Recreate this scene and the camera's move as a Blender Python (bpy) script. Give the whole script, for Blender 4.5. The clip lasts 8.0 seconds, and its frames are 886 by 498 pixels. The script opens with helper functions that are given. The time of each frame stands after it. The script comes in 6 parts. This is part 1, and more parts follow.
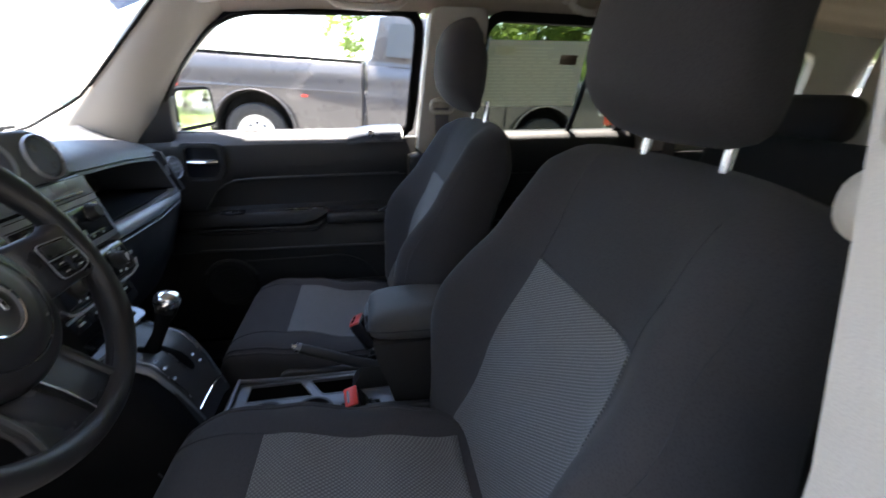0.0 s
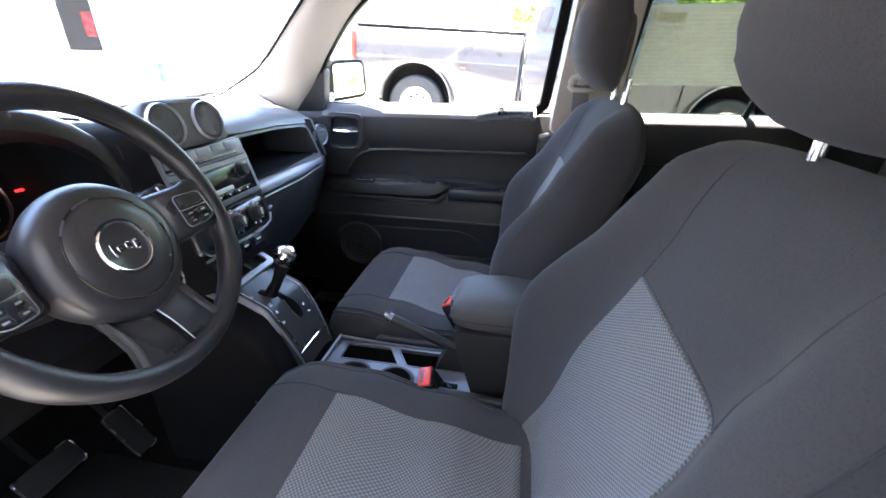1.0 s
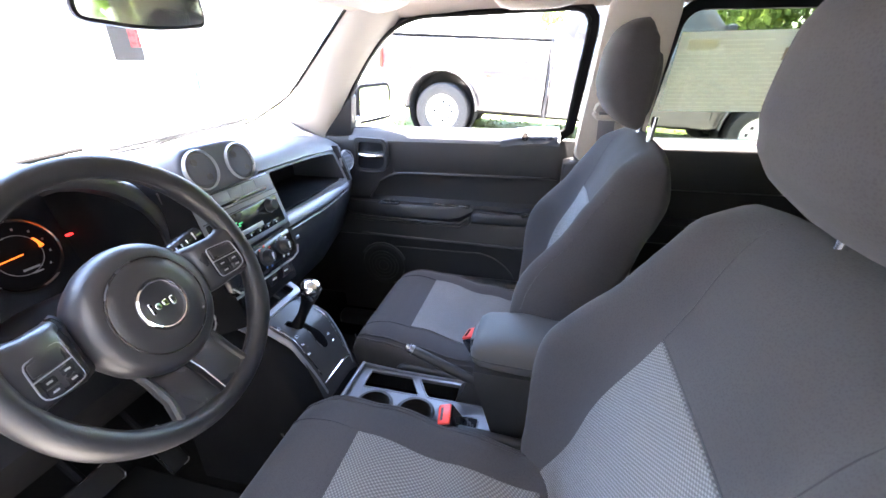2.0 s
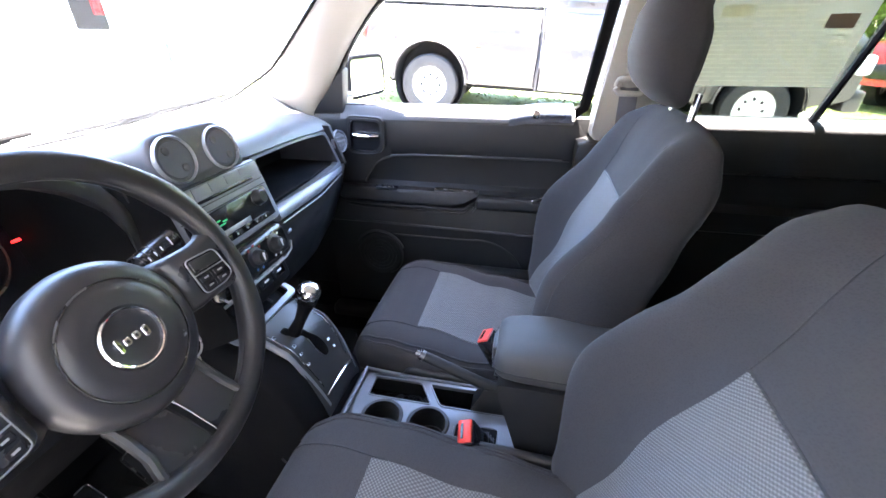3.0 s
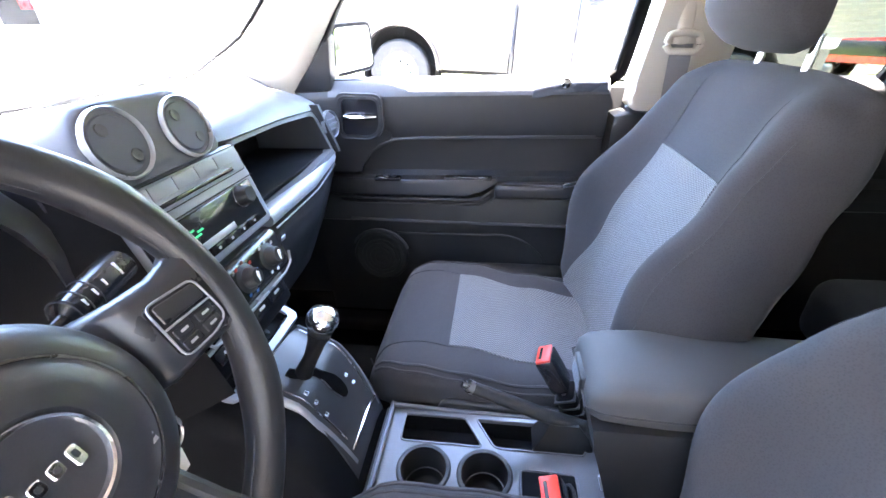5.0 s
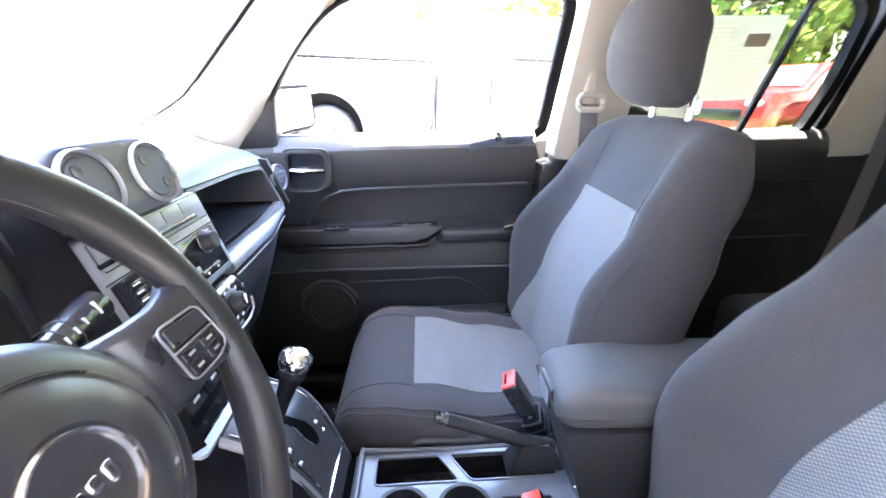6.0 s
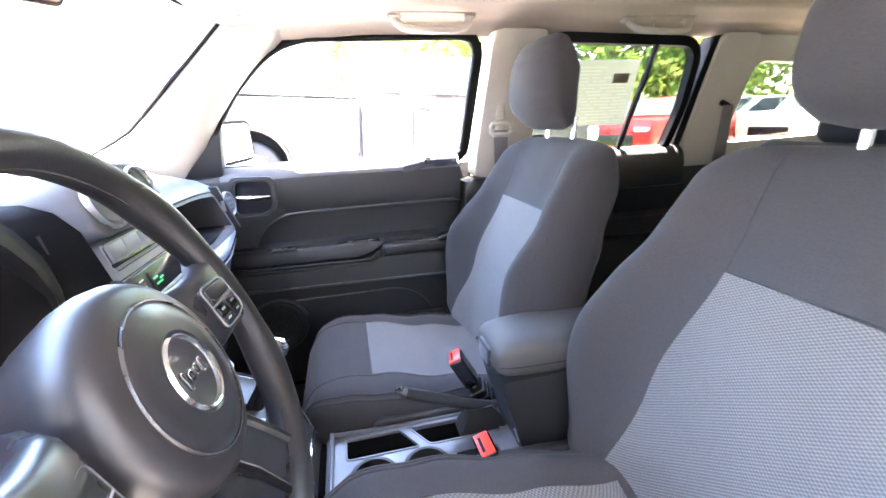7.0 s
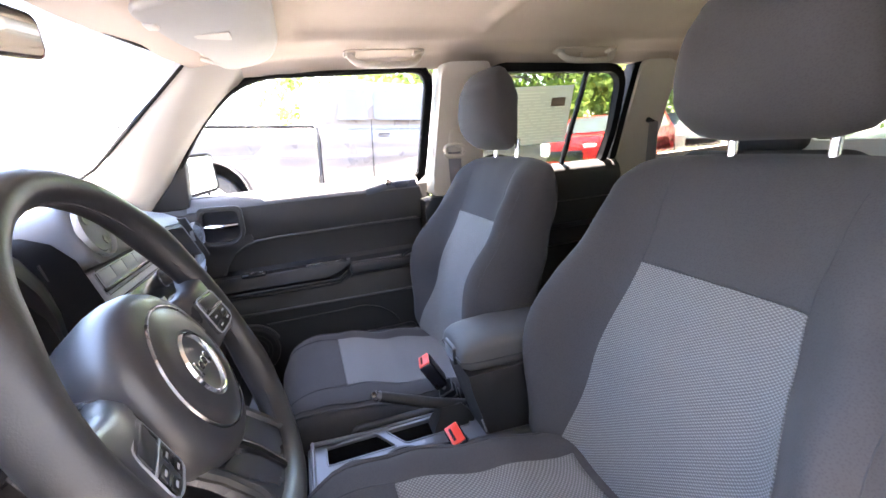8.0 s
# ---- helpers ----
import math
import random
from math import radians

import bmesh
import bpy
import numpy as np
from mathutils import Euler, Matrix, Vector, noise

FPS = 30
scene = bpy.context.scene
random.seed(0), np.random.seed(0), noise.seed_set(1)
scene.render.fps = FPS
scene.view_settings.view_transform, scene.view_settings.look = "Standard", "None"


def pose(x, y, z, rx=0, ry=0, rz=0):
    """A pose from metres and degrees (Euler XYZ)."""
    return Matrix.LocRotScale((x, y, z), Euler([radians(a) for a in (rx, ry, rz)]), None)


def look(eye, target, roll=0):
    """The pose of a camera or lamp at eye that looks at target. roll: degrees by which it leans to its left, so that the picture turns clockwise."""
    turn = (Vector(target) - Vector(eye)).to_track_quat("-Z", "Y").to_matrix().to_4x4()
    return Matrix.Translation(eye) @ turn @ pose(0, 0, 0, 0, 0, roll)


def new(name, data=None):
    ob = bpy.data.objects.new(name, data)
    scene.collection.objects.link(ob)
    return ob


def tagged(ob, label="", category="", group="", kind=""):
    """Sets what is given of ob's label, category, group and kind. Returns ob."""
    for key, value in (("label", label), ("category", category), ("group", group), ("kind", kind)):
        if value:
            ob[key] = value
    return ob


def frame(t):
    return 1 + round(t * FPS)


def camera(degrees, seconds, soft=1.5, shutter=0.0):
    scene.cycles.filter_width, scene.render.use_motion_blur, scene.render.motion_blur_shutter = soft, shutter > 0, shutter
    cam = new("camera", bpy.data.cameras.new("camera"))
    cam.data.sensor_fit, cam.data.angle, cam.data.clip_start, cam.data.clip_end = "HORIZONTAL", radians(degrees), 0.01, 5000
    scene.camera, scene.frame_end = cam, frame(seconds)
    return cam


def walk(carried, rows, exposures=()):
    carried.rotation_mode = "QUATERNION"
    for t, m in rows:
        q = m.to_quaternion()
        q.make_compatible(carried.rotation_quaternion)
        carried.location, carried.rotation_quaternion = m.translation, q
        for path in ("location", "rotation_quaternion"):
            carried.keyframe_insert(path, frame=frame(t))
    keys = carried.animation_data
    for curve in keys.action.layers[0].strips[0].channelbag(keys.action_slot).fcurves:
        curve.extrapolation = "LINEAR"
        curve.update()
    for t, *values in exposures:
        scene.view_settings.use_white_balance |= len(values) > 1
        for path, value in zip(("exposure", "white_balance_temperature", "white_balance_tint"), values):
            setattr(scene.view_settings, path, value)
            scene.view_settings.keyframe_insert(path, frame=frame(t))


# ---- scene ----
cam = camera(93.9, 8.0, shutter=0.4)
PATH = [
    (0, (-0.179, -0.78, 1.321), (0.142, 1.057, 0.597), -0.1),
    (0.5, (-0.114, -0.737, 1.301), (-0.216, 1.092, 0.499), -0.3),
    (1, (-0.089, -0.727, 1.324), (-0.432, 1.062, 0.498), 0.2),
    (1.5, (-0.076, -0.715, 1.363), (-0.512, 1.05, 0.53), -0.9),
    (2, (-0.085, -0.703, 1.4), (-0.547, 1.061, 0.579), -0.8),
    (3.5, (-0.216, -0.541, 1.383), (-0.571, 1.16, 0.392), -0.7),
    (4, (-0.25, -0.486, 1.36), (-0.627, 1.197, 0.347), -1.5),
    (5.5, (-0.368, -0.445, 1.308), (-0.459, 1.357, 0.446), -1.6),
    (6, (-0.388, -0.504, 1.303), (-0.301, 1.361, 0.587), -1.2),
    (6.5, (-0.415, -0.592, 1.3), (-0.194, 1.285, 0.647), -2.1),
    (7, (-0.433, -0.663, 1.292), (-0.015, 1.203, 0.708), -2.5),
    (7.5, (-0.444, -0.72, 1.288), (0.081, 1.134, 0.752), -3.6),
    (8, (-0.449, -0.754, 1.296), (0.139, 1.092, 0.8), -4.8),
]
EXPO = [(0.0, 3.45, 7000, 11), (0.3, 3.80, 6900, 12), (0.7, 4.55, 6800, 13), (1.2, 5.15, 6800, 15), (2.0, 5.50, 6900, 16), (3.5, 5.45, 6700, 15), (5.0, 6.06, 6700, 15), (6.0, 6.32, 6900, 16), (7.0, 6.02, 7100, 18), (8.0, 5.30, 7300, 19)]
walk(cam, [(t, look(eye, target, roll)) for t, eye, target, roll in PATH], EXPO)

# ---- world and sun ----
SUN_ELEV, SUN_AZ = radians(87), radians(170)   # azimuth: from the car's front, towards the passenger side
sun_from = Vector((-math.cos(SUN_ELEV) * math.cos(SUN_AZ), math.cos(SUN_ELEV) * math.sin(SUN_AZ), math.sin(SUN_ELEV)))
world = bpy.data.worlds.new("sky")
scene.world = world
world.use_nodes = True
wn = world.node_tree.nodes
sky = wn.new("ShaderNodeTexSky")
sky.sky_type, sky.sun_disc = "NISHITA", False
sky.sun_elevation = SUN_ELEV
sky.sun_rotation = math.atan2(sun_from.x, sun_from.y)
sky.air_density, sky.dust_density, sky.ozone_density = 1.2, 1.0, 2.2
world.node_tree.links.new(sky.outputs[0], wn["Background"].inputs[0])
wn["Background"].inputs[1].default_value = 0.15
sun = new("sun", bpy.data.lights.new("sun", "SUN"))
sun.data.energy, sun.data.angle, sun.data.color = 4.0, radians(0.6), (1.0, 0.95, 0.88)
sun.matrix_world = look(sun_from * 20, (0, 0, 0))


# ---- materials ----
def mat(name, base, rough=0.6, metal=0.0, vary=0.12, scale=30.0, bump=0.1, grain=400.0, spec=0.5, coat=0.0, island=0.0):
    """A surface with colour drift at two scales, roughness drift and fine relief."""
    m = bpy.data.materials.new(name)
    m.use_nodes = True
    nt, N = m.node_tree, m.node_tree.nodes
    L = nt.links.new
    b = N["Principled BSDF"]
    tc = N.new("ShaderNodeTexCoord")
    n1, n2 = N.new("ShaderNodeTexNoise"), N.new("ShaderNodeTexNoise")
    n1.inputs["Scale"].default_value, n2.inputs["Scale"].default_value = scale, grain
    n1.inputs["Detail"].default_value, n2.inputs["Detail"].default_value = 5, 2
    for n in (n1, n2):
        L(tc.outputs["Object"], n.inputs["Vector"])
    add = N.new("ShaderNodeMath")
    add.operation = "ADD"
    L(n1.outputs[0], add.inputs[0])
    L(n2.outputs[0], add.inputs[1])
    ramp = N.new("ShaderNodeMapRange")
    ramp.inputs[1].default_value, ramp.inputs[2].default_value = 0.65, 1.35
    ramp.inputs[3].default_value, ramp.inputs[4].default_value = 1 - vary, 1 + vary
    L(add.outputs[0], ramp.inputs[0])
    mix = N.new("ShaderNodeMix")
    mix.data_type, mix.blend_type = "RGBA", "MULTIPLY"
    mix.inputs[0].default_value = 1.0
    mix.inputs[6].default_value = (*base, 1)
    L(ramp.outputs[0], mix.inputs[7])
    L(mix.outputs[2], b.inputs["Base Color"])
    rr = N.new("ShaderNodeMapRange")
    rr.inputs[1].default_value, rr.inputs[2].default_value = 0.3, 0.7
    rr.inputs[3].default_value, rr.inputs[4].default_value = max(rough - 0.08, 0.02), min(rough + 0.08, 1)
    L(n1.outputs[0], rr.inputs[0])
    L(rr.outputs[0], b.inputs["Roughness"])
    b.inputs["Metallic"].default_value = metal
    b.inputs["Specular IOR Level"].default_value = spec
    b.inputs["Coat Weight"].default_value = coat
    if bump:
        bp = N.new("ShaderNodeBump")
        bp.inputs["Strength"].default_value, bp.inputs["Distance"].default_value = bump, 0.001
        L(n2.outputs[0], bp.inputs["Height"])
        L(bp.outputs[0], b.inputs["Normal"])
    return m


def weave(name, base, light, pitch, rough=0.95, depth=0.5):
    """Woven seat cloth: a lattice of small cells with lighter threads."""
    m = mat(name, base, rough, vary=0.10, scale=14, bump=0, spec=0.12)
    nt, N = m.node_tree, m.node_tree.nodes
    L = nt.links.new
    b = N["Principled BSDF"]
    tc = [n for n in N if n.type == "TEX_COORD"][0]
    vo = N.new("ShaderNodeTexVoronoi")
    vo.inputs["Scale"].default_value = 1.0 / pitch
    vo.inputs["Randomness"].default_value = 0.75
    L(tc.outputs["Object"], vo.inputs["Vector"])
    mr = N.new("ShaderNodeMapRange")
    mr.inputs[1].default_value, mr.inputs[2].default_value = 0.15, 0.55
    L(vo.outputs["Distance"], mr.inputs[0])
    mx = N.new("ShaderNodeMix")
    mx.data_type = "RGBA"
    old = b.inputs["Base Color"].links[0].from_socket
    L(mr.outputs[0], mx.inputs[0])
    L(old, mx.inputs[6])
    mx.inputs[7].default_value = (*light, 1)
    L(mx.outputs[2], b.inputs["Base Color"])
    bp = N.new("ShaderNodeBump")
    bp.inputs["Strength"].default_value, bp.inputs["Distance"].default_value = depth, 0.0015
    L(mr.outputs[0], bp.inputs["Height"])
    L(bp.outputs[0], b.inputs["Normal"])
    b.inputs["Sheen Weight"].default_value = 0.05
    return m


def lattice(name, base, light, pitch):
    """Open mesh cloth: staggered light nubs over a darker ground, laid in the plane of the leaning seat panels."""
    m = mat(name, base, 0.9, vary=0.08, scale=14, bump=0, spec=0.2)
    nt, N = m.node_tree, m.node_tree.nodes
    L = nt.links.new
    b = N["Principled BSDF"]
    tc = [n for n in N if n.type == "TEX_COORD"][0]
    sep = N.new("ShaderNodeSeparateXYZ")
    L(tc.outputs["Object"], sep.inputs[0])

    def calc(op, a, c=None):
        n = N.new("ShaderNodeMath")
        n.operation = op
        for i, v in enumerate((a, c)):
            if v is None:
                continue
            if isinstance(v, (int, float)):
                n.inputs[i].default_value = v
            else:
                L(v, n.inputs[i])
        return n.outputs[0]
    k = 2 * math.pi / pitch
    up = calc("ADD", calc("MULTIPLY", sep.outputs[0], 1.0), calc("MULTIPLY", sep.outputs[2], 0.97))
    f = calc("MULTIPLY", calc("COSINE", calc("MULTIPLY", sep.outputs[1], k)), calc("COSINE", calc("MULTIPLY", up, k * 1.15)))
    mr = N.new("ShaderNodeMapRange")
    mr.inputs[1].default_value, mr.inputs[2].default_value = -0.35, 0.75
    L(f, mr.inputs[0])
    mx = N.new("ShaderNodeMix")
    mx.data_type = "RGBA"
    old = b.inputs["Base Color"].links[0].from_socket
    L(mr.outputs[0], mx.inputs[0])
    L(old, mx.inputs[6])
    mx.inputs[7].default_value = (*light, 1)
    L(mx.outputs[2], b.inputs["Base Color"])
    bp = N.new("ShaderNodeBump")
    bp.inputs["Strength"].default_value, bp.inputs["Distance"].default_value = 0.6, 0.0012
    L(mr.outputs[0], bp.inputs["Height"])
    L(bp.outputs[0], b.inputs["Normal"])
    b.inputs["Sheen Weight"].default_value = 0.05
    return m


def pane_mat(name, tint, gloss=0.5):
    """Thin glass: tinted see-through with a mirror coat that grows at grazing angles."""
    m = bpy.data.materials.new(name)
    m.use_nodes = True
    nt, N = m.node_tree, m.node_tree.nodes
    L = nt.links.new
    N.remove(N["Principled BSDF"])
    tr, gl, mx, fr, pw = (N.new(k) for k in ("ShaderNodeBsdfTransparent", "ShaderNodeBsdfGlossy", "ShaderNodeMixShader", "ShaderNodeLayerWeight", "ShaderNodeMath"))
    tr.inputs[0].default_value = (*tint, 1)
    gl.inputs["Roughness"].default_value = 0.01
    fr.inputs[0].default_value = 0.5
    pw.operation = "POWER"
    pw.inputs[1].default_value = 4.0
    L(fr.outputs[1], pw.inputs[0])
    mu = N.new("ShaderNodeMath")
    mu.operation = "MULTIPLY_ADD"
    mu.inputs[1].default_value, mu.inputs[2].default_value = gloss, 0.02
    L(pw.outputs[0], mu.inputs[0])
    L(mu.outputs[0], mx.inputs[0])
    L(tr.outputs[0], mx.inputs[1])
    L(gl.outputs[0], mx.inputs[2])
    L(mx.outputs[0], N["Material Output"].inputs[0])
    return m


def glow(name, base, strength):
    m = mat(name, base, 0.4, bump=0)
    b = m.node_tree.nodes["Principled BSDF"]
    b.inputs["Emission Color"].default_value = (*base, 1)
    b.inputs["Emission Strength"].default_value = strength
    return m


CLOTH = weave("charcoal_cloth", (0.0375, 0.0360, 0.0375), (0.0455, 0.0434, 0.0455), 0.0026, depth=0.06)
MESHCLOTH = lattice("grey_mesh_cloth", (0.085, 0.085, 0.087), (0.180, 0.179, 0.181), 0.0068)
SEAM = mat("seam_thread", (0.0288, 0.0288, 0.032), 0.9, scale=80)
BLACK = mat("black_soft_plastic", (0.0145, 0.0145, 0.0155), 0.5, vary=0.15, scale=9, bump=0.35, grain=900)
DASH = mat("charcoal_dash_plastic", (0.083, 0.086, 0.096), 0.44, vary=0.12, scale=8, bump=0.35, grain=800)
POD = mat("slate_pod_plastic", (0.100, 0.105, 0.122), 0.46, vary=0.1, scale=10, bump=0.2, grain=900)
VENT = mat("grey_vent_plastic", (0.100, 0.110, 0.142), 0.62, vary=0.08, scale=12, bump=0.1, grain=900)
FASCIA = mat("slate_fascia_plastic", (0.265, 0.285, 0.325), 0.36, vary=0.08, scale=12, bump=0.15, grain=900)
GLOSSBLK = mat("gloss_black", (0.016, 0.016, 0.0192), 0.18, vary=0.1, bump=0.02)
LEATHER = mat("black_leather", (0.0145, 0.0145, 0.0165), 0.44, vary=0.12, scale=15, bump=0.14, grain=600, spec=0.55)
VINYL = mat("charcoal_vinyl", (0.048, 0.048, 0.0512), 0.55, vary=0.1, scale=15, bump=0.10, grain=700)
HUBPAD = mat("black_hub_vinyl", (0.023, 0.023, 0.027), 0.40, vary=0.12, scale=15, bump=0.08, grain=700, spec=0.6)
LIDVINYL = mat("matte_armrest_vinyl", (0.056, 0.055, 0.055), 0.66, vary=0.1, scale=15, bump=0.16, grain=700, spec=0.35)
SPOKE = mat("satin_black_spoke_plastic", (0.022, 0.023, 0.027), 0.30, vary=0.06, scale=15, bump=0.05, grain=900, spec=0.6)
SILVER = mat("satin_silver_plastic", (0.42, 0.44, 0.47), 0.32, 0.55, vary=0.06, scale=20, bump=0.05)
PEWTER = mat("satin_pewter_plastic", (0.26, 0.275, 0.30), 0.36, 0.45, vary=0.06, scale=20, bump=0.05)
TRAY = mat("pewter_tray_plastic", (0.112, 0.118, 0.132), 0.38, 0.25, vary=0.08, scale=20, bump=0.1)
SHIFTPLATE = mat("satin_black_plate", (0.030, 0.031, 0.033), 0.40, 0.0, vary=0.08, scale=15, bump=0.05, grain=900)
CHROME = mat("chrome", (0.82, 0.83, 0.85), 0.10, 1.0, vary=0.04, bump=0.0)
RED = mat("red_plastic", (0.62, 0.035, 0.02), 0.35, vary=0.08)
BEIGE = mat("stone_beige_trim", (0.48, 0.44, 0.38), 0.62, vary=0.05, scale=7, bump=0.3, grain=700, spec=0.3)
VISOR = mat("visor_cloth", (0.37, 0.355, 0.325), 0.9, vary=0.06, scale=8, bump=0.4, grain=900, spec=0.15)
HEADLINER = mat("beige_headliner_cloth", (0.430, 0.360, 0.298), 0.95, vary=0.06, scale=6, bump=0.5, grain=900, spec=0.1)
CARPET = mat("black_carpet", (0.008, 0.008, 0.008), 1.0, vary=0.3, scale=60, bump=1.0, grain=900, spec=0.05)
WEB = mat("grey_belt_webbing", (0.16, 0.152, 0.16), 0.75, vary=0.1, scale=40, bump=0.6, grain=1200)
RUBBER = mat("black_rubber", (0.014, 0.014, 0.014), 0.8, vary=0.2, scale=20, bump=0.4, spec=0.10)
# blacker than BLACK: the deep shade under the dash is put into this colour
DULL = mat("shade_deepened_black_plastic", (0.006, 0.006, 0.007), 0.7, vary=0.15, scale=12, bump=0.3, grain=900, spec=0.08)
STEEL = mat("brushed_steel", (0.45, 0.45, 0.46), 0.35, 1.0, vary=0.1)
DIMPRINT = mat("grey_print", (0.30, 0.30, 0.31), 0.5, vary=0.03, bump=0)
PRINT = mat("white_print", (0.75, 0.76, 0.78), 0.5, vary=0.03, bump=0)
ORANGE = glow("orange_gauge_light", (1.0, 0.16, 0.02), 0.07)
REDLIGHT = glow("red_warning_light", (1.0, 0.02, 0.02), 0.16)
GREENLCD = glow("green_display_light", (0.04, 0.60, 0.22), 0.014)
CLEAR = pane_mat("clear_glass", (0.92, 0.93, 0.935), 0.6)
TINT = pane_mat("privacy_glass", (0.42, 0.45, 0.41), 0.6)
MIRROR = mat("mirror_silver", (0.85, 0.87, 0.86), 0.02, 1.0, vary=0.01, bump=0)


def paper(name, base, through_light=0.6):
    """Thin paper that lets light through from behind."""
    m = mat(name, base, 0.8, vary=0.05, scale=25)
    N, L = m.node_tree.nodes, m.node_tree.links.new
    tl, mx = N.new("ShaderNodeBsdfTranslucent"), N.new("ShaderNodeMixShader")
    tl.inputs[0].default_value = (*base, 1)
    mx.inputs[0].default_value = through_light
    L(N["Principled BSDF"].outputs[0], mx.inputs[1])
    L(tl.outputs[0], mx.inputs[2])
    L(mx.outputs[0], N["Material Output"].inputs[0])
    return m


PAPER = paper("sticker_paper", (0.80, 0.77, 0.68), 0.5)
PAPERINK = paper("sticker_ink", (0.93, 0.90, 0.80), 0.85)
PAPERBROWN = paper("sticker_brown", (0.42, 0.32, 0.24), 0.3)
DARKCHROME = mat("dark_chrome", (0.20, 0.20, 0.21), 0.25, 0.9, vary=0.05, bump=0.0)
TRUCKPAINT = mat("pewter_truck_paint", (0.085, 0.078, 0.077), 0.30, 0.35, vary=0.06, scale=3, bump=0.02, coat=0.6)
# greyer than RUBBER: the glare of sun on the tyres is put into the colour
TYRE = mat("sunlit_tyre_rubber", (0.040, 0.039, 0.038), 0.85, vary=0.2, scale=20, bump=0.4, spec=0.25)
BLUETRIM = mat("slate_blue_trim", (0.030, 0.038, 0.058), 0.34, vary=0.06, scale=8, bump=0.05)
CARPAINT = mat("blue_metallic_car_paint", (0.07, 0.13, 0.29), 0.3, 0.4, vary=0.04, scale=3, bump=0.02, coat=0.6)
MINT = mat("pale_mint_door_paint", (0.30, 0.38, 0.34), 0.6, vary=0.06, scale=3, bump=0.2)
REDPAINT = mat("red_car_paint", (0.55, 0.02, 0.025), 0.25, vary=0.06, scale=3, bump=0.02, coat=0.7)
WHITEPAINT = mat("white_car_paint", (0.78, 0.78, 0.77), 0.3, vary=0.04, scale=3, bump=0.02, coat=0.6)
CARGLASS = mat("dark_car_glass", (0.08, 0.09, 0.10), 0.06, vary=0.05, bump=0)
ASPHALT = mat("sunbleached_concrete", (0.29, 0.280, 0.262), 0.9, vary=0.2, scale=1.5, bump=0.8, grain=120)
GRASS = mat("lawn_grass", (0.19, 0.235, 0.07), 0.9, vary=0.4, scale=4, bump=0.5, grain=200)
LEAF = paper("tree_leaves", (0.21, 0.29, 0.07))
BARK = mat("tree_bark", (0.10, 0.075, 0.055), 0.95, vary=0.3, scale=12, bump=1.0, grain=60)
STUCCO = mat("pale_stucco", (0.80, 0.80, 0.76), 0.9, vary=0.06, scale=2, bump=0.4, grain=90)
ROOMSHADE = mat("garage_room_shade", (0.04, 0.05, 0.05), 0.8, vary=0.2, scale=2)
BLUEDRUM = mat("blue_drum_plastic", (0.05, 0.18, 0.45), 0.45, vary=0.1, scale=6)

# ---- building blocks ----
def part(name, bm, material, parent=None, label="", smooth=38):
    """Links a bmesh, given in the place's own coordinates, as one mesh object under a thing or part."""
    me = bpy.data.meshes.new(name)
    bmesh.ops.recalc_face_normals(bm, faces=bm.faces[:])
    bm.to_mesh(me)
    bm.free()
    me.materials.append(material)
    if smooth:
        me.shade_smooth()
        me.set_sharp_from_angle(angle=radians(smooth))
    ob = new(name, me)
    if parent is not None:
        ob.parent = parent
        ob.matrix_parent_inverse = Matrix.Translation(-Vector(parent["base"])) if "base" in parent.keys() else Matrix.Identity(4)
    if label:
        tagged(ob, label)
    return ob


def thing(name, label, category, base=(0, 0, 0), group="", kind=""):
    ob = new(name)
    ob.empty_display_size = 0.05
    ob.matrix_basis = Matrix.Translation(base)
    ob["base"] = tuple(float(v) for v in base)
    return tagged(ob, label, category, group, kind)


def rbox(at, size, bevel=0.01, seg=3, rot=None, bm=None, taper=None):
    """A box with rounded edges. taper: scale of the top face in x and y."""
    bm = bm or bmesh.new()
    vs = bmesh.ops.create_cube(bm, size=1.0)["verts"]
    for v in vs:
        k = taper if (taper and v.co.z > 0) else (1, 1)
        v.co = Vector((v.co.x * size[0] * k[0], v.co.y * size[1] * k[1], v.co.z * size[2]))
    if bevel:
        es = list({e for v in vs for e in v.link_edges})
        r = bmesh.ops.bevel(bm, geom=es, offset=min(bevel, min(size) * 0.48), segments=seg, profile=0.5, affect="EDGES")
        vs = list({v for f in r["faces"] for v in f.verts} | {v for v in vs if v.is_valid})
    m = Matrix.Translation(at) @ (rot.to_4x4() if rot else Matrix.Identity(4))
    bmesh.ops.transform(bm, matrix=m, verts=vs)
    return bm


def loft(rings, caps=True, bm=None, closed=True):
    bm = bm or bmesh.new()
    rows = [[bm.verts.new(p) for p in r] for r in rings]
    n = len(rows[0])
    for a, b in zip(rows, rows[1:]):
        for i in range(n if closed else n - 1):
            j = (i + 1) % n
            bm.faces.new((a[i], a[j], b[j], b[i]))
    if caps:
        bm.faces.new(rows[0])
        bm.faces.new(rows[-1])
    return bm


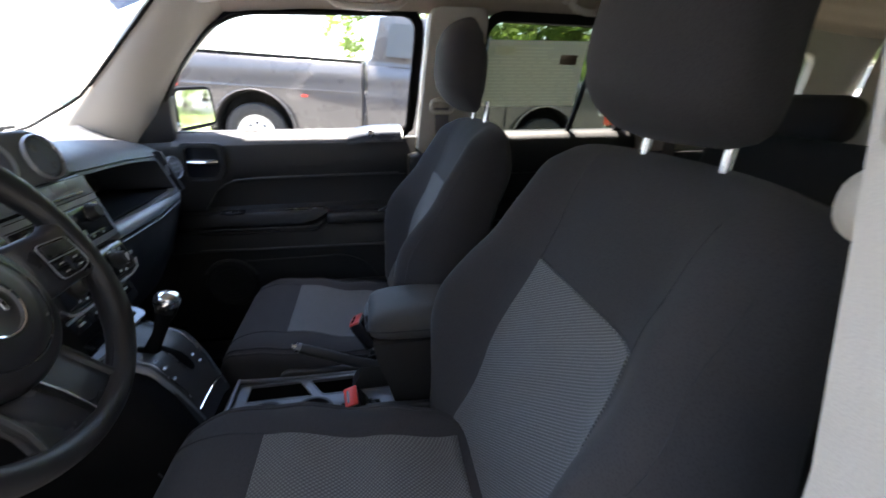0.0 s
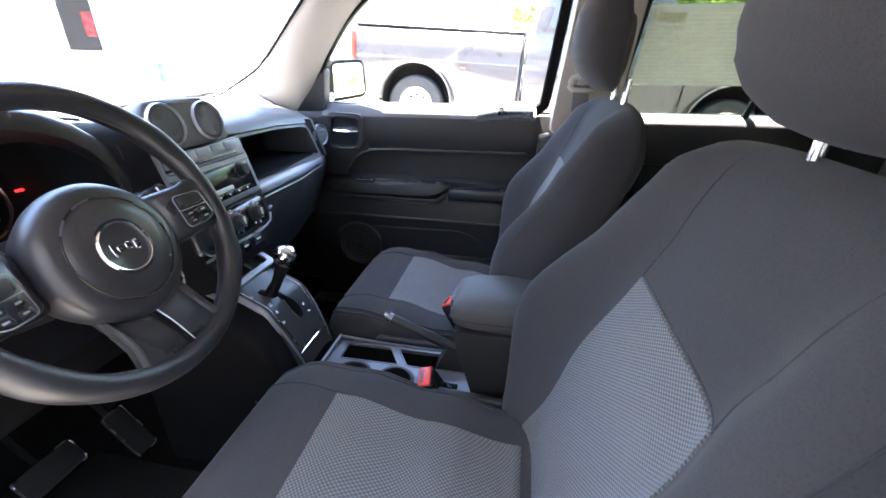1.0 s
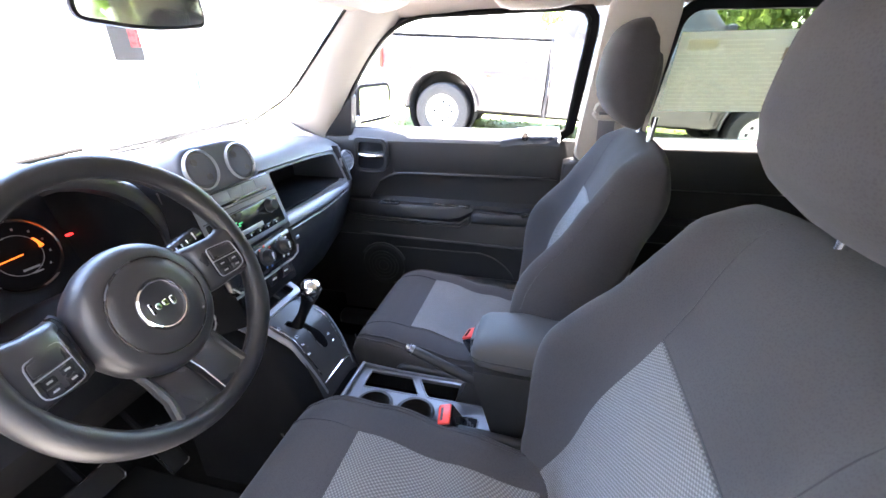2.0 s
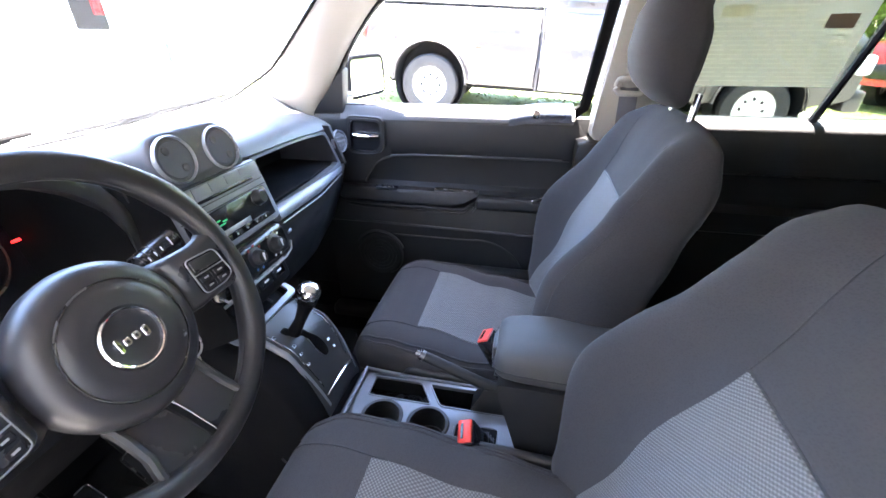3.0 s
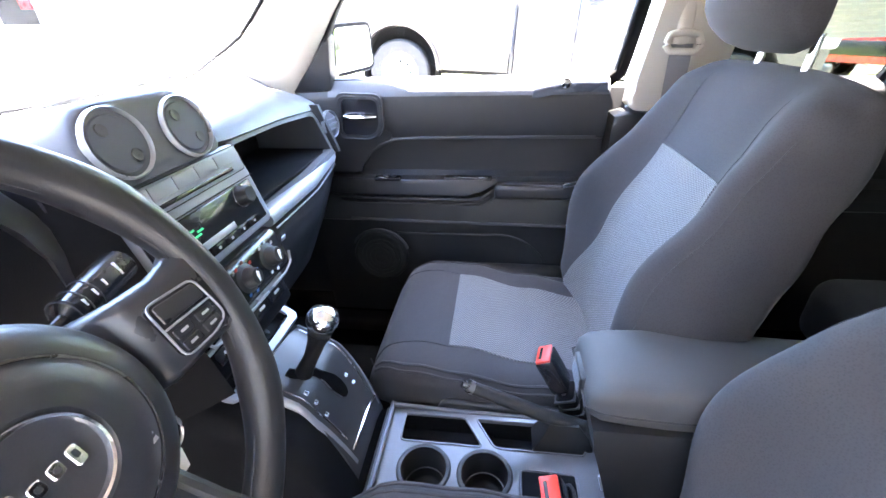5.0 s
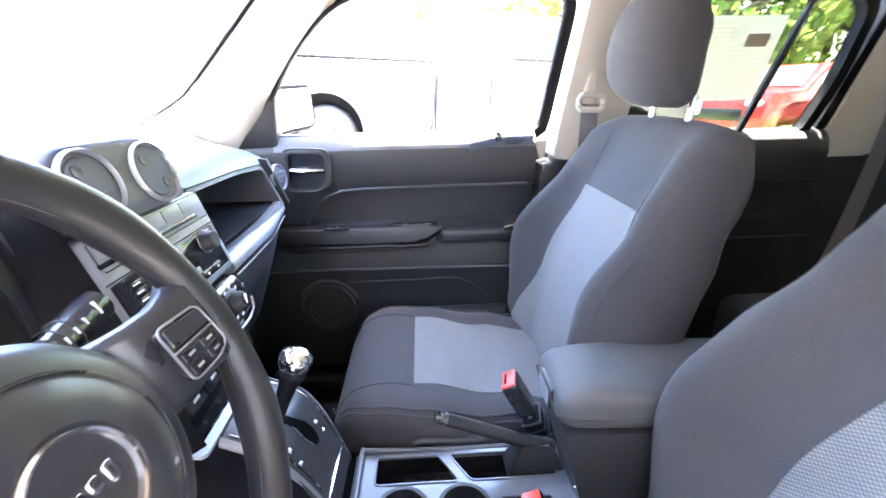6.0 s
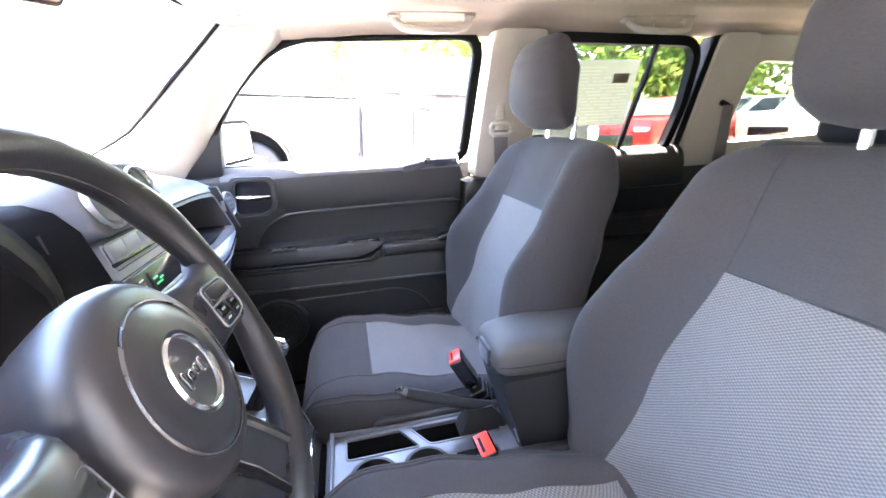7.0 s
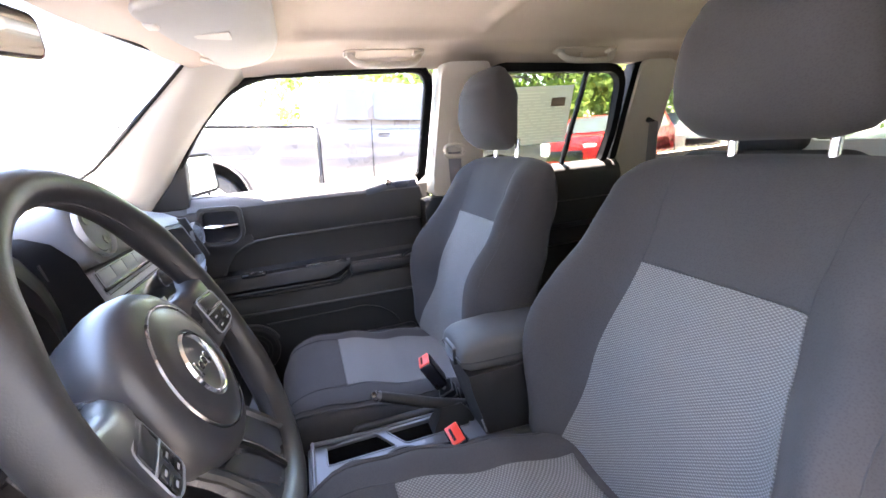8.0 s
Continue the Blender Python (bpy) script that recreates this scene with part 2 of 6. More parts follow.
def tube(pts, r, n=8, closed=False, bm=None, flat=1.0, up=(0, 0, 1)):
    """A rod along pts; flat: second radius as a share of the first."""
    pts = [Vector(p) for p in pts]
    rings = []
    for i, p in enumerate(pts):
        a = pts[i - 1] if (i or closed) else p
        b = pts[(i + 1) % len(pts)] if (i < len(pts) - 1 or closed) else p
        t = (b - a).normalized()
        s = t.cross(Vector(up))
        s = s.normalized() if s.length > 1e-4 else t.cross(Vector((0.3, 1, 0))).normalized()
        u = s.cross(t)
        k = r(i / (len(pts) - 1)) if callable(r) else r
        rings.append([p + k * (math.cos(q) * s + flat * math.sin(q) * u) for q in (2 * math.pi * j / n for j in range(n))])
    if closed:
        rings.append(rings[0])
        bm = loft(rings, False, bm)
        bmesh.ops.remove_doubles(bm, verts=bm.verts[:], dist=1e-6)
        return bm
    return loft(rings, True, bm)


def lathe(profile, m, n=32, bm=None, caps=False):
    """profile: (radius, height) pairs turned about m's z axis."""
    rings = [[m @ Vector((r * math.cos(2 * math.pi * j / n), r * math.sin(2 * math.pi * j / n), h)) for j in range(n)] for r, h in profile]
    return loft(rings, caps, bm)


def prism(outline, lo, hi, axis="y", bevel=0.0, bm=None, seg=2):
    """A closed outline swept along an axis; outline pairs are (x, z), (x, y) or (y, z)."""
    bm = bm or bmesh.new()

    def place(a, b, c):
        return {"y": (a, c, b), "z": (a, b, c), "x": (c, a, b)}[axis]
    r = [[bm.verts.new(place(a, b, c)) for a, b in outline] for c in (lo, hi)]
    n = len(outline)
    fs = [bm.faces.new(r[0]), bm.faces.new(r[1][::-1])]
    for i in range(n):
        j = (i + 1) % n
        fs.append(bm.faces.new((r[0][i], r[0][j], r[1][j], r[1][i])))
    if bevel:
        bmesh.ops.recalc_face_normals(bm, faces=fs)
        es = list({e for f in fs[:2] for e in f.edges})
        bmesh.ops.bevel(bm, geom=es, offset=bevel, segments=seg, profile=0.5, affect="EDGES")
    return bm


def rounded(pts, r, n=5):
    """A polygon with its corners rounded by r (one value, or one a corner)."""
    out = []
    k = len(pts)
    for i, p in enumerate(pts):
        rad = r[i] if isinstance(r, (list, tuple)) else r
        p, a, b = Vector(p), Vector(pts[i - 1]), Vector(pts[(i + 1) % k])
        da, db = (a - p), (b - p)
        l = min(rad, da.length * 0.49, db.length * 0.49)
        s, e = p + da.normalized() * l, p + db.normalized() * l
        for j in range(n + 1):
            t = j / n
            q = s * (1 - t) ** 2 + p * (2 * t * (1 - t)) + e * t * t
            out.append((q.x, q.y))
    return out


def sheet_with_hole(outer, inner, lo, hi, place):
    """A slab bounded by outer with an opening through it; both outlines have the same number of points."""
    bm = bmesh.new()
    n = len(outer)
    rows = [[bm.verts.new(place(a, b, c)) for a, b in o] for c in (lo, hi) for o in (outer, inner)]
    for a, b in ((0, 1), (2, 3), (0, 2), (1, 3)):
        for i in range(n):
            j = (i + 1) % n
            bm.faces.new((rows[a][i], rows[a][j], rows[b][j], rows[b][i]))
    return bm


def resample(pts, n):
    """n points evenly along a closed outline."""
    P = [Vector(p) for p in pts]
    seg = [(P[(i + 1) % len(P)] - P[i]).length for i in range(len(P))]
    total, out, i, acc = sum(seg), [], 0, 0.0
    for k in range(n):
        d = total * k / n
        while acc + seg[i] < d:
            acc += seg[i]
            i += 1
        out.append(tuple(P[i].lerp(P[(i + 1) % len(P)], (d - acc) / seg[i])))
    return out


def lerp(a, b, t):
    return a + (b - a) * t


def curve_at(table, x):
    """Piecewise smooth value from (x, value) pairs."""
    if x <= table[0][0]:
        return table[0][1]
    for (x0, v0), (x1, v1) in zip(table, table[1:]):
        if x <= x1:
            t = (x - x0) / (x1 - x0)
            t = t * t * (3 - 2 * t)
            return v0 + (v1 - v0) * t
    return table[-1][1]


def line_at(table, x):
    """Straight interpolation in (x, value) pairs."""
    return float(np.interp(x, [a for a, _ in table], [b for _, b in table]))


# ---- the car's shell ----
BELT, TOPW = 1.16, 1.535


def side_y(z):
    """Inner face of the car's side at a height: upright below the belt, leaning in above it."""
    return 0.735 if z <= BELT else lerp(0.735, 0.645, (z - BELT) / (TOPW - BELT))


def on_side(s, off=0.0):
    return lambda x, z, d: (x, s * (side_y(z) + off + d), z)


def glass_sheet(name, outline, place, material, parent):
    bm = bmesh.new()
    rows = [[bm.verts.new(place(a, b, c)) for a, b in outline] for c in (0.0, 0.004)]
    bm.faces.new(rows[0])
    bm.faces.new(rows[1][::-1])
    n = len(outline)
    for i in range(n):
        j = (i + 1) % n
        bm.faces.new((rows[0][i], rows[0][j], rows[1][j], rows[1][i]))
    ob = part(name, bm, material, parent, smooth=0)
    ob.visible_shadow = False
    return ob


def grown(outline, d):
    c = sum((Vector(p) for p in outline), Vector((0, 0))) / len(outline)
    out = []
    for i, p in enumerate(outline):
        a, b = Vector(outline[i - 1]), Vector(outline[(i + 1) % len(outline)])
        t = (b - a).normalized()
        nrm = Vector((t.y, -t.x))
        if nrm.dot(Vector(p) - c) < 0:
            nrm = -nrm
        out.append(tuple(Vector(p) + nrm * d))
    return out


FRONT_WIN = resample(rounded([(-0.840, 1.188), (-0.735, 1.372), (-0.570, 1.522), (-0.010, 1.528), (-0.048, 1.188)], [0.02, 0.25, 0.10, 0.05, 0.02], 6), 96)
REAR_WIN = resample(rounded([(0.185, 1.168), (0.225, 1.518), (0.775, 1.505), (0.775, 1.30), (0.745, 1.165)], [0.02, 0.05, 0.06, 0.05, 0.02], 6), 96)
QUART_WIN = resample(rounded([(1.02, 1.17), (1.05, 1.46), (1.50, 1.44), (1.52, 1.18)], 0.05, 6), 96)

floor = part("floor", rbox((0.25, 0, 0.33), (3.1, 1.46, 0.06), 0.01), CARPET)
tagged(floor, "black carpeted car floor under the seats", "floor", kind="structure")
firewall = part("wall_front", rbox((-1.30, 0, 0.70), (0.08, 1.46, 0.80), 0.02), CARPET)
tagged(firewall, "black carpeted bulkhead below the dashboard", "bulkhead", kind="structure")
for s in (1, -1):
    kp = part("kick_panel", rbox((-1.09, s * 0.755, 0.76), (0.46, 0.05, 0.84), 0.01), BLACK)
    tagged(kp, "black plastic kick panel at the side of the footwell", "kick panel", kind="structure")
    pp = part("door_post", rbox((-0.05, s * 0.775, 0.75), (0.10, 0.03, 0.82), 0.006), BLACK)
    tagged(pp, "black seal strip between the doors", "door post", kind="structure")
    pp = part("door_post", rbox((0.815, s * 0.77, 0.75), (0.10, 0.04, 0.82), 0.006), BLACK)
    tagged(pp, "black seal strip behind the rear door", "door post", kind="structure")
    sl = part("floor_side", rbox((0.35, s * 0.755, 0.40), (2.9, 0.06, 0.16), 0.01), CARPET)
    tagged(sl, "black carpeted inner sill of the car", "sill", kind="structure")


def roof_z(x, y):
    a = abs(y)
    z = curve_at([(0, 1.625), (0.38, 1.618), (0.52, 1.598), (0.60, 1.570), (0.66, 1.535)], a)
    # a pressed step round the raised middle field
    z -= 0.014 * (1 - curve_at([(0.0, 1.0), (0.455, 1.0), (0.485, 0.0)], a) * curve_at([(-0.435, 0.0), (-0.405, 1.0)], x)) * curve_at([(0.0, 1.0), (0.52, 1.0), (0.60, 0.0)], a)
    return z - curve_at([(-0.83, 0.055), (-0.74, 0.042), (-0.55, 0.012), (-0.3, 0.0), (1.0, 0.0), (1.8, 0.05)], x)


def screen_top(y):
    """Where the roof lining meets the bowed windscreen."""
    return -0.685 - 0.13 * max(-0.06, 1 - (y / 0.566) ** 2)


def build_roof():
    bm = bmesh.new()
    xs = [lerp(-0.74, 0.3, i / 60) for i in range(60)] + [lerp(0.3, 1.78, i / 40) for i in range(41)]
    ys = [lerp(-0.662, 0.662, j / 88) for j in range(89)]
    grids = []
    for up in (0.0, 0.05):
        rows = []
        for x in xs:
            row = []
            for y in ys:
                xx = x + (screen_top(y) + 0.74) * max(0.0, (0.1 - x) / 0.84)
                # two shallow pressed ribs across the liner
                rib = 0.011 * (math.exp(-((x - 0.12) / 0.024) ** 4) + math.exp(-((x - 0.75) / 0.03) ** 4)) * curve_at([(0.0, 1.0), (0.44, 1.0), (0.48, 0.0)], abs(y))
                row.append(bm.verts.new((xx, y, roof_z(xx, y) + up - rib)))
            rows.append(row)
        grids.append(rows)
    for g in grids:
        for i in range(100):
            for j in range(88):
                bm.faces.new((g[i][j], g[i + 1][j], g[i + 1][j + 1], g[i][j + 1]))
    a, b = grids
    for i in range(100):
        for j in (0, 88):
            bm.faces.new((a[i][j], a[i + 1][j], b[i + 1][j], b[i][j]))
    for j in range(88):
        for i in (0, 100):
            bm.faces.new((a[i][j], a[i][j + 1], b[i][j + 1], b[i][j]))
    return tagged(part("ceiling", bm, HEADLINER), "beige cloth headliner lining the car roof", "headliner", kind="structure")


build_roof()
skin = []
for x, dz in ((-0.86, -0.06), (-0.78, -0.03), (-0.6, 0.0), (0.4, 0.02), (1.3, 0.0), (1.82, -0.05)):
    arc = [(lerp(-0.705, 0.705, j / 24), 1.690 + dz - 0.10 * abs(lerp(-1, 1, j / 24)) ** 4) for j in range(25)]
    skin.append([(x, y, z + 0.025) for y, z in arc] + [(x, y, z) for y, z in reversed(arc)])
tagged(part("roof_panel", loft(skin), CARPAINT), "blue painted outer roof panel of the car", "roof", kind="structure")


def a_pillar(s):
    rings = []
    for i in range(13):
        t = i / 12
        p1 = Vector((-1.13, 0.684, 1.170)).lerp(Vector((-0.685, 0.566, 1.559)), t)
        p2 = Vector((-0.892, 0.718, 1.132)).lerp(Vector((-0.550, 0.650, 1.536)), t)
        p2.x -= 0.028 * math.sin(math.pi * t)
        p2.z += 0.012 * math.sin(math.pi * t)
        bow = Vector((0.012, -0.030, 0.012))
        ring = [p1 + Vector((-0.03, 0.06, 0.02)), p1]
        ring += [p1.lerp(p2, k) + bow * (4 * k * (1 - k)) for k in (0.15, 0.35, 0.6, 0.85)]
        ring += [p2, p2 + Vector((-0.01, 0.06, 0))]
        rings.append([Vector((p.x, s * p.y, p.z)) for p in ring])
    ob = part("a_pillar", loft(rings), BEIGE, smooth=60)
    edge = [Vector((-1.165, 0.605, 1.206)), Vector((-1.130, 0.636, 1.221)), Vector((-1.071, 0.628, 1.250)), Vector((-1.015, 0.629, 1.279)), Vector((-0.976, 0.631, 1.303))]
    edge += [Vector((-1.13, 0.684, 1.170)).lerp(Vector((-0.685, 0.566, 1.559)), t) + Vector((0.0, -0.004, 0.0)) for t in (0.44, 0.54, 0.65, 0.8, 0.92, 0.99)]
    part("edge_seal", tube([(p.x, s * p.y, p.z) for p in edge], 0.0042, 6), RUBBER, ob, "black rubber seal along the windscreen")
    return tagged(ob, "beige plastic trim on the windscreen pillar", "pillar", kind="structure")


for s in (1, -1):
    a_pillar(s)


def windscreen():
    th = thing("window_front", "clear curved car windscreen with a dark edge seal", "windscreen", (-0.95, 0, 1.2), kind="structure")
    lo = [Vector((-1.115 - 0.11 * (1 - (y / 0.70) ** 2), y, 1.165 + 0.01 * (1 - (y / 0.70) ** 2))) for y in (lerp(-0.70, 0.70, j / 24) for j in range(25))]
    hi = [Vector((screen_top(y) - 0.002, y, 1.558 + 0.012 * (1 - (y / 0.58) ** 2))) for y in (lerp(-0.58, 0.58, j / 24) for j in range(25))]
    rows = [[lo[j].lerp(hi[j], i / 8) + Vector((-0.012, 0, 0.012)) * (4 * (i / 8) * (1 - i / 8)) for j in range(25)] for i in range(9)]
    thick = [[p + Vector((-0.004, 0, 0.004)) for p in r] for r in rows]
    bm = loft(rows, False, closed=False)
    loft(thick, False, bm, closed=False)
    g = part("pane", bm, CLEAR, th)
    g.visible_shadow = False
    for s in (0, -1):
        edge = [r[s] + Vector((0.002, 0.004 if s == 0 else -0.004, -0.002)) for r in rows]
        part("seal", tube(edge, 0.0055, 6), RUBBER, th)
    part("seal", tube([p + Vector((0.004, 0, -0.004)) for p in hi], 0.005, 6), RUBBER, th)
    part("seal", tube([p + Vector((0.0, 0, 0.006)) for p in lo], 0.008, 6), RUBBER, th)


windscreen()


def pillar_block(name, outline, s, material, label, lo=-0.02, hi=0.05):
    place = on_side(s)
    pts = resample(outline, 60)
    bm = bmesh.new()
    rows = [[bm.verts.new(place(a, b, c)) for a, b in pts] for c in (lo, hi)]
    bm.faces.new(rows[0])
    bm.faces.new(rows[1][::-1])
    for i in range(60):
        j = (i + 1) % 60
        bm.faces.new((rows[0][i], rows[0][j], rows[1][j], rows[1][i]))
    bmesh.ops.bevel(bm, geom=[e for f in list(bm.faces)[:1] for e in f.edges], offset=0.012, segments=3, profile=0.5, affect="EDGES")
    return tagged(part(name, bm, material), label, "pillar", kind="structure")


for s in (1, -1):
    pillar_block("b_pillar", rounded([(-0.012 if s > 0 else -0.03, 1.11 if s > 0 else 0.95), (0.030, 1.545), (0.205, 1.545), (0.175, 1.11 if s > 0 else 0.95)], 0.015), s, BEIGE, "beige plastic upper trim on the door pillar", -0.055 if s > 0 else -0.050)
    pillar_block("b_pillar_lower", rounded([(-0.035, 0.36), (-0.045, 1.105 if s > 0 else 0.945), (0.215, 1.105 if s > 0 else 0.945), (0.20, 0.36)], 0.02), s, BLACK, "black plastic lower trim on the door pillar", -0.05)
    pillar_block("c_pillar", rounded([(0.815, 1.09), (0.865, 1.545), (1.03, 1.545), (1.00, 1.09)], 0.02), s, BEIGE, "beige plastic trim on the rear door pillar")

    pillar_block("door_seal", rounded([(0.788, 1.10), (0.838, 1.540), (0.900, 1.540), (0.860, 1.10)], 0.015), s, RUBBER, "black rubber door seal ahead of the rear pillar", -0.006, 0.048)
    # rear quarter wall with its window
    q = thing("wall_quarter", "beige rear quarter trim round a tinted side window", "wall", (1.3, s * 0.74, 0.9), kind="structure")
    outer = resample(rounded([(1.0, 1.09), (1.0, 1.54), (1.76, 1.53), (1.78, 1.09)], 0.01, 3), 96)
    part("trim", sheet_with_hole(outer, QUART_WIN, -0.01, 0.03, on_side(s)), BEIGE, q)
    glass_sheet("pane", grown(QUART_WIN, 0.006), on_side(s, 0.02), TINT, q)
    part("lower_panel", rbox((1.28, s * 0.745, 0.72), (1.0, 0.05, 0.74), 0.01), BLACK, q)

# tailgate end
tail = thing("wall_rear", "tailgate with a tinted rear window and beige trim", "wall", (1.8, 0, 0.9), kind="structure")
tg_out = resample(rounded([(-0.70, 1.08), (-0.63, 1.60), (0.63, 1.60), (0.70, 1.08)], 0.02, 4), 96)
tg_in = resample(rounded([(-0.57, 1.17), (-0.54, 1.47), (0.54, 1.47), (0.57, 1.17)], 0.05, 4), 96)
part("trim", sheet_with_hole(tg_out, tg_in, 1.76, 1.80, lambda a, b, c: (c, a, b)), BEIGE, tail)
part("lower_panel", rbox((1.79, 0, 0.72), (0.06, 1.46, 0.74), 0.02), BLACK, tail)
glass_sheet("pane", grown(tg_in, 0.006), lambda a, b, c: (1.785 + c, a, b), TINT, tail)


# ---- doors ----
def front_door():
    d = thing("door_1", "closed black car door with armrest, pocket and clear window", "car door", (-0.45, 0.74, 0.5), kind="structure")
    # outer skin and inner panel
    part("door_shell", rbox((-0.45, 0.795, 0.77), (0.80, 0.03, 0.76), 0.01), CARPAINT, d, "blue painted outer door skin")
    prof = [(0.775, 1.168), (0.768, 1.190), (0.735, 1.190), (0.721, 1.182), (0.698, 1.153), (0.694, 1.140), (0.693, 1.048), (0.697, 1.040), (0.712, 1.034), (0.716, 1.00),
            (0.716, 0.942), (0.700, 0.930), (0.700, 0.862), (0.694, 0.852), (0.692, 0.796), (0.690, 0.788), (0.700, 0.780), (0.702, 0.60), (0.706, 0.43), (0.775, 0.43)]
    rings = []
    for x in [lerp(-0.895, -0.058, i / 24) for i in range(25)]:
        rings.append([(x, y, z) for y, z in prof])
    part("panel", loft(rings), BLACK, d, smooth=30)
    cap = [(0.738, 1.1935), (0.722, 1.1865), (0.699, 1.159), (0.6945, 1.149), (0.699, 1.149), (0.724, 1.180), (0.738, 1.186)]
    part("sill_cap", loft([[(x, y, z) for y, z in cap] for x in (-0.80, -0.62, -0.44, -0.25, -0.060)]), DASH, d, "charcoal cap along the window sill", 30)
    # crease line of the padded insert; lighter vinyl paints in the light its edge catches
    line = [(-0.735, 0.706, 0.935), (-0.722, 0.702, 0.965), (-0.695, 0.697, 1.000), (-0.66, 0.693, 1.022), (-0.62, 0.692, 1.036), (-0.55, 0.692, 1.040), (-0.30, 0.692, 1.042), (-0.08, 0.692, 1.043)]
    part("crease_highlight", tube(line, 0.0045, 6), VINYL, d)
    part("panel_corner", prism(rounded([(-0.89, 0.94), (-0.89, 1.06), (-0.63, 1.06), (-0.63, 1.036), (-0.69, 1.005), (-0.735, 0.94)], 0.012), 0.692, 0.72, "y"), BLACK, d)
    # armrest with its pull cup and map pocket lip
    ring = []
    for x, yy in [(-0.835, 0.692), (-0.80, 0.676), (-0.74, 0.664), (-0.60, 0.658), (-0.42, 0.658), (-0.375, 0.661), (-0.335, 0.674)]:
        k = 0.0 if x < -0.40 else (x + 0.40) * 0.5
        ring.append([(x, yy + 0.008, 0.928), (x, yy, 0.918), (x, yy - 0.002, 0.885 + k), (x, yy + 0.012, 0.868 + k), (x, 0.705, 0.862 + k), (x, 0.712, 0.93)])
    part("armrest", loft(ring), BLACK, d, "black padded armrest")
    part("armrest_rear", rbox((-0.21, 0.688, 0.894), (0.26, 0.06, 0.040), 0.012), BLACK, d)
    part("pull_cup", rbox((-0.415, 0.684, 0.929), (0.135, 0.026, 0.008), 0.003), GLOSSBLK, d)
    part("pull_lip", tube([(-0.475, 0.674, 0.934), (-0.36, 0.674, 0.932)], 0.0022, 6), DARKCHROME, d)
    part("armrest_break", tube([(-0.350, 0.668, 0.862), (-0.338, 0.664, 0.880), (-0.322, 0.667, 0.905), (-0.318, 0.676, 0.916), (-0.20, 0.660, 0.917), (-0.09, 0.660, 0.918)], 0.0022, 6), VINYL, d)
    sw = part("window_switch", rbox((-0.645, 0.668, 0.931), (0.075, 0.026, 0.010), 0.003), GLOSSBLK, d)
    for i in range(3):
        part("rocker", rbox((-0.667 + 0.020 * i, 0.666, 0.939), (0.013, 0.012, 0.008), 0.003), BLACK, sw)
    for z, y in ((0.872, 0.663), (0.856, 0.672)):
        part("pocket_lip", tube([(-0.80, y + 0.012, z), (-0.74, y, z), (-0.38, y, z - 0.003), (-0.35, y + 0.01, z + 0.02)], 0.0045, 6), BLACK, d)
    part("lower_lip", tube([(-0.78, 0.688, 0.792), (-0.6, 0.685, 0.789), (-0.12, 0.685, 0.782)], 0.0045, 6), VINYL, d)
    part("pocket_edge", tube([(-0.33 + 0.16 * math.cos(a), 0.694, 0.60 + 0.145 * math.sin(a)) for a in [radians(lerp(20, 100, i / 10)) for i in range(11)]] + [(-0.52, 0.694, 0.742), (-0.64, 0.694, 0.742)], 0.0035, 6), BLACK, d)
    part("speaker_lip", tube([(-0.70 + 0.096 * math.cos(a), 0.694, 0.655 + 0.096 * math.sin(a)) for a in [radians(lerp(20, 150, i / 14)) for i in range(15)]], 0.0045, 6), VINYL, d)
    # lower map pocket and loudspeaker
    part("map_pocket", rbox((-0.33, 0.684, 0.56), (0.42, 0.05, 0.17), 0.02), BLACK, d)
    sp = part("speaker", lathe([(0.0, 0.006), (0.070, 0.006), (0.078, 0.010), (0.086, 0.008), (0.090, 0.0)], Matrix.Translation((-0.70, 0.700, 0.655)) @ Matrix.Rotation(radians(90), 4, "X"), 36), BLACK, d)
    for r in (0.02, 0.035, 0.05, 0.063):
        part("speaker_ring", tube([(-0.70 + r * math.cos(a), 0.692, 0.655 + r * math.sin(a)) for a in (2 * math.pi * i / 24 for i in range(24))], 0.0018, 4, True), BLACK, sp)
    # release lever in its recess
    hx, hz = -0.712, 1.098
    rec = sheet_with_hole(resample(rounded([(hx - 0.068, hz - 0.062), (hx - 0.060, hz + 0.065), (hx + 0.066, hz + 0.060), (hx + 0.066, hz - 0.034), (hx + 0.036, hz - 0.065)], 0.022), 48),
                          resample(rounded([(hx - 0.056, hz - 0.048), (hx - 0.047, hz + 0.050), (hx + 0.053, hz + 0.046), (hx + 0.053, hz - 0.026), (hx + 0.029, hz - 0.050)], 0.018), 48), 0.676, 0.694, lambda a, b, c: (a, c, b))
    hd = part("handle_bezel", rec, BLACK, d, "black surround of the release lever")
    part("handle_recess", prism(rounded([(hx - 0.056, hz - 0.048), (hx - 0.047, hz + 0.050), (hx + 0.053, hz + 0.046), (hx + 0.053, hz - 0.026), (hx + 0.029, hz - 0.050)], 0.018), 0.6895, 0.6925, "y"), GLOSSBLK, hd)
    part("bezel_bead", tube([(a, 0.6765, b) for a, b in resample(rounded([(hx - 0.062, hz - 0.055), (hx - 0.054, hz + 0.058), (hx + 0.060, hz + 0.053), (hx + 0.060, hz - 0.030), (hx + 0.033, hz - 0.058)], 0.024), 48)], 0.0022, 6, True), BLACK, hd)
    part("release_lever", tube([(hx - 0.046, 0.686, hz + 0.004), (hx - 0.02, 0.676, hz + 0.002), (hx + 0.02, 0.674, hz + 0.001), (hx + 0.048, 0.679, hz + 0.001)], lambda t: 0.0075 + 0.003 * math.sin(math.pi * t), 10, flat=0.8), CHROME, hd, "chrome release lever")
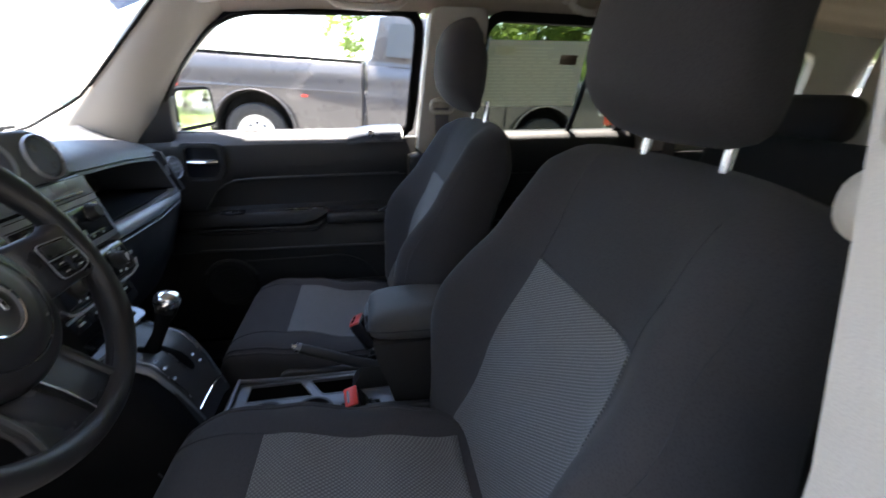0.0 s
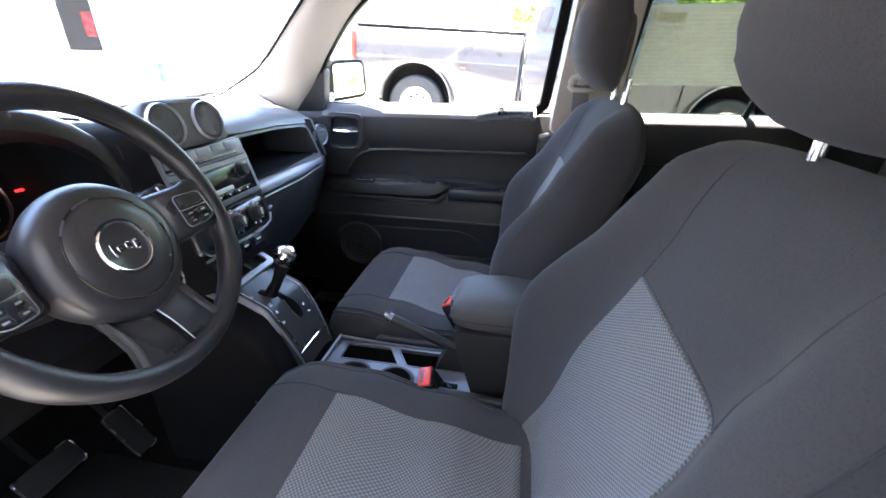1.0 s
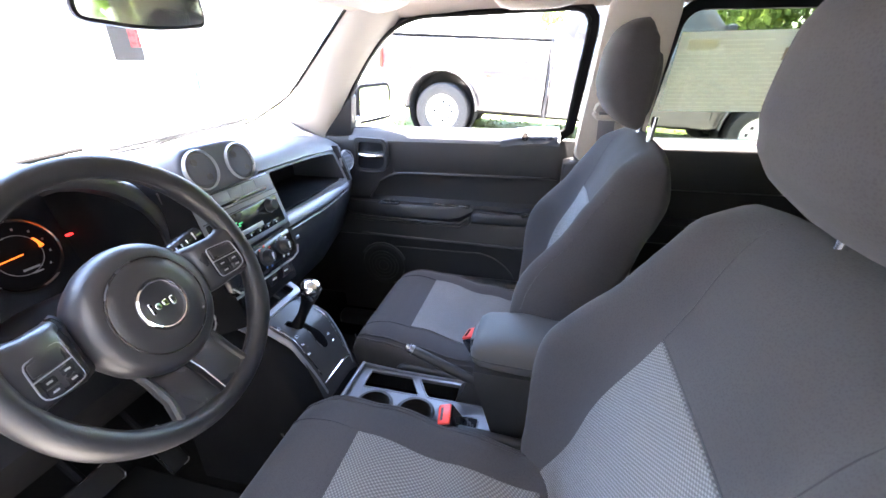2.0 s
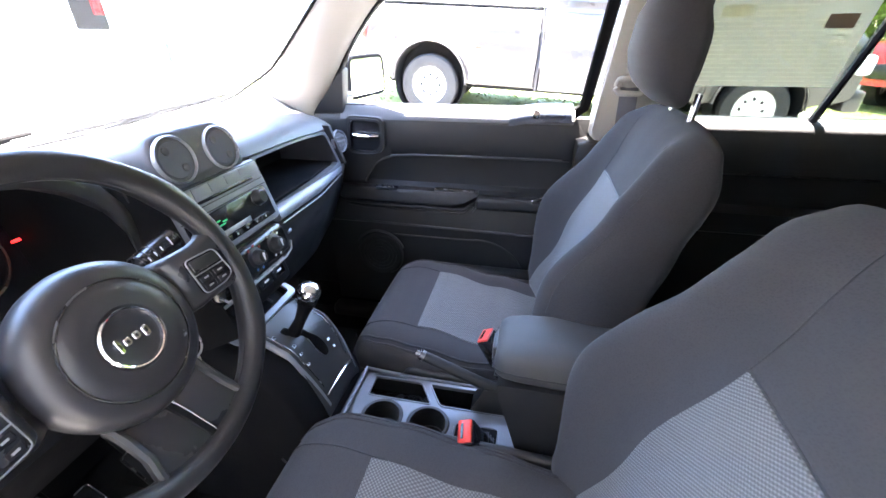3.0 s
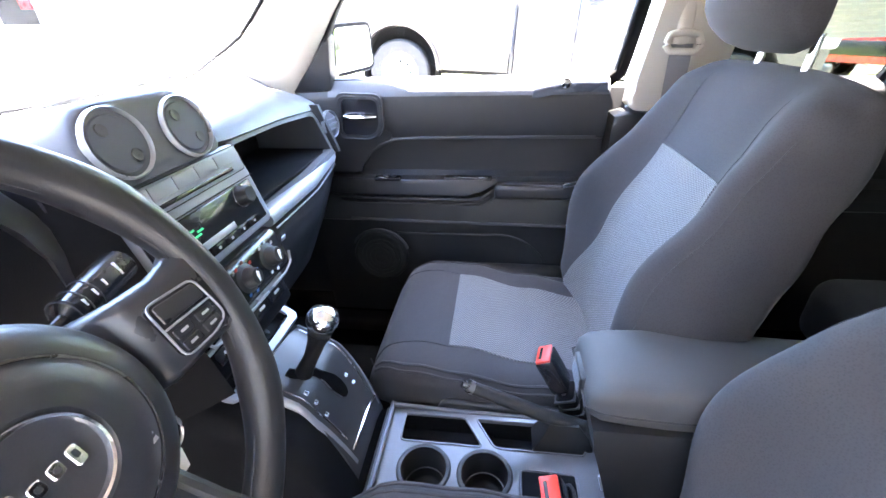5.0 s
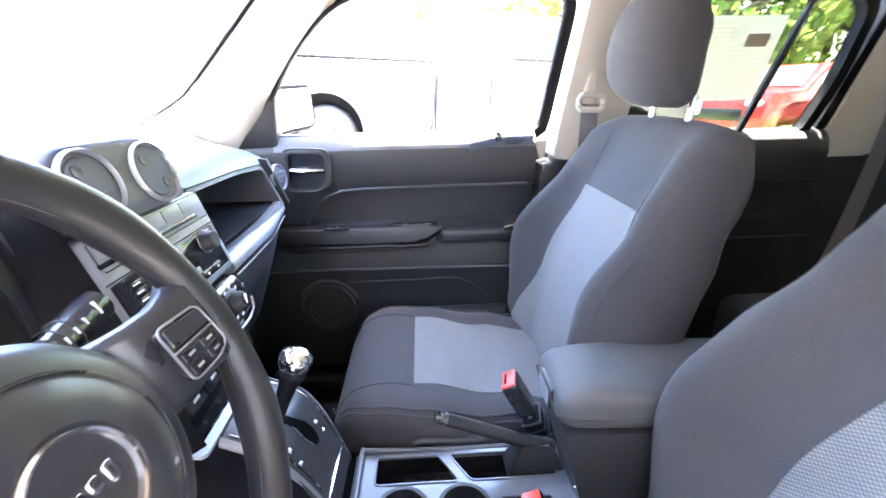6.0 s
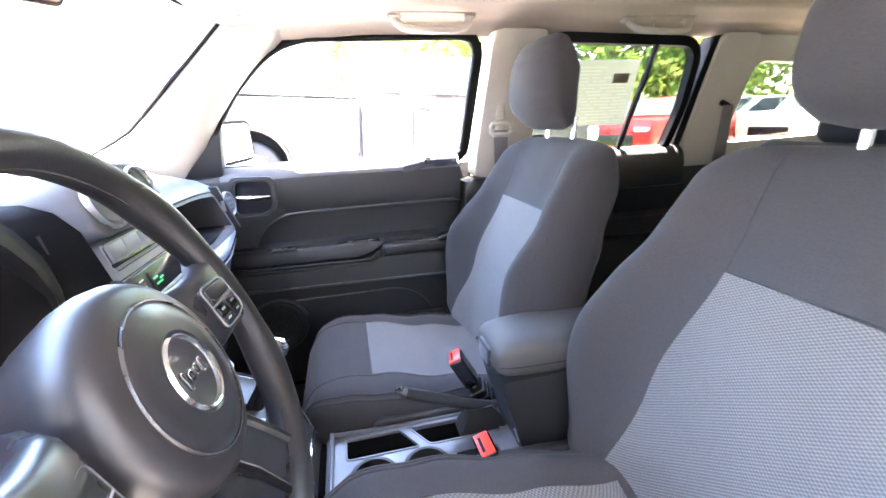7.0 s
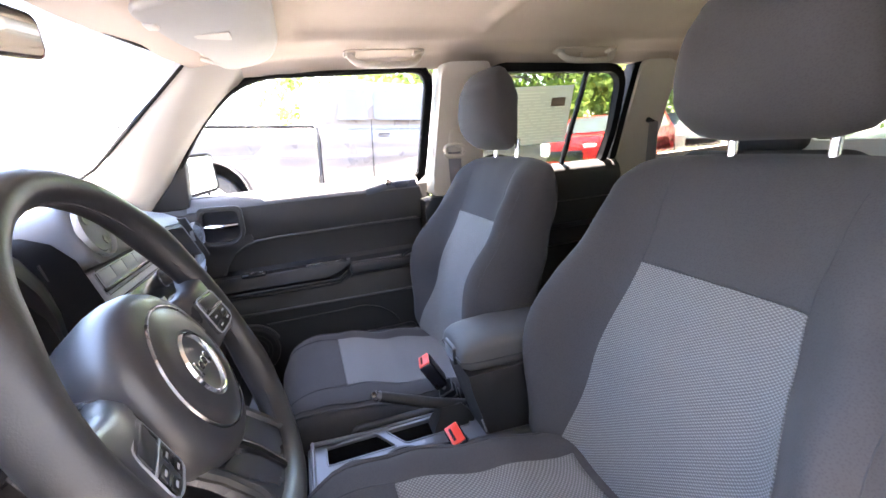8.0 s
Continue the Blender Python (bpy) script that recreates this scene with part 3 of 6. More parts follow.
    # lock button on a raised corner of the sill
    wedge = []
    for x, h in ((-0.250, -0.004), (-0.225, 0.001), (-0.195, 0.007), (-0.165, 0.011), (-0.120, 0.012), (-0.066, 0.012)):
        wedge.append([(x, y, z + h) for y, z in ((0.740, 1.178), (0.738, 1.192), (0.724, 1.190), (0.706, 1.172), (0.6935, 1.154), (0.6945, 1.143), (0.72, 1.140))])
    part("sill_corner", loft(wedge), BLUETRIM, d, "slate blue raised lock corner", 50)
    part("lock_knob", lathe([(0.0, 0.022), (0.009, 0.021), (0.014, 0.015), (0.015, 0.008), (0.012, 0.0)], Matrix.Translation((-0.170, 0.698, 1.170)) @ Matrix.Rotation(radians(50), 4, "X"), 16), CHROME, d)
    # window frame, seal, pane and the triangle that carries the mirror
    fo = grown(FRONT_WIN, 0.030)
    part("window_frame", sheet_with_hole(fo, FRONT_WIN, 0.003, 0.022, on_side(1)), DULL, d)
    part("window_seal", tube([on_side(1)(a, b, 0.0) for a, b in grown(FRONT_WIN, 0.003)], 0.006, 6, True), RUBBER, d)
    glass_sheet("pane", grown(FRONT_WIN, 0.008), on_side(1, 0.012), CLEAR, d)
    part("sail_panel", prism(rounded([(-0.90, 1.16), (-0.79, 1.165), (-0.775, 1.30), (-0.80, 1.30)], 0.008), 0.700, 0.745, "y", 0.004), BLACK, d)


front_door()


def rear_door(s):
    d = thing("door_2" if s > 0 else "door_3", "closed black rear car door with a tinted window", "car door", (0.5, s * 0.74, 0.5), kind="structure")
    part("door_shell", rbox((0.52, s * 0.795, 0.77), (0.62, 0.03, 0.76), 0.01), CARPAINT, d, "blue painted outer door skin")
    prof = [(0.775, 1.150), (0.768, 1.176), (0.735, 1.176), (0.722, 1.172), (0.708, 1.162), (0.696, 1.142), (0.688, 1.110), (0.692, 1.03), (0.710, 1.02), (0.712, 0.93), (0.66, 0.92), (0.66, 0.86), (0.70, 0.84), (0.705, 0.43), (0.775, 0.43)]
    part("panel", loft([[(x, s * y, z) for y, z in prof] for x in [lerp(0.22, 0.825, i / 12) for i in range(13)]]), BLACK, d, smooth=30)
    fo = grown(REAR_WIN, 0.029)
    part("window_frame", sheet_with_hole(fo, REAR_WIN, -0.014, 0.020, on_side(s)), DULL, d)
    glass_sheet("pane", grown(REAR_WIN, 0.008), on_side(s, 0.012), TINT, d)
    place = on_side(s)
    part("window_divider", tube([place(0.558, 1.165, -0.004), place(0.622, 1.512, -0.004)], 0.011, 8), GLOSSBLK, d)
    return d


for s in (1, -1):
    rear_door(s)
for s in (1, -1):
    rk = part("rocker_sill", rbox((-0.45, s * 0.74, 0.37), (0.95, 0.14, 0.07), 0.02), BLACK)
    tagged(rk, "black door sill strip beside the front seat", "door sill", kind="structure")

# ---- window sticker on the rear passenger glass ----
def sticker():
    st = thing("window_sticker", "cream printed price sheet stuck inside the rear window", "sticker", (0.39, 0.70, 1.26))
    place = on_side(1, -0.022)
    z0, z1 = 1.262, 1.466

    def slab(x0, x1, a, b, c, th):
        bm = bmesh.new()
        pts = [(x0, a), (x1, a), (x1 + 0.06 * (b - a), b), (x0 + 0.06 * (b - a), b)]
        rows = [[bm.verts.new(place(p, q, k)) for p, q in pts] for k in (c, c - th)]
        bm.faces.new(rows[0])
        bm.faces.new(rows[1][::-1])
        for i in range(4):
            j = (i + 1) % 4
            bm.faces.new((rows[0][i], rows[0][j], rows[1][j], rows[1][i]))
        return bm
    part("sheet", slab(0.212, 0.556, z0, z1, 0.012, 0.001), PAPER, st, smooth=0)
    rnd = random.Random(4)
    for i in range(17):
        z = z0 + 0.012 + i * 0.0105
        if i > 13:
            part("print_bar", slab(0.24 + 0.1 * rnd.random(), 0.42 + 0.03 * rnd.random(), z, z + 0.004, 0.0108, 0.0006), PAPERINK, st, smooth=0)
            continue
        x = 0.225
        while x < 0.53:
            w = rnd.uniform(0.03, 0.10)
            part("print_bar", slab(x, min(x + w, 0.545), z, z + 0.0035, 0.0108, 0.0006), PAPERINK, st, smooth=0)
            x += w + rnd.uniform(0.008, 0.02)
    part("print_block", slab(0.475, 0.535, 1.395, 1.425, 0.0105, 0.0006), PAPERBROWN, st, smooth=0)
    part("print_block", slab(0.245, 0.315, 1.425, 1.448, 0.0105, 0.0006), PAPERINK, st, smooth=0)


sticker()


# ---- front seats ----
SEAT_N = 3.2
LEAN_S, LEAN_C = math.sin(radians(15.5)), math.cos(radians(15.5))
BACK_W = [(0.0, 0.214), (0.15, 0.268), (0.38, 0.303), (0.62, 0.283), (0.78, 0.256), (0.90, 0.249), (1.0, 0.242)]
BACK_T = [(0.0, 0.133), (0.2, 0.110), (0.6, 0.110), (0.85, 0.106), (1.0, 0.080)]
BACK_B = [(0.0, 0.045), (0.15, 0.097), (0.48, 0.138), (0.75, 0.074), (0.92, 0.050), (1.0, 0.018)]
BACK_LEN = 0.667


def ins_w(s):
    """Half width of the backrest's middle column."""
    return curve_at([(0.0, 0.195), (0.40, 0.166), (0.745, 0.128), (0.86, 0.131), (1.0, 0.140)], s)


def back_point(w, d, s):
    """Backrest place from half width w, depth d behind its face line and share s of its height."""
    h = BACK_LEN * s
    h -= 0.024 * max(0.0, (s - 0.60) / 0.40) ** 1.5 * min(1.3, (abs(w) / 0.24)) ** 3.0
    bow = 0.022 * math.sin(math.pi * min(1, s / 0.8)) - 0.045 * max(0, s - 0.72) ** 1.3 * 2.0
    dd = d - bow
    return Vector((-0.105 + h * LEAN_S + dd * LEAN_C, w, 0.615 + h * LEAN_C - dd * LEAN_S))


def back_cap(s):
    """Shrinks the section into a round top edge."""
    return 1.0 if s < 0.86 else max(0.02, math.sqrt(max(0.0, 1 - ((s - 0.86) / 0.14) ** 2)))


def back_front(w, s):
    W, T = curve_at(BACK_W, s), curve_at(BACK_T, s) * back_cap(s)
    c = min(0.9999, abs(w) / W)
    sn = (1 - c ** SEAT_N) ** (1 / SEAT_N)
    mid = curve_at(BACK_T, s) / 2
    bump = curve_at(BACK_B, s) * math.exp(-((abs(w) - 0.854 * W) / 0.063) ** 2)
    return mid - T / 2 * sn - bump * sn


def ring_back(s, n=104):
    W, T, mid = curve_at(BACK_W, s), curve_at(BACK_T, s) * back_cap(s), curve_at(BACK_T, s) / 2
    if s > 0.86:
        W = W * (0.93 + 0.07 * back_cap(s))
    out = []
    for i in range(n):
        q = 2 * math.pi * i / n
        cx, sy = math.cos(q), math.sin(q)
        w = W * math.copysign(abs(cx) ** (2 / SEAT_N), cx)
        d = T / 2 * math.copysign(abs(sy) ** (2 / SEAT_N), sy)
        if sy < 0:
            d -= curve_at(BACK_B, s) * math.exp(-((abs(w) - 0.854 * W) / 0.063) ** 2) * abs(sy) ** (2 / SEAT_N)
        out.append(back_point(w, mid + d, s))
    return out


CUSH_W = [(-0.60, 0.165), (-0.56, 0.205), (-0.50, 0.228), (-0.35, 0.236), (-0.1, 0.225), (0.02, 0.20)]
CUSH_Z = [(-0.60, 0.700), (-0.55, 0.728), (-0.48, 0.735), (-0.40, 0.722), (-0.25, 0.684), (-0.10, 0.652), (0.02, 0.64)]


CUSH_BOTTOM = 0.585


def cush_cap(x):
    return 1.0 if x > -0.515 else max(0.05, math.sqrt(max(0.0, 1 - ((-0.515 - x) / 0.085) ** 2)))


def cush_half(x):
    return (curve_at(CUSH_Z, x) - CUSH_BOTTOM) / 2


def cush_bump(w, x, W):
    k = curve_at([(-0.57, 0.0), (-0.45, 0.002), (-0.33, 0.010), (-0.18, 0.026), (0.0, 0.035)], x)
    return k * math.exp(-((abs(w) - 0.82 * W) / 0.05) ** 2)


def cush_top(w, x):
    W = curve_at(CUSH_W, x)
    c = min(0.9999, abs(w) / W)
    sn = (1 - c ** 5.0) ** (1 / 5.0)
    mid = CUSH_BOTTOM + cush_half(x) - 0.02 * (1 - cush_cap(x))
    return Vector((x, w, mid + (cush_half(x) * cush_cap(x) + cush_bump(w, x, W)) * sn))


def ring_cush(x, n=96):
    W = curve_at(CUSH_W, x)
    hh = cush_half(x)
    out = []
    for i in range(n):
        q = 2 * math.pi * i / n
        cx, sy = math.cos(q), math.sin(q)
        w = W * math.copysign(abs(cx) ** (2 / 5.0), cx)
        k = math.copysign(abs(sy) ** (2 / 5.0), sy)
        z = CUSH_BOTTOM + hh - 0.02 * (1 - cush_cap(x)) + k * (hh * cush_cap(x) + (cush_bump(w, x, W) if sy > 0 else 0))
        out.append(Vector((x, w, z)))
    return out


def patch(f, us, vs, lift, nrm):
    """A thin raised panel over a surface f(u, v): its rim is turned down into the surface."""
    bm = bmesh.new()
    nu, nv = len(us), len(vs)
    g = []
    for i, v in enumerate(vs):
        row = []
        for j, u in enumerate(us):
            p = f(u, v)
            edge = i in (0, nv - 1) or j in (0, nu - 1)
            row.append(bm.verts.new(p + nrm * (-0.004 if edge else lift)))
        g.append(row)
    for i in range(nv - 1):
        for j in range(nu - 1):
            bm.faces.new((g[i][j], g[i][j + 1], g[i + 1][j + 1], g[i + 1][j]))
    return bm


def shifted(bm, v):
    bmesh.ops.translate(bm, verts=bm.verts[:], vec=v)
    return bm


def spaced(a, b, n, e=0.003):
    """Even steps with a close first and last one, for a crisp rim."""
    return [a, a + e] + [lerp(a + e, b - e, i / n) for i in range(1, n)] + [b - e, b]


def front_seat(cx, cy, label, push=0.0, lift=0.0, shell=0.0, top=0.7247, head=0.0, wide=1.0, post=0.0):
    """push, lift: how far the cushion is set forward of and above the backrest's place; shell: the backrest's shift across."""
    th = thing("car_seat", label, "car seat", (cx - 0.3, cy, 0.36), group="front seats")
    off = Vector((cx, cy, 0))

    low = Vector((-push, 0, lift))
    aside = Vector((0, shell, 0))

    def add(name, bm, m, parent=th, lab="", smooth=60, base=False):
        if base and wide != 1.0:
            bmesh.ops.scale(bm, vec=(1, wide, 1), verts=bm.verts[:])
        return part(name, shifted(bm, off + low if base else off), m, parent, lab, smooth)
    ss = [0.025 * i for i in range(35)] + [0.86, 0.89, 0.915, 0.94, 0.96, 0.975, 0.99, 1.0]
    back = add("backrest", shifted(loft([ring_back(s) for s in ss]), aside), CLOTH, th, "charcoal cloth backrest with side bolsters")
    fwd = Vector((-LEAN_C, 0, LEAN_S))

    def bf(u, s):
        w = u * ins_w(s) - shell
        return back_point(w, back_front(w, s), s) + aside
    add("back_insert", patch(bf, spaced(-1, 1, 26, 0.02), spaced(0.05, top, 36, 0.004), 0.0028, fwd), MESHCLOTH, back, "lighter grey mesh cloth centre panel")
    # stitched seams
    for u in (-1, 1):
        add("seam", tube([bf(u, s) + fwd * 0.0002 for s in [lerp(top, 0.985, i / 14) for i in range(15)]], 0.0011, 5), SEAM, back)
        add("seam", tube([back_point(u * 0.90 * curve_at(BACK_W, s), back_front(0.90 * curve_at(BACK_W, s), s), s) + aside for s in [lerp(0.06, 0.88, i / 24) for i in range(25)]], 0.0010, 5), SEAM, back)
    add("seam", tube([bf(lerp(-1.0, 1.0, i / 16), top + 0.001) for i in range(17)], 0.0011, 5), SEAM, back)
    cush = add("seat_cushion", loft([ring_cush(x) for x in [-0.60, -0.595, -0.588, -0.578, -0.565, -0.55, -0.53, -0.515, -0.49, -0.46, -0.42, -0.38, -0.36, -0.33, -0.305, -0.28, -0.25, -0.22, -0.19, -0.16, -0.13, -0.10, -0.07, -0.04, -0.01, 0.02]]), CLOTH, th, "charcoal cloth seat cushion with a rolled front", base=True)
    up = Vector((0, 0, 1))

    def cf(u, x):
        return cush_top(u * 0.141, x)
    add("cushion_insert", patch(cf, spaced(-1, 1, 20, 0.02), spaced(-0.425, -0.085, 24, 0.004), 0.0028, up), MESHCLOTH, cush, "lighter grey mesh cloth centre panel", base=True)
    for u in (-1, 1):
        # crease from the front roll straight back along the insert
        crease = [Vector((-0.597, u * 0.139, 0.672))] + [cush_top(u * 0.142, x) for x in [lerp(-0.592, -0.40, i / 20) for i in range(21)]]
        add("seam", tube(crease, 0.0018, 6), SEAM, cush, base=True)
        # two rolled rows of stitching over the side's upper edge
        for row in range(2):
            pts = [cush_top(u * curve_at(CUSH_W, x) * (0.885 + 0.055 * row), x) for x in [lerp(-0.575, -0.06, i / 26) for i in range(27)]]
            add("piping", tube(pts, 0.0030, 7), CLOTH, cush, base=True)
            add("seam", tube([p + Vector((0, u * 0.0030, 0.0006 - 0.0010 * row)) for p in pts], 0.0014, 5), SEAM, cush, base=True)
    # plastic side valance and seat base
    for u in (-1, 1):
        add("side_valance", prism(rounded([(-0.43, 0.475), (-0.455, 0.600), (-0.425, 0.676), (-0.20, 0.668), (-0.02, 0.655), (0.06, 0.56), (0.04, 0.455)], 0.022), u * 0.236 - 0.009, u * 0.236 + 0.009, "y", 0.006), BLACK, th, base=True)
    for w in (-0.17, 0.17):
        add("seat_rail", rbox((-0.27, w, 0.385), (0.52, 0.05, 0.05), 0.008), STEEL, th, base=False)
    add("seat_base", rbox((-0.27, 0, 0.455), (0.46, 0.36, 0.12), 0.03), BLACK, th, base=True)
    # head restraint: padded front, slimmer rear shell, two chrome posts
    hx, hz0, hz1 = 0.050 + head, 1.264, 1.477
    rings, n = [], 48
    for i in range(25):
        t = i / 24
        z = lerp(hz0, hz1, t)
        e = max(0.0, 1 - abs(2 * t - 1) ** (3.4 if t > 0.5 else 6.0)) ** (1 / (2.6 if t > 0.5 else 2.2))
        Wd = curve_at([(0.0, 0.122), (0.25, 0.129), (0.55, 0.125), (1.0, 0.098)], t) * (0.60 + 0.40 * e)
        xf = hx - 0.050 + 0.08 * (z - 1.36) + curve_at([(0.0, 0.078), (0.05, 0.056), (0.12, 0.036), (0.20, 0.020), (0.30, 0.008), (0.45, 0.0), (0.72, 0.002), (0.88, 0.012), (0.96, 0.028), (1.0, 0.046)], t)
        xb = hx + 0.048 + 0.12 * (z - 1.36) - curve_at([(0.0, 0.010), (0.10, 0.0), (0.60, 0.0), (0.80, 0.010), (0.93, 0.026), (1.0, 0.044)], t)
        cxx, Td = (xf + xb) / 2, max(0.004, (xb - xf) / 2)
        r = []
        for k in range(n):
            q = 2 * math.pi * k / n
            c, sn = math.cos(q), math.sin(q)
            w = Wd * math.copysign(abs(c) ** (2 / 3.7), c)
            d = Td * math.copysign(abs(sn) ** (2 / 3.7), sn)
            d += 0.016 * abs(w / Wd) ** 2.2
            r.append(Vector((cxx + d, w, z)))
        rings.append(r)
    hr = add("head_restraint", loft(rings), CLOTH, th, "charcoal cloth head restraint")
    rear = []
    for i in range(13):
        t = i / 12
        e = max(0.0, 1 - abs(2 * t - 1) ** 3.0) ** (1 / 2.4)
        z = lerp(hz0 + 0.012, hz1 - 0.055, t)
        rear.append([Vector((hx + (z - hz0) * 0.10 + 0.030 + 0.030 * (0.2 + 0.8 * e) * math.copysign(abs(math.sin(q)) ** 0.7, math.sin(q)), 0.100 * (0.6 + 0.4 * e) * math.copysign(abs(math.cos(q)) ** 0.6, math.cos(q)), z)) for q in (2 * math.pi * k / 28 for k in range(28))])
    add("rear_shell", loft(rear), CLOTH, hr, "charcoal rear half of the head restraint")
    for w in (-0.066, 0.066):
        add("post", tube([(hx + 0.044 + post, w, 1.19), (hx + 0.052 + post, w, 1.29)], 0.0065, 12), CHROME, th, "chrome head restraint post")
        add("post_sleeve", lathe([(0.006, 0.000), (0.0095, -0.001), (0.011, -0.004), (0.0115, -0.014)], Matrix.Translation((hx + 0.048 + post, w, 1.232)) @ Matrix.Rotation(radians(10), 4, "Y"), 18), GLOSSBLK, th)
    return th


SEAT_P = (0.0, 0.352)
SEAT_D = (0.062, -0.345)
passenger_seat = front_seat(*SEAT_P, "charcoal cloth passenger car seat with grey mesh centre panels", post=0.020)
driver_seat = front_seat(*SEAT_D, "charcoal cloth driver's car seat with grey mesh centre panels", 0.025, 0.050, 0.022, 0.711, 0.020, 1.065)
# recline catch beside the passenger seat
rc = part("recline_handle", tube([(-0.16, 0.632, 0.925), (-0.135, 0.640, 0.932), (-0.115, 0.645, 0.935)], 0.006, 8), CHROME)
rc.parent = passenger_seat
rc.matrix_parent_inverse = Matrix.Translation(-Vector(passenger_seat["base"]))


# ---- rear bench ----
def rear_bench():
    th = thing("rear_bench", "charcoal cloth rear bench seat behind the front seats", "car seat", (0.85, 0, 0.36))
    part("seat_cushion", rbox((0.78, 0, 0.60), (0.52, 1.26, 0.20), 0.06, 5), CLOTH, th)
    rot = Matrix.Rotation(radians(14), 3, "Y")
    for y, w in ((-0.33, 0.58), (0.33, 0.62)):
        b = part("backrest", rbox((1.08, y, 0.90), (0.14, w, 0.56), 0.05, 5, rot), CLOTH, th)
        part("head_restraint", rbox((1.155, y, 1.235), (0.10, 0.26, 0.13), 0.04, 5, rot), CLOTH, b)
        for k in (-0.05, 0.05):
            part("post", tube([(1.14, y + k, 1.13), (1.15, y + k, 1.20)], 0.006, 8), CHROME, b)


rear_bench()


# ---- dashboard ----
def dash_profile(y):
    """Rear lip and crown of the dash top at a width."""
    lip_z = line_at([(-0.72, 1.17), (-0.10, 1.19), (0.10, 1.186), (0.16, 1.181), (0.36, 1.172), (0.54, 1.1545), (0.60, 1.148), (0.72, 1.12)], y)
    lip_x = line_at([(-0.72, -0.97), (-0.165, -0.97), (-0.135, -0.80), (0.10, -0.756), (0.14, -0.7515), (0.36, -0.7665), (0.60, -0.793), (0.66, -0.815), (0.72, -0.86)], y)
    return lip_x, lip_z


def dashboard():
    th = thing("dashboard", "charcoal plastic dashboard with round vents, radio and open shelf", "dashboard", (-0.9, 0, 0.7))
    rings = []
    for i in range(97):
        y = lerp(-0.725, 0.725, i / 96)
        lx, lz = dash_profile(y)
        r = [(-1.23, y, 1.05), (-1.23, y, 1.175), (-1.12, y, 1.205), (min(-1.02, lx - 0.12), y, max(1.222, lz + 0.03)), (min(-0.93, lx - 0.105), y, lz + 0.042), (lx - 0.09, y, lz + 0.034), (lx - 0.04, y, lz + 0.020), (lx - 0.010, y, lz + 0.004), (lx, y, lz - 0.012), (lx - 0.012, y, lz - 0.022), (min(-0.95, lx - 0.03), y, lz - 0.026), (min(-1.0, lx - 0.06), y, 1.05)]
        rings.append(r)
    part("top_pad", loft(rings), DASH, th, "charcoal grained top pad", 50)
    # seam line of the raised centre cap
    part("cap_line", tube([(-0.80, -0.155, 1.236), (-0.90, -0.175, 1.243), (-0.96, -0.12, 1.240), (-0.98, 0.0, 1.236), (-0.99, 0.10, 1.232)], 0.0025, 5), SEAM, th)
    # centre pod with two round vents, on a face that leans back
    tilt = Matrix.Rotation(radians(-16), 4, "Y")      # face's normal points to the rear and up

    def face(y, up, out):
        """A place on the centre face: width, height along it, and distance proud of it."""
        n = Vector((math.cos(radians(16)), 0, math.sin(radians(16))))
        u = Vector((-math.sin(radians(16)), 0, math.cos(radians(16))))
        return Vector((-0.738, 0, 1.140)) + u * up + n * out + Vector((0, y, 0))

    def facebox(y, up, out, wy, wu, th_, bevel=0.004, seg=2):
        return rbox(face(y, up, out), (th_, wy, wu), bevel, seg, tilt.to_3x3())
    pod = []
    for k, (o, g) in enumerate(((-0.10, 1.0), (-0.02, 1.0), (0.004, 1.0), (0.014, 0.985), (0.019, 0.95), (0.020, 0.90))):
        out = rounded([(-0.101 * g, 0.029), (-0.094 * g, 0.122 * g), (0.092 * g, 0.118 * g), (0.103 * g, 0.027)], [0.020, 0.040, 0.040, 0.020], 6)
        pod.append([face(a + 0.003, b, o) for a, b in out])
    podo = part("vent_pod", loft(pod), POD, th, "charcoal pod that carries the two centre vents", 45)
    frm = tilt @ Matrix.Rotation(radians(90), 4, "Y")
    for y, u in ((-0.050, 0.073), (0.056, 0.068)):
        m = Matrix.Translation(face(y, u, 0.019)) @ frm
        v = part("round_vent", lathe([(0.0, 0.004), (0.0300, 0.003), (0.0316, 0.001), (0.0322, -0.006)], m, 40), VENT, podo, "charcoal disc of a round air vent")
        part("vent_ring", lathe([(0.0364, -0.002), (0.0369, 0.006), (0.0380, 0.0074), (0.0394, 0.0055), (0.0404, -0.002)], m, 48), SILVER, v, "thin chrome vent ring")
        part("vent_gap", lathe([(0.0315, -0.005), (0.0372, -0.0005)], m, 40), GLOSSBLK, v)
        for a in (35, 215):
            q = m @ Vector((0.020 * math.cos(radians(a)), 0.020 * math.sin(radians(a)), 0.0033))
            part("thumb_dimple", lathe([(0.0, 0.0006), (0.0045, 0.0010), (0.0066, 0.0016), (0.0074, -0.001)], Matrix.Translation(q) @ frm, 18), DASH, v)
    # radio fascia
    rad = part("fascia", facebox(0.0295, -0.040, -0.020, 0.249, 0.134, 0.05, 0.012, 3), FASCIA, th, "slate fascia round the radio")
    part("disc_slot_panel", facebox(0.0270, 0.005, 0.006, 0.228, 0.036, 0.004, 0.0015), FASCIA, rad)
    part("panel_gap", tube([face(a, b, 0.0075) for a, b in resample(rounded([(-0.087, -0.014), (-0.087, 0.023), (0.141, 0.023), (0.141, -0.014)], 0.004, 3), 60)], 0.0008, 4, True), SEAM, rad)
    for i in range(5):
        part("mode_button", facebox(-0.064 + 0.042 * i, 0.011, 0.0085, 0.0405, 0.018, 0.003, 0.001), FASCIA, rad)
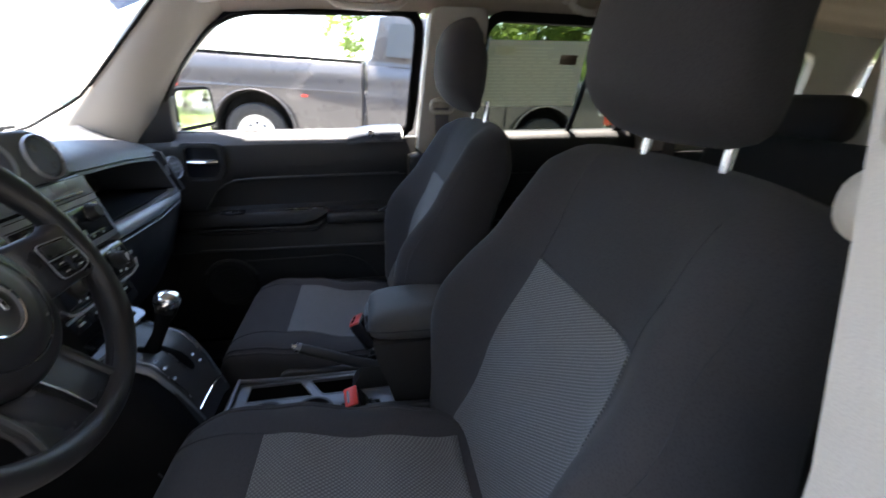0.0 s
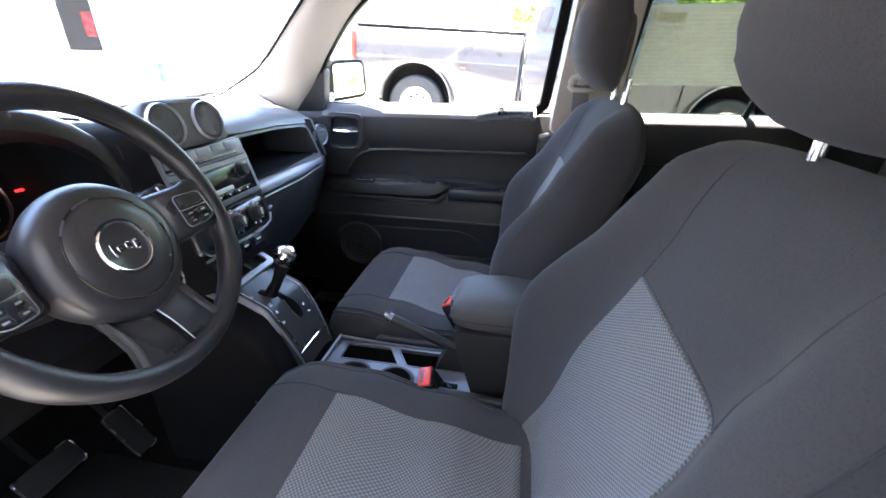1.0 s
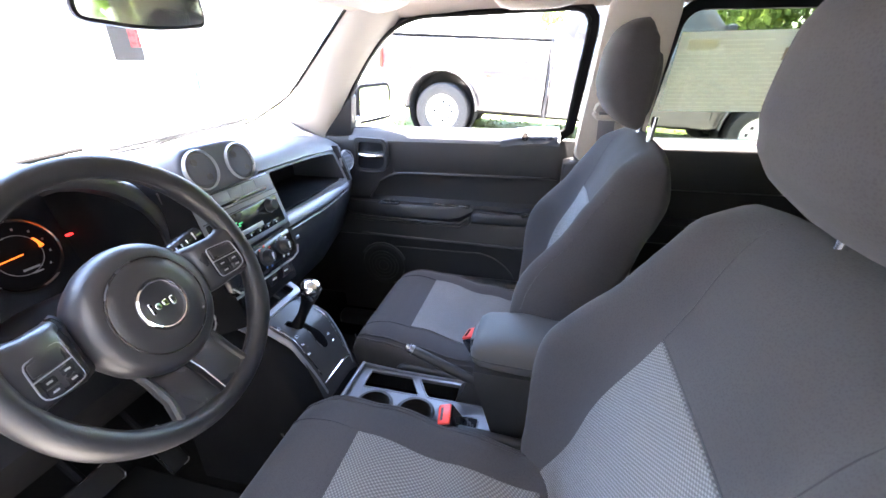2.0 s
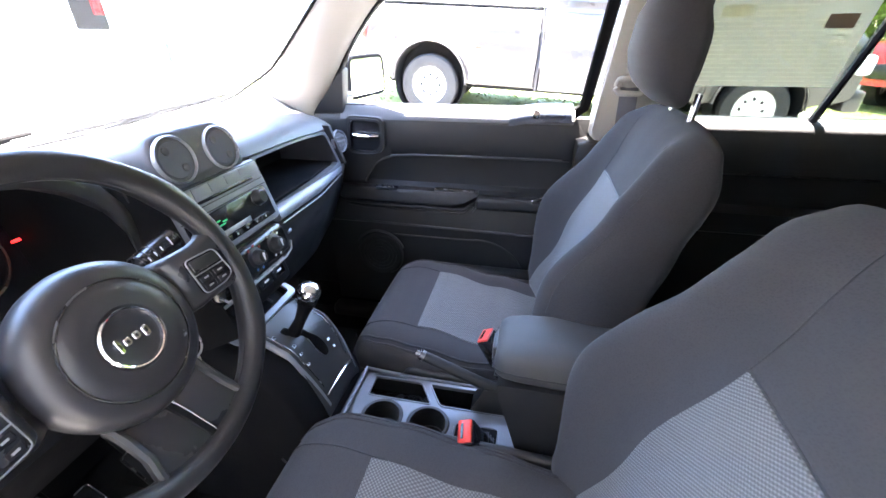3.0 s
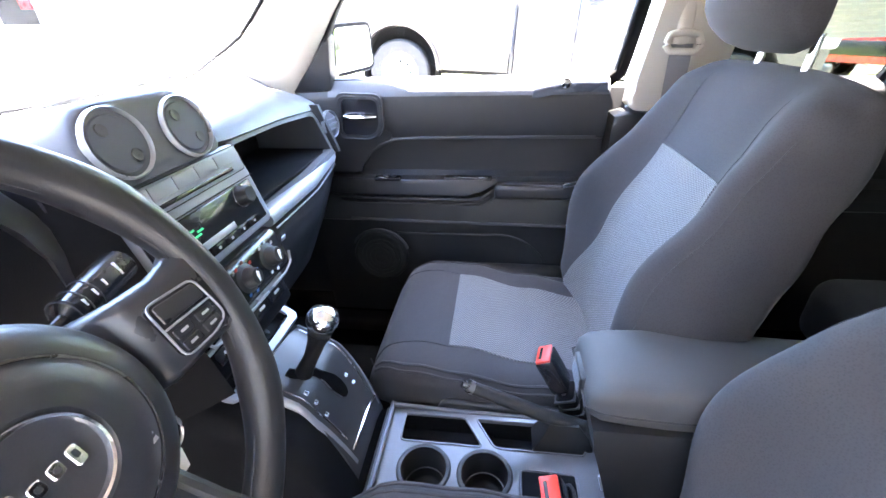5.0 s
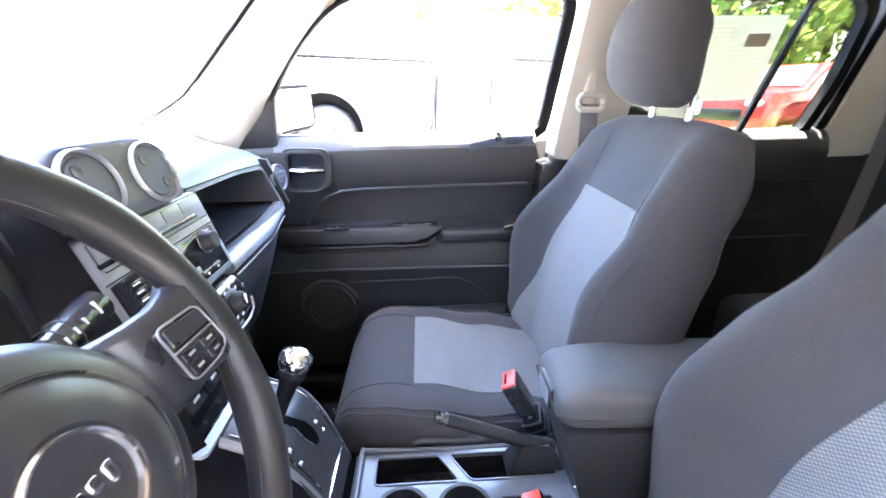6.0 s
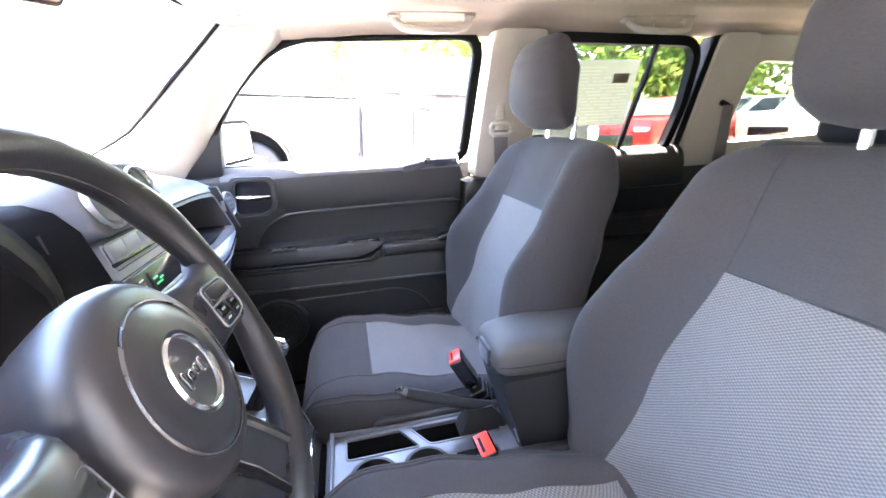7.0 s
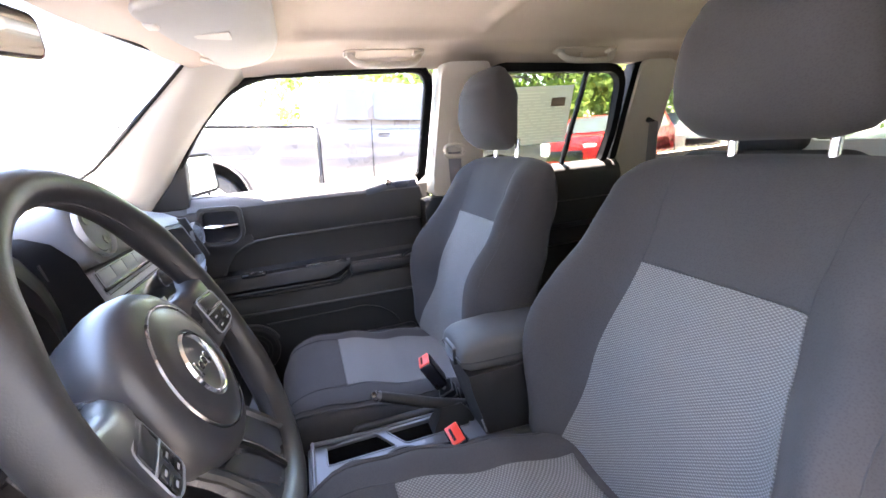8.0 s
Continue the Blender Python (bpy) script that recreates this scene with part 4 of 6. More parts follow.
    part("disc_slot", facebox(0.012, -0.006, 0.0075, 0.20, 0.0055, 0.004, 0.001), GLOSSBLK, rad)
    radio = part("radio", facebox(0.0225, -0.061, 0.006, 0.221, 0.064, 0.006, 0.003), GLOSSBLK, th, "gloss black car radio with a small display")
    part("display", facebox(0.012, -0.052, 0.0095, 0.098, 0.034, 0.002, 0.0005), GLOSSBLK, radio)
    for i, (y, w) in enumerate(((-0.024, 0.014), (-0.008, 0.012), (-0.019, 0.020))):
        part("display_text", facebox(y, -0.048 - 0.009 * (i // 2) - 0.0045 * (i % 2), 0.0108, w, 0.0026, 0.0006, 0), GREENLCD, radio)
    part("display_strip", facebox(0.008, -0.074, 0.0098, 0.095, 0.010, 0.002, 0.0008), SILVER, radio)
    for i in range(6):
        part("preset_button", facebox(-0.055 + 0.030 * i, -0.086, 0.0098, 0.026, 0.010, 0.003, 0.001), GLOSSBLK, radio)
        part("button_mark", facebox(-0.055 + 0.030 * i, -0.086, 0.0115, 0.004, 0.0035, 0.0006, 0), PRINT, radio)
    for i in range(4):
        part("side_button", facebox(-0.062, -0.040 - 0.010 * i, 0.0098, 0.022, 0.0075, 0.003, 0.001), GLOSSBLK, radio)
        part("side_mark", facebox(-0.062, -0.040 - 0.010 * i, 0.0115, 0.012, 0.002, 0.0006, 0), PRINT, radio)
    for y in (0.098,):
        m = Matrix.Translation(face(y, -0.046, 0.008)) @ frm
        k = part("volume_knob", lathe([(0.0, 0.018), (0.011, 0.018), (0.0132, 0.015), (0.0146, 0.004), (0.016, 0.0)], m, 28), BLACK, radio)
        part("knob_ring", lathe([(0.0155, 0.001), (0.0168, 0.002), (0.0178, 0.0)], m, 28), DARKCHROME, k)
    part("seam_line", tube([face(-0.092, -0.0265, 0.006), face(0.15, -0.0265, 0.006)], 0.0010, 5), SEAM, rad)
    # climate panel
    cl = part("climate_panel", facebox(0.010, -0.145, -0.008, 0.235, 0.072, 0.05, 0.016, 4), GLOSSBLK, th, "gloss black climate control panel")
    part("panel_trim", tube([face(-0.106, -0.160, 0.016), face(-0.095, -0.176, 0.017), face(-0.070, -0.182, 0.018), face(0.090, -0.182, 0.018), face(0.115, -0.176, 0.017), face(0.126, -0.160, 0.016)], 0.0022, 8), SILVER, cl, "satin silver edge trim")
    for y, hot in ((-0.052, False), (0.012, True), (0.075, False)):
        m = Matrix.Translation(face(y, -0.143, 0.017)) @ frm
        k = part("climate_knob", lathe([(0.0, 0.018), (0.011, 0.018), (0.013, 0.015), (0.0155, 0.003), (0.020, 0.002), (0.022, 0.0)], m, 28), BLACK, cl)
        part("pointer", rbox(m @ Vector((0.0, 0.0, 0.019)), (0.004, 0.003, 0.016), 0.0008), PRINT, k)
        for i in range(7):
            a = radians(-30 + 40 * i)
            q = m @ Vector((0.0245 * math.cos(a), 0.0245 * math.sin(a), 0.001))
            part("dial_mark", rbox(q, (0.0012, 0.005, 0.005), 0.0005), (RED if (hot and i > 3) else BLUEDRUM if hot else PRINT), k)
    # switch row and power socket below
    sw = part("switch_panel", facebox(0.005, -0.212, -0.036, 0.215, 0.055, 0.06, 0.012, 3), DULL, th)
    for i in range(4):
        part("rocker_switch", facebox(-0.066 + 0.046 * i, -0.205, -0.005, 0.040, 0.022, 0.006, 0.003), GLOSSBLK, sw)
        part("switch_mark", facebox(-0.066 + 0.046 * i, -0.203, -0.0015, 0.014, 0.004, 0.0008, 0), PRINT, sw)
    part("switch_trim", facebox(0.005, -0.190, -0.006, 0.205, 0.006, 0.006, 0.002), SILVER, sw)
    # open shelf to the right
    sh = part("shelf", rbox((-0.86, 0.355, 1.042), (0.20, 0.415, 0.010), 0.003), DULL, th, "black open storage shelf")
    part("shelf_back", rbox((-0.955, 0.355, 1.098), (0.012, 0.415, 0.115), 0.003), BLACK, sh)
    for y in (0.150, 0.563):
        part("shelf_side", prism([(-0.95, 1.039), (-0.735, 1.039), (-0.774, 1.152), (-0.95, 1.155)], y - 0.006, y + 0.006, "y"), BLACK, sh)
    def on_face(y, z, c):
        x = lerp(line_at([(0.14, -0.719), (0.36, -0.731), (0.60, -0.758)], y), line_at([(0.14, -0.751), (0.36, -0.768), (0.60, -0.795)], y), (z - 1.063) / 0.095)
        return Vector((x + (c if c < 0 else lerp(c, -0.005, max(0.0, min(1.0, (y - 0.40) / 0.14)))), y, z))
    lip = [(0.152, 1.040), (0.152, 1.165), (0.30, 1.160), (0.45, 1.149), (0.550, 1.138), (0.556, 1.036)]
    gap = rounded([(0.159, 1.050), (0.159, 1.158), (0.36, 1.150), (0.538, 1.132), (0.540, 1.046)], [0.008, 0.010, 0.05, 0.016, 0.010], 6)

    def turned(o):
        """Outline points in even steps of angle about the opening's middle."""
        c = Vector((0.352, 1.100))
        fine = [Vector(p) for p in resample(o, 900)]
        return [tuple(min(fine, key=lambda p: -((p - c).normalized().dot(Vector((math.cos(a), math.sin(a)))))))  for a in (2 * math.pi * i / 120 for i in range(120))]
    part("shelf_frame", sheet_with_hole(turned(lip), turned(gap), -0.003, -0.022, on_face), DASH, sh, "charcoal frame round the shelf opening", 40)
    bar = []
    for y in [lerp(0.145, 0.560, i / 12) for i in range(13)]:
        x = line_at([(0.14, -0.708), (0.35, -0.716), (0.56, -0.752)], y)
        bar.append([(x + a, y, line_at([(0.14, 1.033), (0.56, 1.022)], y) + b) for a, b in ((-0.022, -0.008), (-0.022, 0.018), (-0.012, 0.020), (0.000, 0.014), (0.005, 0.003), (0.001, -0.006), (-0.006, -0.010))])
    part("grab_bar", loft(bar), FASCIA, th, "slate grab bar below the shelf", 50)
    part("bar_inlay", tube([(line_at([(0.14, -0.708), (0.35, -0.716), (0.56, -0.752)], y) + 0.002, y, line_at([(0.14, 1.018), (0.56, 1.007)], y)) for y in [lerp(0.155, 0.552, i / 12) for i in range(13)]], 0.0017, 6), SILVER, th, "chrome inlay line")
    # right end vent
    me = Matrix.Translation((-0.760, 0.588, 1.100)) @ Matrix.Rotation(radians(-10), 4, "Z") @ Matrix.Rotation(radians(84), 4, "Y")
    ev = part("end_vent", lathe([(0.0, 0.002), (0.026, 0.002), (0.030, -0.004)], me, 32), DASH, th, "round end vent")
    for k in (-0.013, 0.0, 0.013):
        h = math.sqrt(0.025 ** 2 - k * k)
        part("vane", tube([me @ Vector((k, -h, 0.004)), me @ Vector((k, h, 0.004))], 0.0022, 6), POD, ev)
    part("vent_ring", lathe([(0.030, -0.002), (0.0315, 0.004), (0.034, 0.005), (0.0345, 0.003), (0.035, -0.004)], me, 36), PEWTER, ev)
    cheek = []
    for i in range(19):
        y = lerp(0.552, 0.705, i / 18)
        bend = max(0.0, (y - 0.575) / 0.13)
        back = 0.105 * bend ** 2.0
        fall = 0.030 * bend ** 2
        cheek.append([(x - back, y, z - fall * (z > 1.05)) for x, z in ((-0.768, 0.985), (-0.757, 1.03), (-0.757, 1.06), (-0.767, 1.09), (-0.779, 1.12), (-0.790, 1.137), (-0.806, 1.147), (-0.83, 1.151), (-0.98, 1.151), (-0.98, 0.985))])
    part("dash_end", loft(cheek), DASH, th, "", 50)
    # glove box bulk below
    gb = []
    for y in [lerp(0.135, 0.70, i / 8) for i in range(9)]:
        x = line_at([(0.13, -0.715), (0.40, -0.725), (0.70, -0.80)], y)
        gb.append([(-1.2, y, 1.018), (x - 0.01, y, 1.012), (x - 0.004, y, 0.99), (x - 0.02, y, 0.93), (x - 0.07, y, 0.80), (x - 0.16, y, 0.72), (-1.2, y, 0.72)])
    part("glove_box", loft(gb), BLACK, th, "black glove box door", 50)
    part("glove_latch", rbox((-0.728, 0.195, 0.978), (0.012, 0.016, 0.010), 0.003), SILVER, th)
    # driver's side: knee panel, cluster hood and gauges
    kb = []
    for y in [lerp(-0.70, -0.135, i / 8) for i in range(9)]:
        kb.append([(-1.2, y, 0.97), (-0.92, y, 0.97), (-0.84, y, 0.95), (-0.80, y, 0.88), (-0.86, y, 0.78), (-1.0, y, 0.70), (-1.2, y, 0.70)])
    # footwell shade comes from the near-black colour here
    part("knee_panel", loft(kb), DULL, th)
    cheek2 = []
    for y, back in ((-0.186, 0.110), (-0.175, 0.080), (-0.158, 0.054), (-0.138, 0.030), (-0.116, 0.010), (-0.0985, -0.004), (-0.0962, 0.012)):
        cheek2.append([(-1.0, y, 0.90)] + [(-0.738 - 0.287 * (z - 1.14) - back, y, z) for z in (0.90, 1.00, 1.08, 1.15, 1.185)] + [(-0.772 - back, y, 1.210), (-0.80 - back, y, 1.222), (-1.0, y, 1.222)])
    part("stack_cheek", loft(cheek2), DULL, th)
    part("cheek_seam", tube([(-0.772, -0.128, 1.190), (-0.762, -0.126, 1.130), (-0.752, -0.124, 1.05)], 0.0018, 5), SEAM, th)
    hood = []
    for x, g, t in ((-0.985, 0.92, 0.0), (-0.93, 0.98, 0.012), (-0.87, 1.0, 0.016), (-0.80, 1.0, 0.016), (-0.782, 0.985, 0.010), (-0.778, 0.97, 0.0)):
        ring = []
        arc = [(a, math.radians(a)) for a in range(-8, 189, 14)]
        for _, a in arc:
            ring.append((x + 0.02 * (1 - math.sin(max(0, a))), -0.345 + (0.212 * g + t) * math.copysign(abs(math.cos(a)) ** 0.8, math.cos(a)), 1.105 + (0.155 * g + t) * math.copysign(abs(math.sin(a)) ** 0.85, math.sin(a))))
        for _, a in reversed(arc):
            ring.append((x + 0.02 * (1 - math.sin(max(0, a))), -0.345 + (0.202 * g) * math.copysign(abs(math.cos(a)) ** 0.8, math.cos(a)), 1.105 + (0.143 * g) * math.copysign(abs(math.sin(a)) ** 0.85, math.sin(a))))
        hood.append(ring)
    part("cluster_hood", loft(hood), HUBPAD, th, "charcoal hood over the instruments", 50)
    cl2 = part("instrument_binnacle", rbox((-0.965, -0.345, 1.105), (0.04, 0.40, 0.26), 0.03, 4, Matrix.Rotation(radians(-14), 3, "Y")), GLOSSBLK, th, "black instrument cluster with lit gauges")
    gm = Matrix.Translation((-0.9436, -0.345, 1.1103)) @ Matrix.Rotation(radians(-14), 4, "Y") @ Matrix.Rotation(radians(90), 4, "Y")
    for y, r in ((0.078, 0.058), (-0.080, 0.058)):
        m = gm @ Matrix.Translation((0, y, 0))
        g = part("gauge", lathe([(0.0, 0.0), (r, 0.0), (r + 0.004, 0.006), (r + 0.007, 0.0)], m, 36), DULL, cl2)
        part("gauge_ring", lathe([(r + 0.001, 0.004), (r + 0.003, 0.007), (r + 0.005, 0.004)], m, 36), DARKCHROME, g)
        part("inner_ring", lathe([(r - 0.024, 0.0015), (r - 0.0233, 0.002), (r - 0.0228, 0.0015)], m, 36), DIMPRINT, g)
        for i in range(9):
            a = radians(-40 + 29 * i)
            q = m @ Vector((-(r - 0.013) * math.sin(a), (r - 0.013) * math.cos(a), 0.002))
            part("gauge_mark", rbox(q, (0.0012, 0.0030, 0.0038), 0.0005), DIMPRINT, g)
        part("needle", tube([m @ Vector((0.0, 0.004, 0.006)), m @ Vector((0.004, -0.050, 0.006))], 0.0012, 5), ORANGE, g, "orange lit needle")
        part("gauge_arc", tube([m @ Vector((-(r - 0.022) * math.sin(a), (r - 0.022) * math.cos(a), 0.003)) for a in [radians(lerp(4, 34, i / 8)) for i in range(9)]], 0.0065, 6, flat=0.3), ORANGE, g)
        part("gauge_text", rbox(m @ Vector((0.026, 0.006, 0.002)), (0.001, 0.026, 0.004), 0.0005), DIMPRINT, g)
        part("gauge_text", rbox(m @ Vector((0.035, 0.012, 0.002)), (0.001, 0.016, 0.003), 0.0005), DIMPRINT, g)
    part("warning_lamp", rbox((-0.925, -0.194, 1.122), (0.004, 0.012, 0.004), 0.001), REDLIGHT, cl2, "red lit warning lamp")
    part("warning_lamp", rbox((-0.925, -0.345, 1.13), (0.004, 0.010, 0.005), 0.001), ORANGE, cl2)


dashboard()


# ---- steering wheel and column ----
WT, WY = radians(23.2), radians(2.4)
WC = Vector((-0.582, -0.342, 1.123))
WA = Vector((-math.sin(WY), math.cos(WY), 0))
WN = Vector((math.cos(WY) * math.cos(WT), math.sin(WY) * math.cos(WT), math.sin(WT)))
WU = WN.cross(WA)


def wp(a, b, c=0.0):
    """A place by the steering wheel: a to the driver's right, b up its face, c towards the driver."""
    return WC + WA * a + WU * b + WN * c


WM = Matrix(((WA.x, WU.x, WN.x, WC.x), (WA.y, WU.y, WN.y, WC.y), (WA.z, WU.z, WN.z, WC.z), (0, 0, 0, 1)))
WROT = WM.to_3x3()
HM = WM @ Matrix.Translation((0.002, -0.0155, 0.0))      # the hub sits a little below the rim's middle


def wheel_slab(outline, lo, hi, bevel=0.004, seg=2):
    bm = prism(outline, lo, hi, "z", bevel, None, seg)
    bmesh.ops.transform(bm, matrix=WM, verts=bm.verts[:])
    return bm


def steering_wheel():
    th = thing("steering_wheel", "black leather steering wheel with chrome ringed hub and buttons", "steering wheel", tuple(WC))
    n = 96
    rings = []
    for i in range(n + 1):
        q = 2 * math.pi * i / n
        grip = 0.0025 * (math.exp(-((abs(math.sin(q)) - 0.55) / 0.18) ** 2))
        r = []
        for j in range(16):
            p = 2 * math.pi * j / 16
            rr = 0.1795 + (0.0152 + grip) * math.cos(p)
            r.append(wp(rr * math.cos(q), rr * math.sin(q), (0.0175 + grip) * math.sin(p)))
        rings.append(r)
    bm = loft(rings, False)
    bmesh.ops.remove_doubles(bm, verts=bm.verts[:], dist=1e-5)
    rim = part("rim", bm, LEATHER, th, "black grained leather rim", 80)
    part("rim_seam", tube([wp(0.1645 * math.cos(q), 0.1645 * math.sin(q), 0.002) for q in (2 * math.pi * i / 72 for i in range(72))], 0.0012, 5, True), SEAM, rim)
    # deep hub with padded cover
    hub = part("hub", lathe([(0.050, -0.105), (0.066, -0.092), (0.080, -0.062), (0.0890, -0.036), (0.0912, -0.022), (0.0900, -0.010), (0.0850, -0.001), (0.0780, 0.0042), (0.0690, 0.0066), (0.0672, 0.0068), (0.0658, 0.0052), (0.0644, 0.0075), (0.0480, 0.0108), (0.0360, 0.0122), (0.0330, 0.0092), (0.0, 0.0096)], HM, 64), HUBPAD, th, "black padded hub cover", 50)
    part("hub_ring", lathe([(0.0646, 0.0062), (0.0650, 0.0086), (0.0662, 0.0086), (0.0670, 0.0062)], HM, 64), DARKCHROME, hub, "thin chrome ring")
    part("badge_ring", lathe([(0.0300, 0.0092), (0.0306, 0.0134), (0.0322, 0.0142), (0.0340, 0.0116)], HM, 48), CHROME, hub, "chrome badge ring")
    for a, w, lo, hi in ((-0.0145, 0.0046, -0.0235, -0.0065), (-0.0050, 0.0080, -0.0205, -0.0115), (0.0060, 0.0080, -0.0205, -0.0115), (0.0170, 0.0072, -0.0245, -0.0115)):
        oval = rounded([(a - w / 2, lo), (a + w / 2, lo), (a + w / 2, hi), (a - w / 2, hi)], 0.0030, 4)
        part("badge_shape", wheel_slab(oval, 0.009, 0.0118, 0.0006, 1), CHROME, hub)
        part("badge_inset", wheel_slab([(a + (p - a) * 0.42, -0.016 + (q + 0.016) * 0.42) for p, q in oval], 0.0110, 0.0121, 0), HUBPAD, hub)
    for k in (0.0, 0.0055):
        part("hub_print", wheel_slab([(0.042, -0.047 - k), (0.053, -0.047 - k), (0.053, -0.044 - k), (0.042, -0.044 - k)], 0.0050, 0.0086, 0), DIMPRINT, hub)
    # side spokes with button clusters, which lean towards the driver at their outer ends
    def lean(bm):
        for v in bm.verts:
            a = (v.co - WC).dot(WA)
            v.co += WN * (0.20 * (abs(a) - 0.110)) + ((WN * -0.005 - WU * 0.007) if a < 0 else Vector())
        return bm

    for s in (-1, 1):
        sp = []
        for a, b0, b1, c in ((0.080, -0.046, 0.036, -0.034), (0.098, -0.046, 0.034, -0.012), (0.108, -0.046, 0.033, -0.003), (0.135, -0.044, 0.032, 0.003), (0.158, -0.046, 0.036, 0.006), (0.178, -0.054, 0.046, 0.004)):
            sp.append([wp(s * a, b0, c - 0.010), wp(s * a, b0 + 0.003, c - 0.001), wp(s * a, b0 + 0.010, c + 0.004), wp(s * a, b1 - 0.010, c + 0.004), wp(s * a, b1 - 0.003, c - 0.001), wp(s * a, b1, c - 0.010), wp(s * a, b1 - 0.004, c - 0.024), wp(s * a, b0 + 0.004, c - 0.024)])
        spo = part("spoke", loft(sp), SPOKE, th, "", 50)
        out = rounded([(s * 0.110, -0.032), (s * 0.110, 0.018), (s * 0.153, 0.014), (s * 0.157, -0.027), (s * 0.142, -0.033)], 0.007)
        bz = part("button_bezel", lean(wheel_slab(out, -0.006, 0.0060, 0.002)), GLOSSBLK, spo)
        ring = resample(out, 48)
        part("bezel_trim", lean(tube([wp(a, b, 0.0058) for a, b in ring], 0.0010, 5, True)), PEWTER, bz, "thin silver button trim")
        part("trim_bar", lean(tube([wp(s * 0.111, -0.005, 0.0066), wp(s * 0.155, -0.007, 0.0066)], 0.0009, 5)), PEWTER, bz)
        part("rocker", lean(wheel_slab(rounded([(s * 0.1135, -0.002), (s * 0.1135, 0.0145), (s * 0.1505, 0.0110), (s * 0.1525, -0.0035)], 0.003), 0.003, 0.0072, 0.0012, 2)), SPOKE, bz, "satin black rocker button")
        for a, b in ((0.1220, -0.0130), (0.1430, -0.0140), (0.1220, -0.0248), (0.1430, -0.0248)):
            part("button", lean(wheel_slab(rounded([(s * a - 0.0085, b - 0.0046), (s * a + 0.0085, b - 0.0046), (s * a + 0.0085, b + 0.0046), (s * a - 0.0085, b + 0.0046)], 0.002), 0.003, 0.0070, 0.0012, 2)), GLOSSBLK, bz)
            part("button_mark", lean(wheel_slab([(s * a - 0.0034, b - 0.0011), (s * a + 0.0034, b - 0.0011), (s * a + 0.0034, b + 0.0011), (s * a - 0.0034, b + 0.0011)], 0.0069, 0.0072, 0)), DIMPRINT, bz)
    # lower double spoke
    low = []
    for b, a0, c in ((-0.075, 0.056, -0.030), (-0.100, 0.055, -0.018), (-0.130, 0.057, -0.006), (-0.158, 0.064, 0.0), (-0.176, 0.074, 0.0)):
        low.append([wp(-a0, b, c - 0.014), wp(-a0 + 0.004, b, c + 0.003), wp(a0 - 0.004, b, c + 0.003), wp(a0, b, c - 0.014)])
    ls = part("lower_spoke", loft(low), SPOKE, th, "charcoal lower spoke with two ribs", 50)
    part("spoke_groove", loft([[wp(k - 0.0045, b, c + 0.0005), wp(k - 0.0035, b, c + 0.0045), wp(k + 0.0035, b, c + 0.0045), wp(k + 0.0045, b, c + 0.0005)] for b, k, c in ((-0.092, -0.007, -0.019), (-0.125, -0.002, -0.006), (-0.165, 0.004, 0.001))]), DULL, ls, "dark groove down the middle of the spoke")
    part("groove_edge", tube([wp(k + 0.0052, b, c + 0.004) for b, k, c in ((-0.092, -0.007, -0.019), (-0.125, -0.002, -0.006), (-0.165, 0.004, 0.001))], 0.0012, 6), DARKCHROME, ls)
    for s in (-1, 1):
        part("spoke_edge", tube([wp(s * k, b, c) for b, k, c in ((-0.080, 0.056, -0.026), (-0.100, 0.056, -0.015), (-0.130, 0.058, -0.003), (-0.158, 0.065, 0.003))], 0.006, 8), BLACK, ls)
    # column shroud and stalks
    col = thing("steering_column", "black plastic steering column shroud with stalks", "steering column", (-0.75, -0.35, 1.05))
    part("shroud", loft([[wp(g * 0.058 * math.copysign(abs(math.cos(q)) ** 0.7, math.cos(q)), g * 0.050 * math.copysign(abs(math.sin(q)) ** 0.7, math.sin(q)) - 0.008, c) for q in (2 * math.pi * i / 28 for i in range(28))] for c, g in ((-0.062, 0.9), (-0.075, 1.05), (-0.14, 1.15), (-0.22, 1.15), (-0.30, 1.0))]), DULL, col, "", 50)
    for s in (1, -1):
        p0, p1 = wp(s * 0.055, 0.012, -0.105), wp(s * 0.222, 0.040, -0.115)
        st = part("stalk", tube([p0.lerp(p1, t) for t in (0, 0.25, 0.45, 0.50, 0.55, 0.9, 0.97, 1.0)], lambda t: 0.0085 if t < 0.45 else 0.0175 if t < 0.92 else 0.013, 16), GLOSSBLK, col, "black wiper and lamp stalk")
        for t in (0.52, 0.60, 0.68):
            q = p0.lerp(p1, t)
            part("stalk_ring", tube([q + (WU * math.cos(a) + WN * math.sin(a)) * 0.0178 for a in (2 * math.pi * i / 20 for i in range(20))], 0.0009, 4, True), BLACK, st)
        for i, t in enumerate((0.58, 0.66, 0.74, 0.86)):
            q = p0.lerp(p1, t) + WN * 0.0172 + WU * 0.003
            part("stalk_mark", rbox(q, (0.001, 0.007 if i < 3 else 0.014, 0.004), 0.0003, 1, WROT.copy()), PRINT, st)
    key = part("ignition_ring", tube([(-0.617 + 0.003 * math.cos(q), -0.236 + 0.012 * math.cos(q), 1.005 + 0.020 * math.sin(q)) for q in (2 * math.pi * i / 24 for i in range(24))], 0.0016, 6, True), STEEL)
    tagged(key, "steel key ring hanging from the ignition", "key ring")
    tag = part("key_tag", rbox((-0.614, -0.240, 0.972), (0.003, 0.013, 0.026), 0.0012), PAPER)
    tagged(tag, "small pale tag hanging from the key ring", "key tag")


steering_wheel()


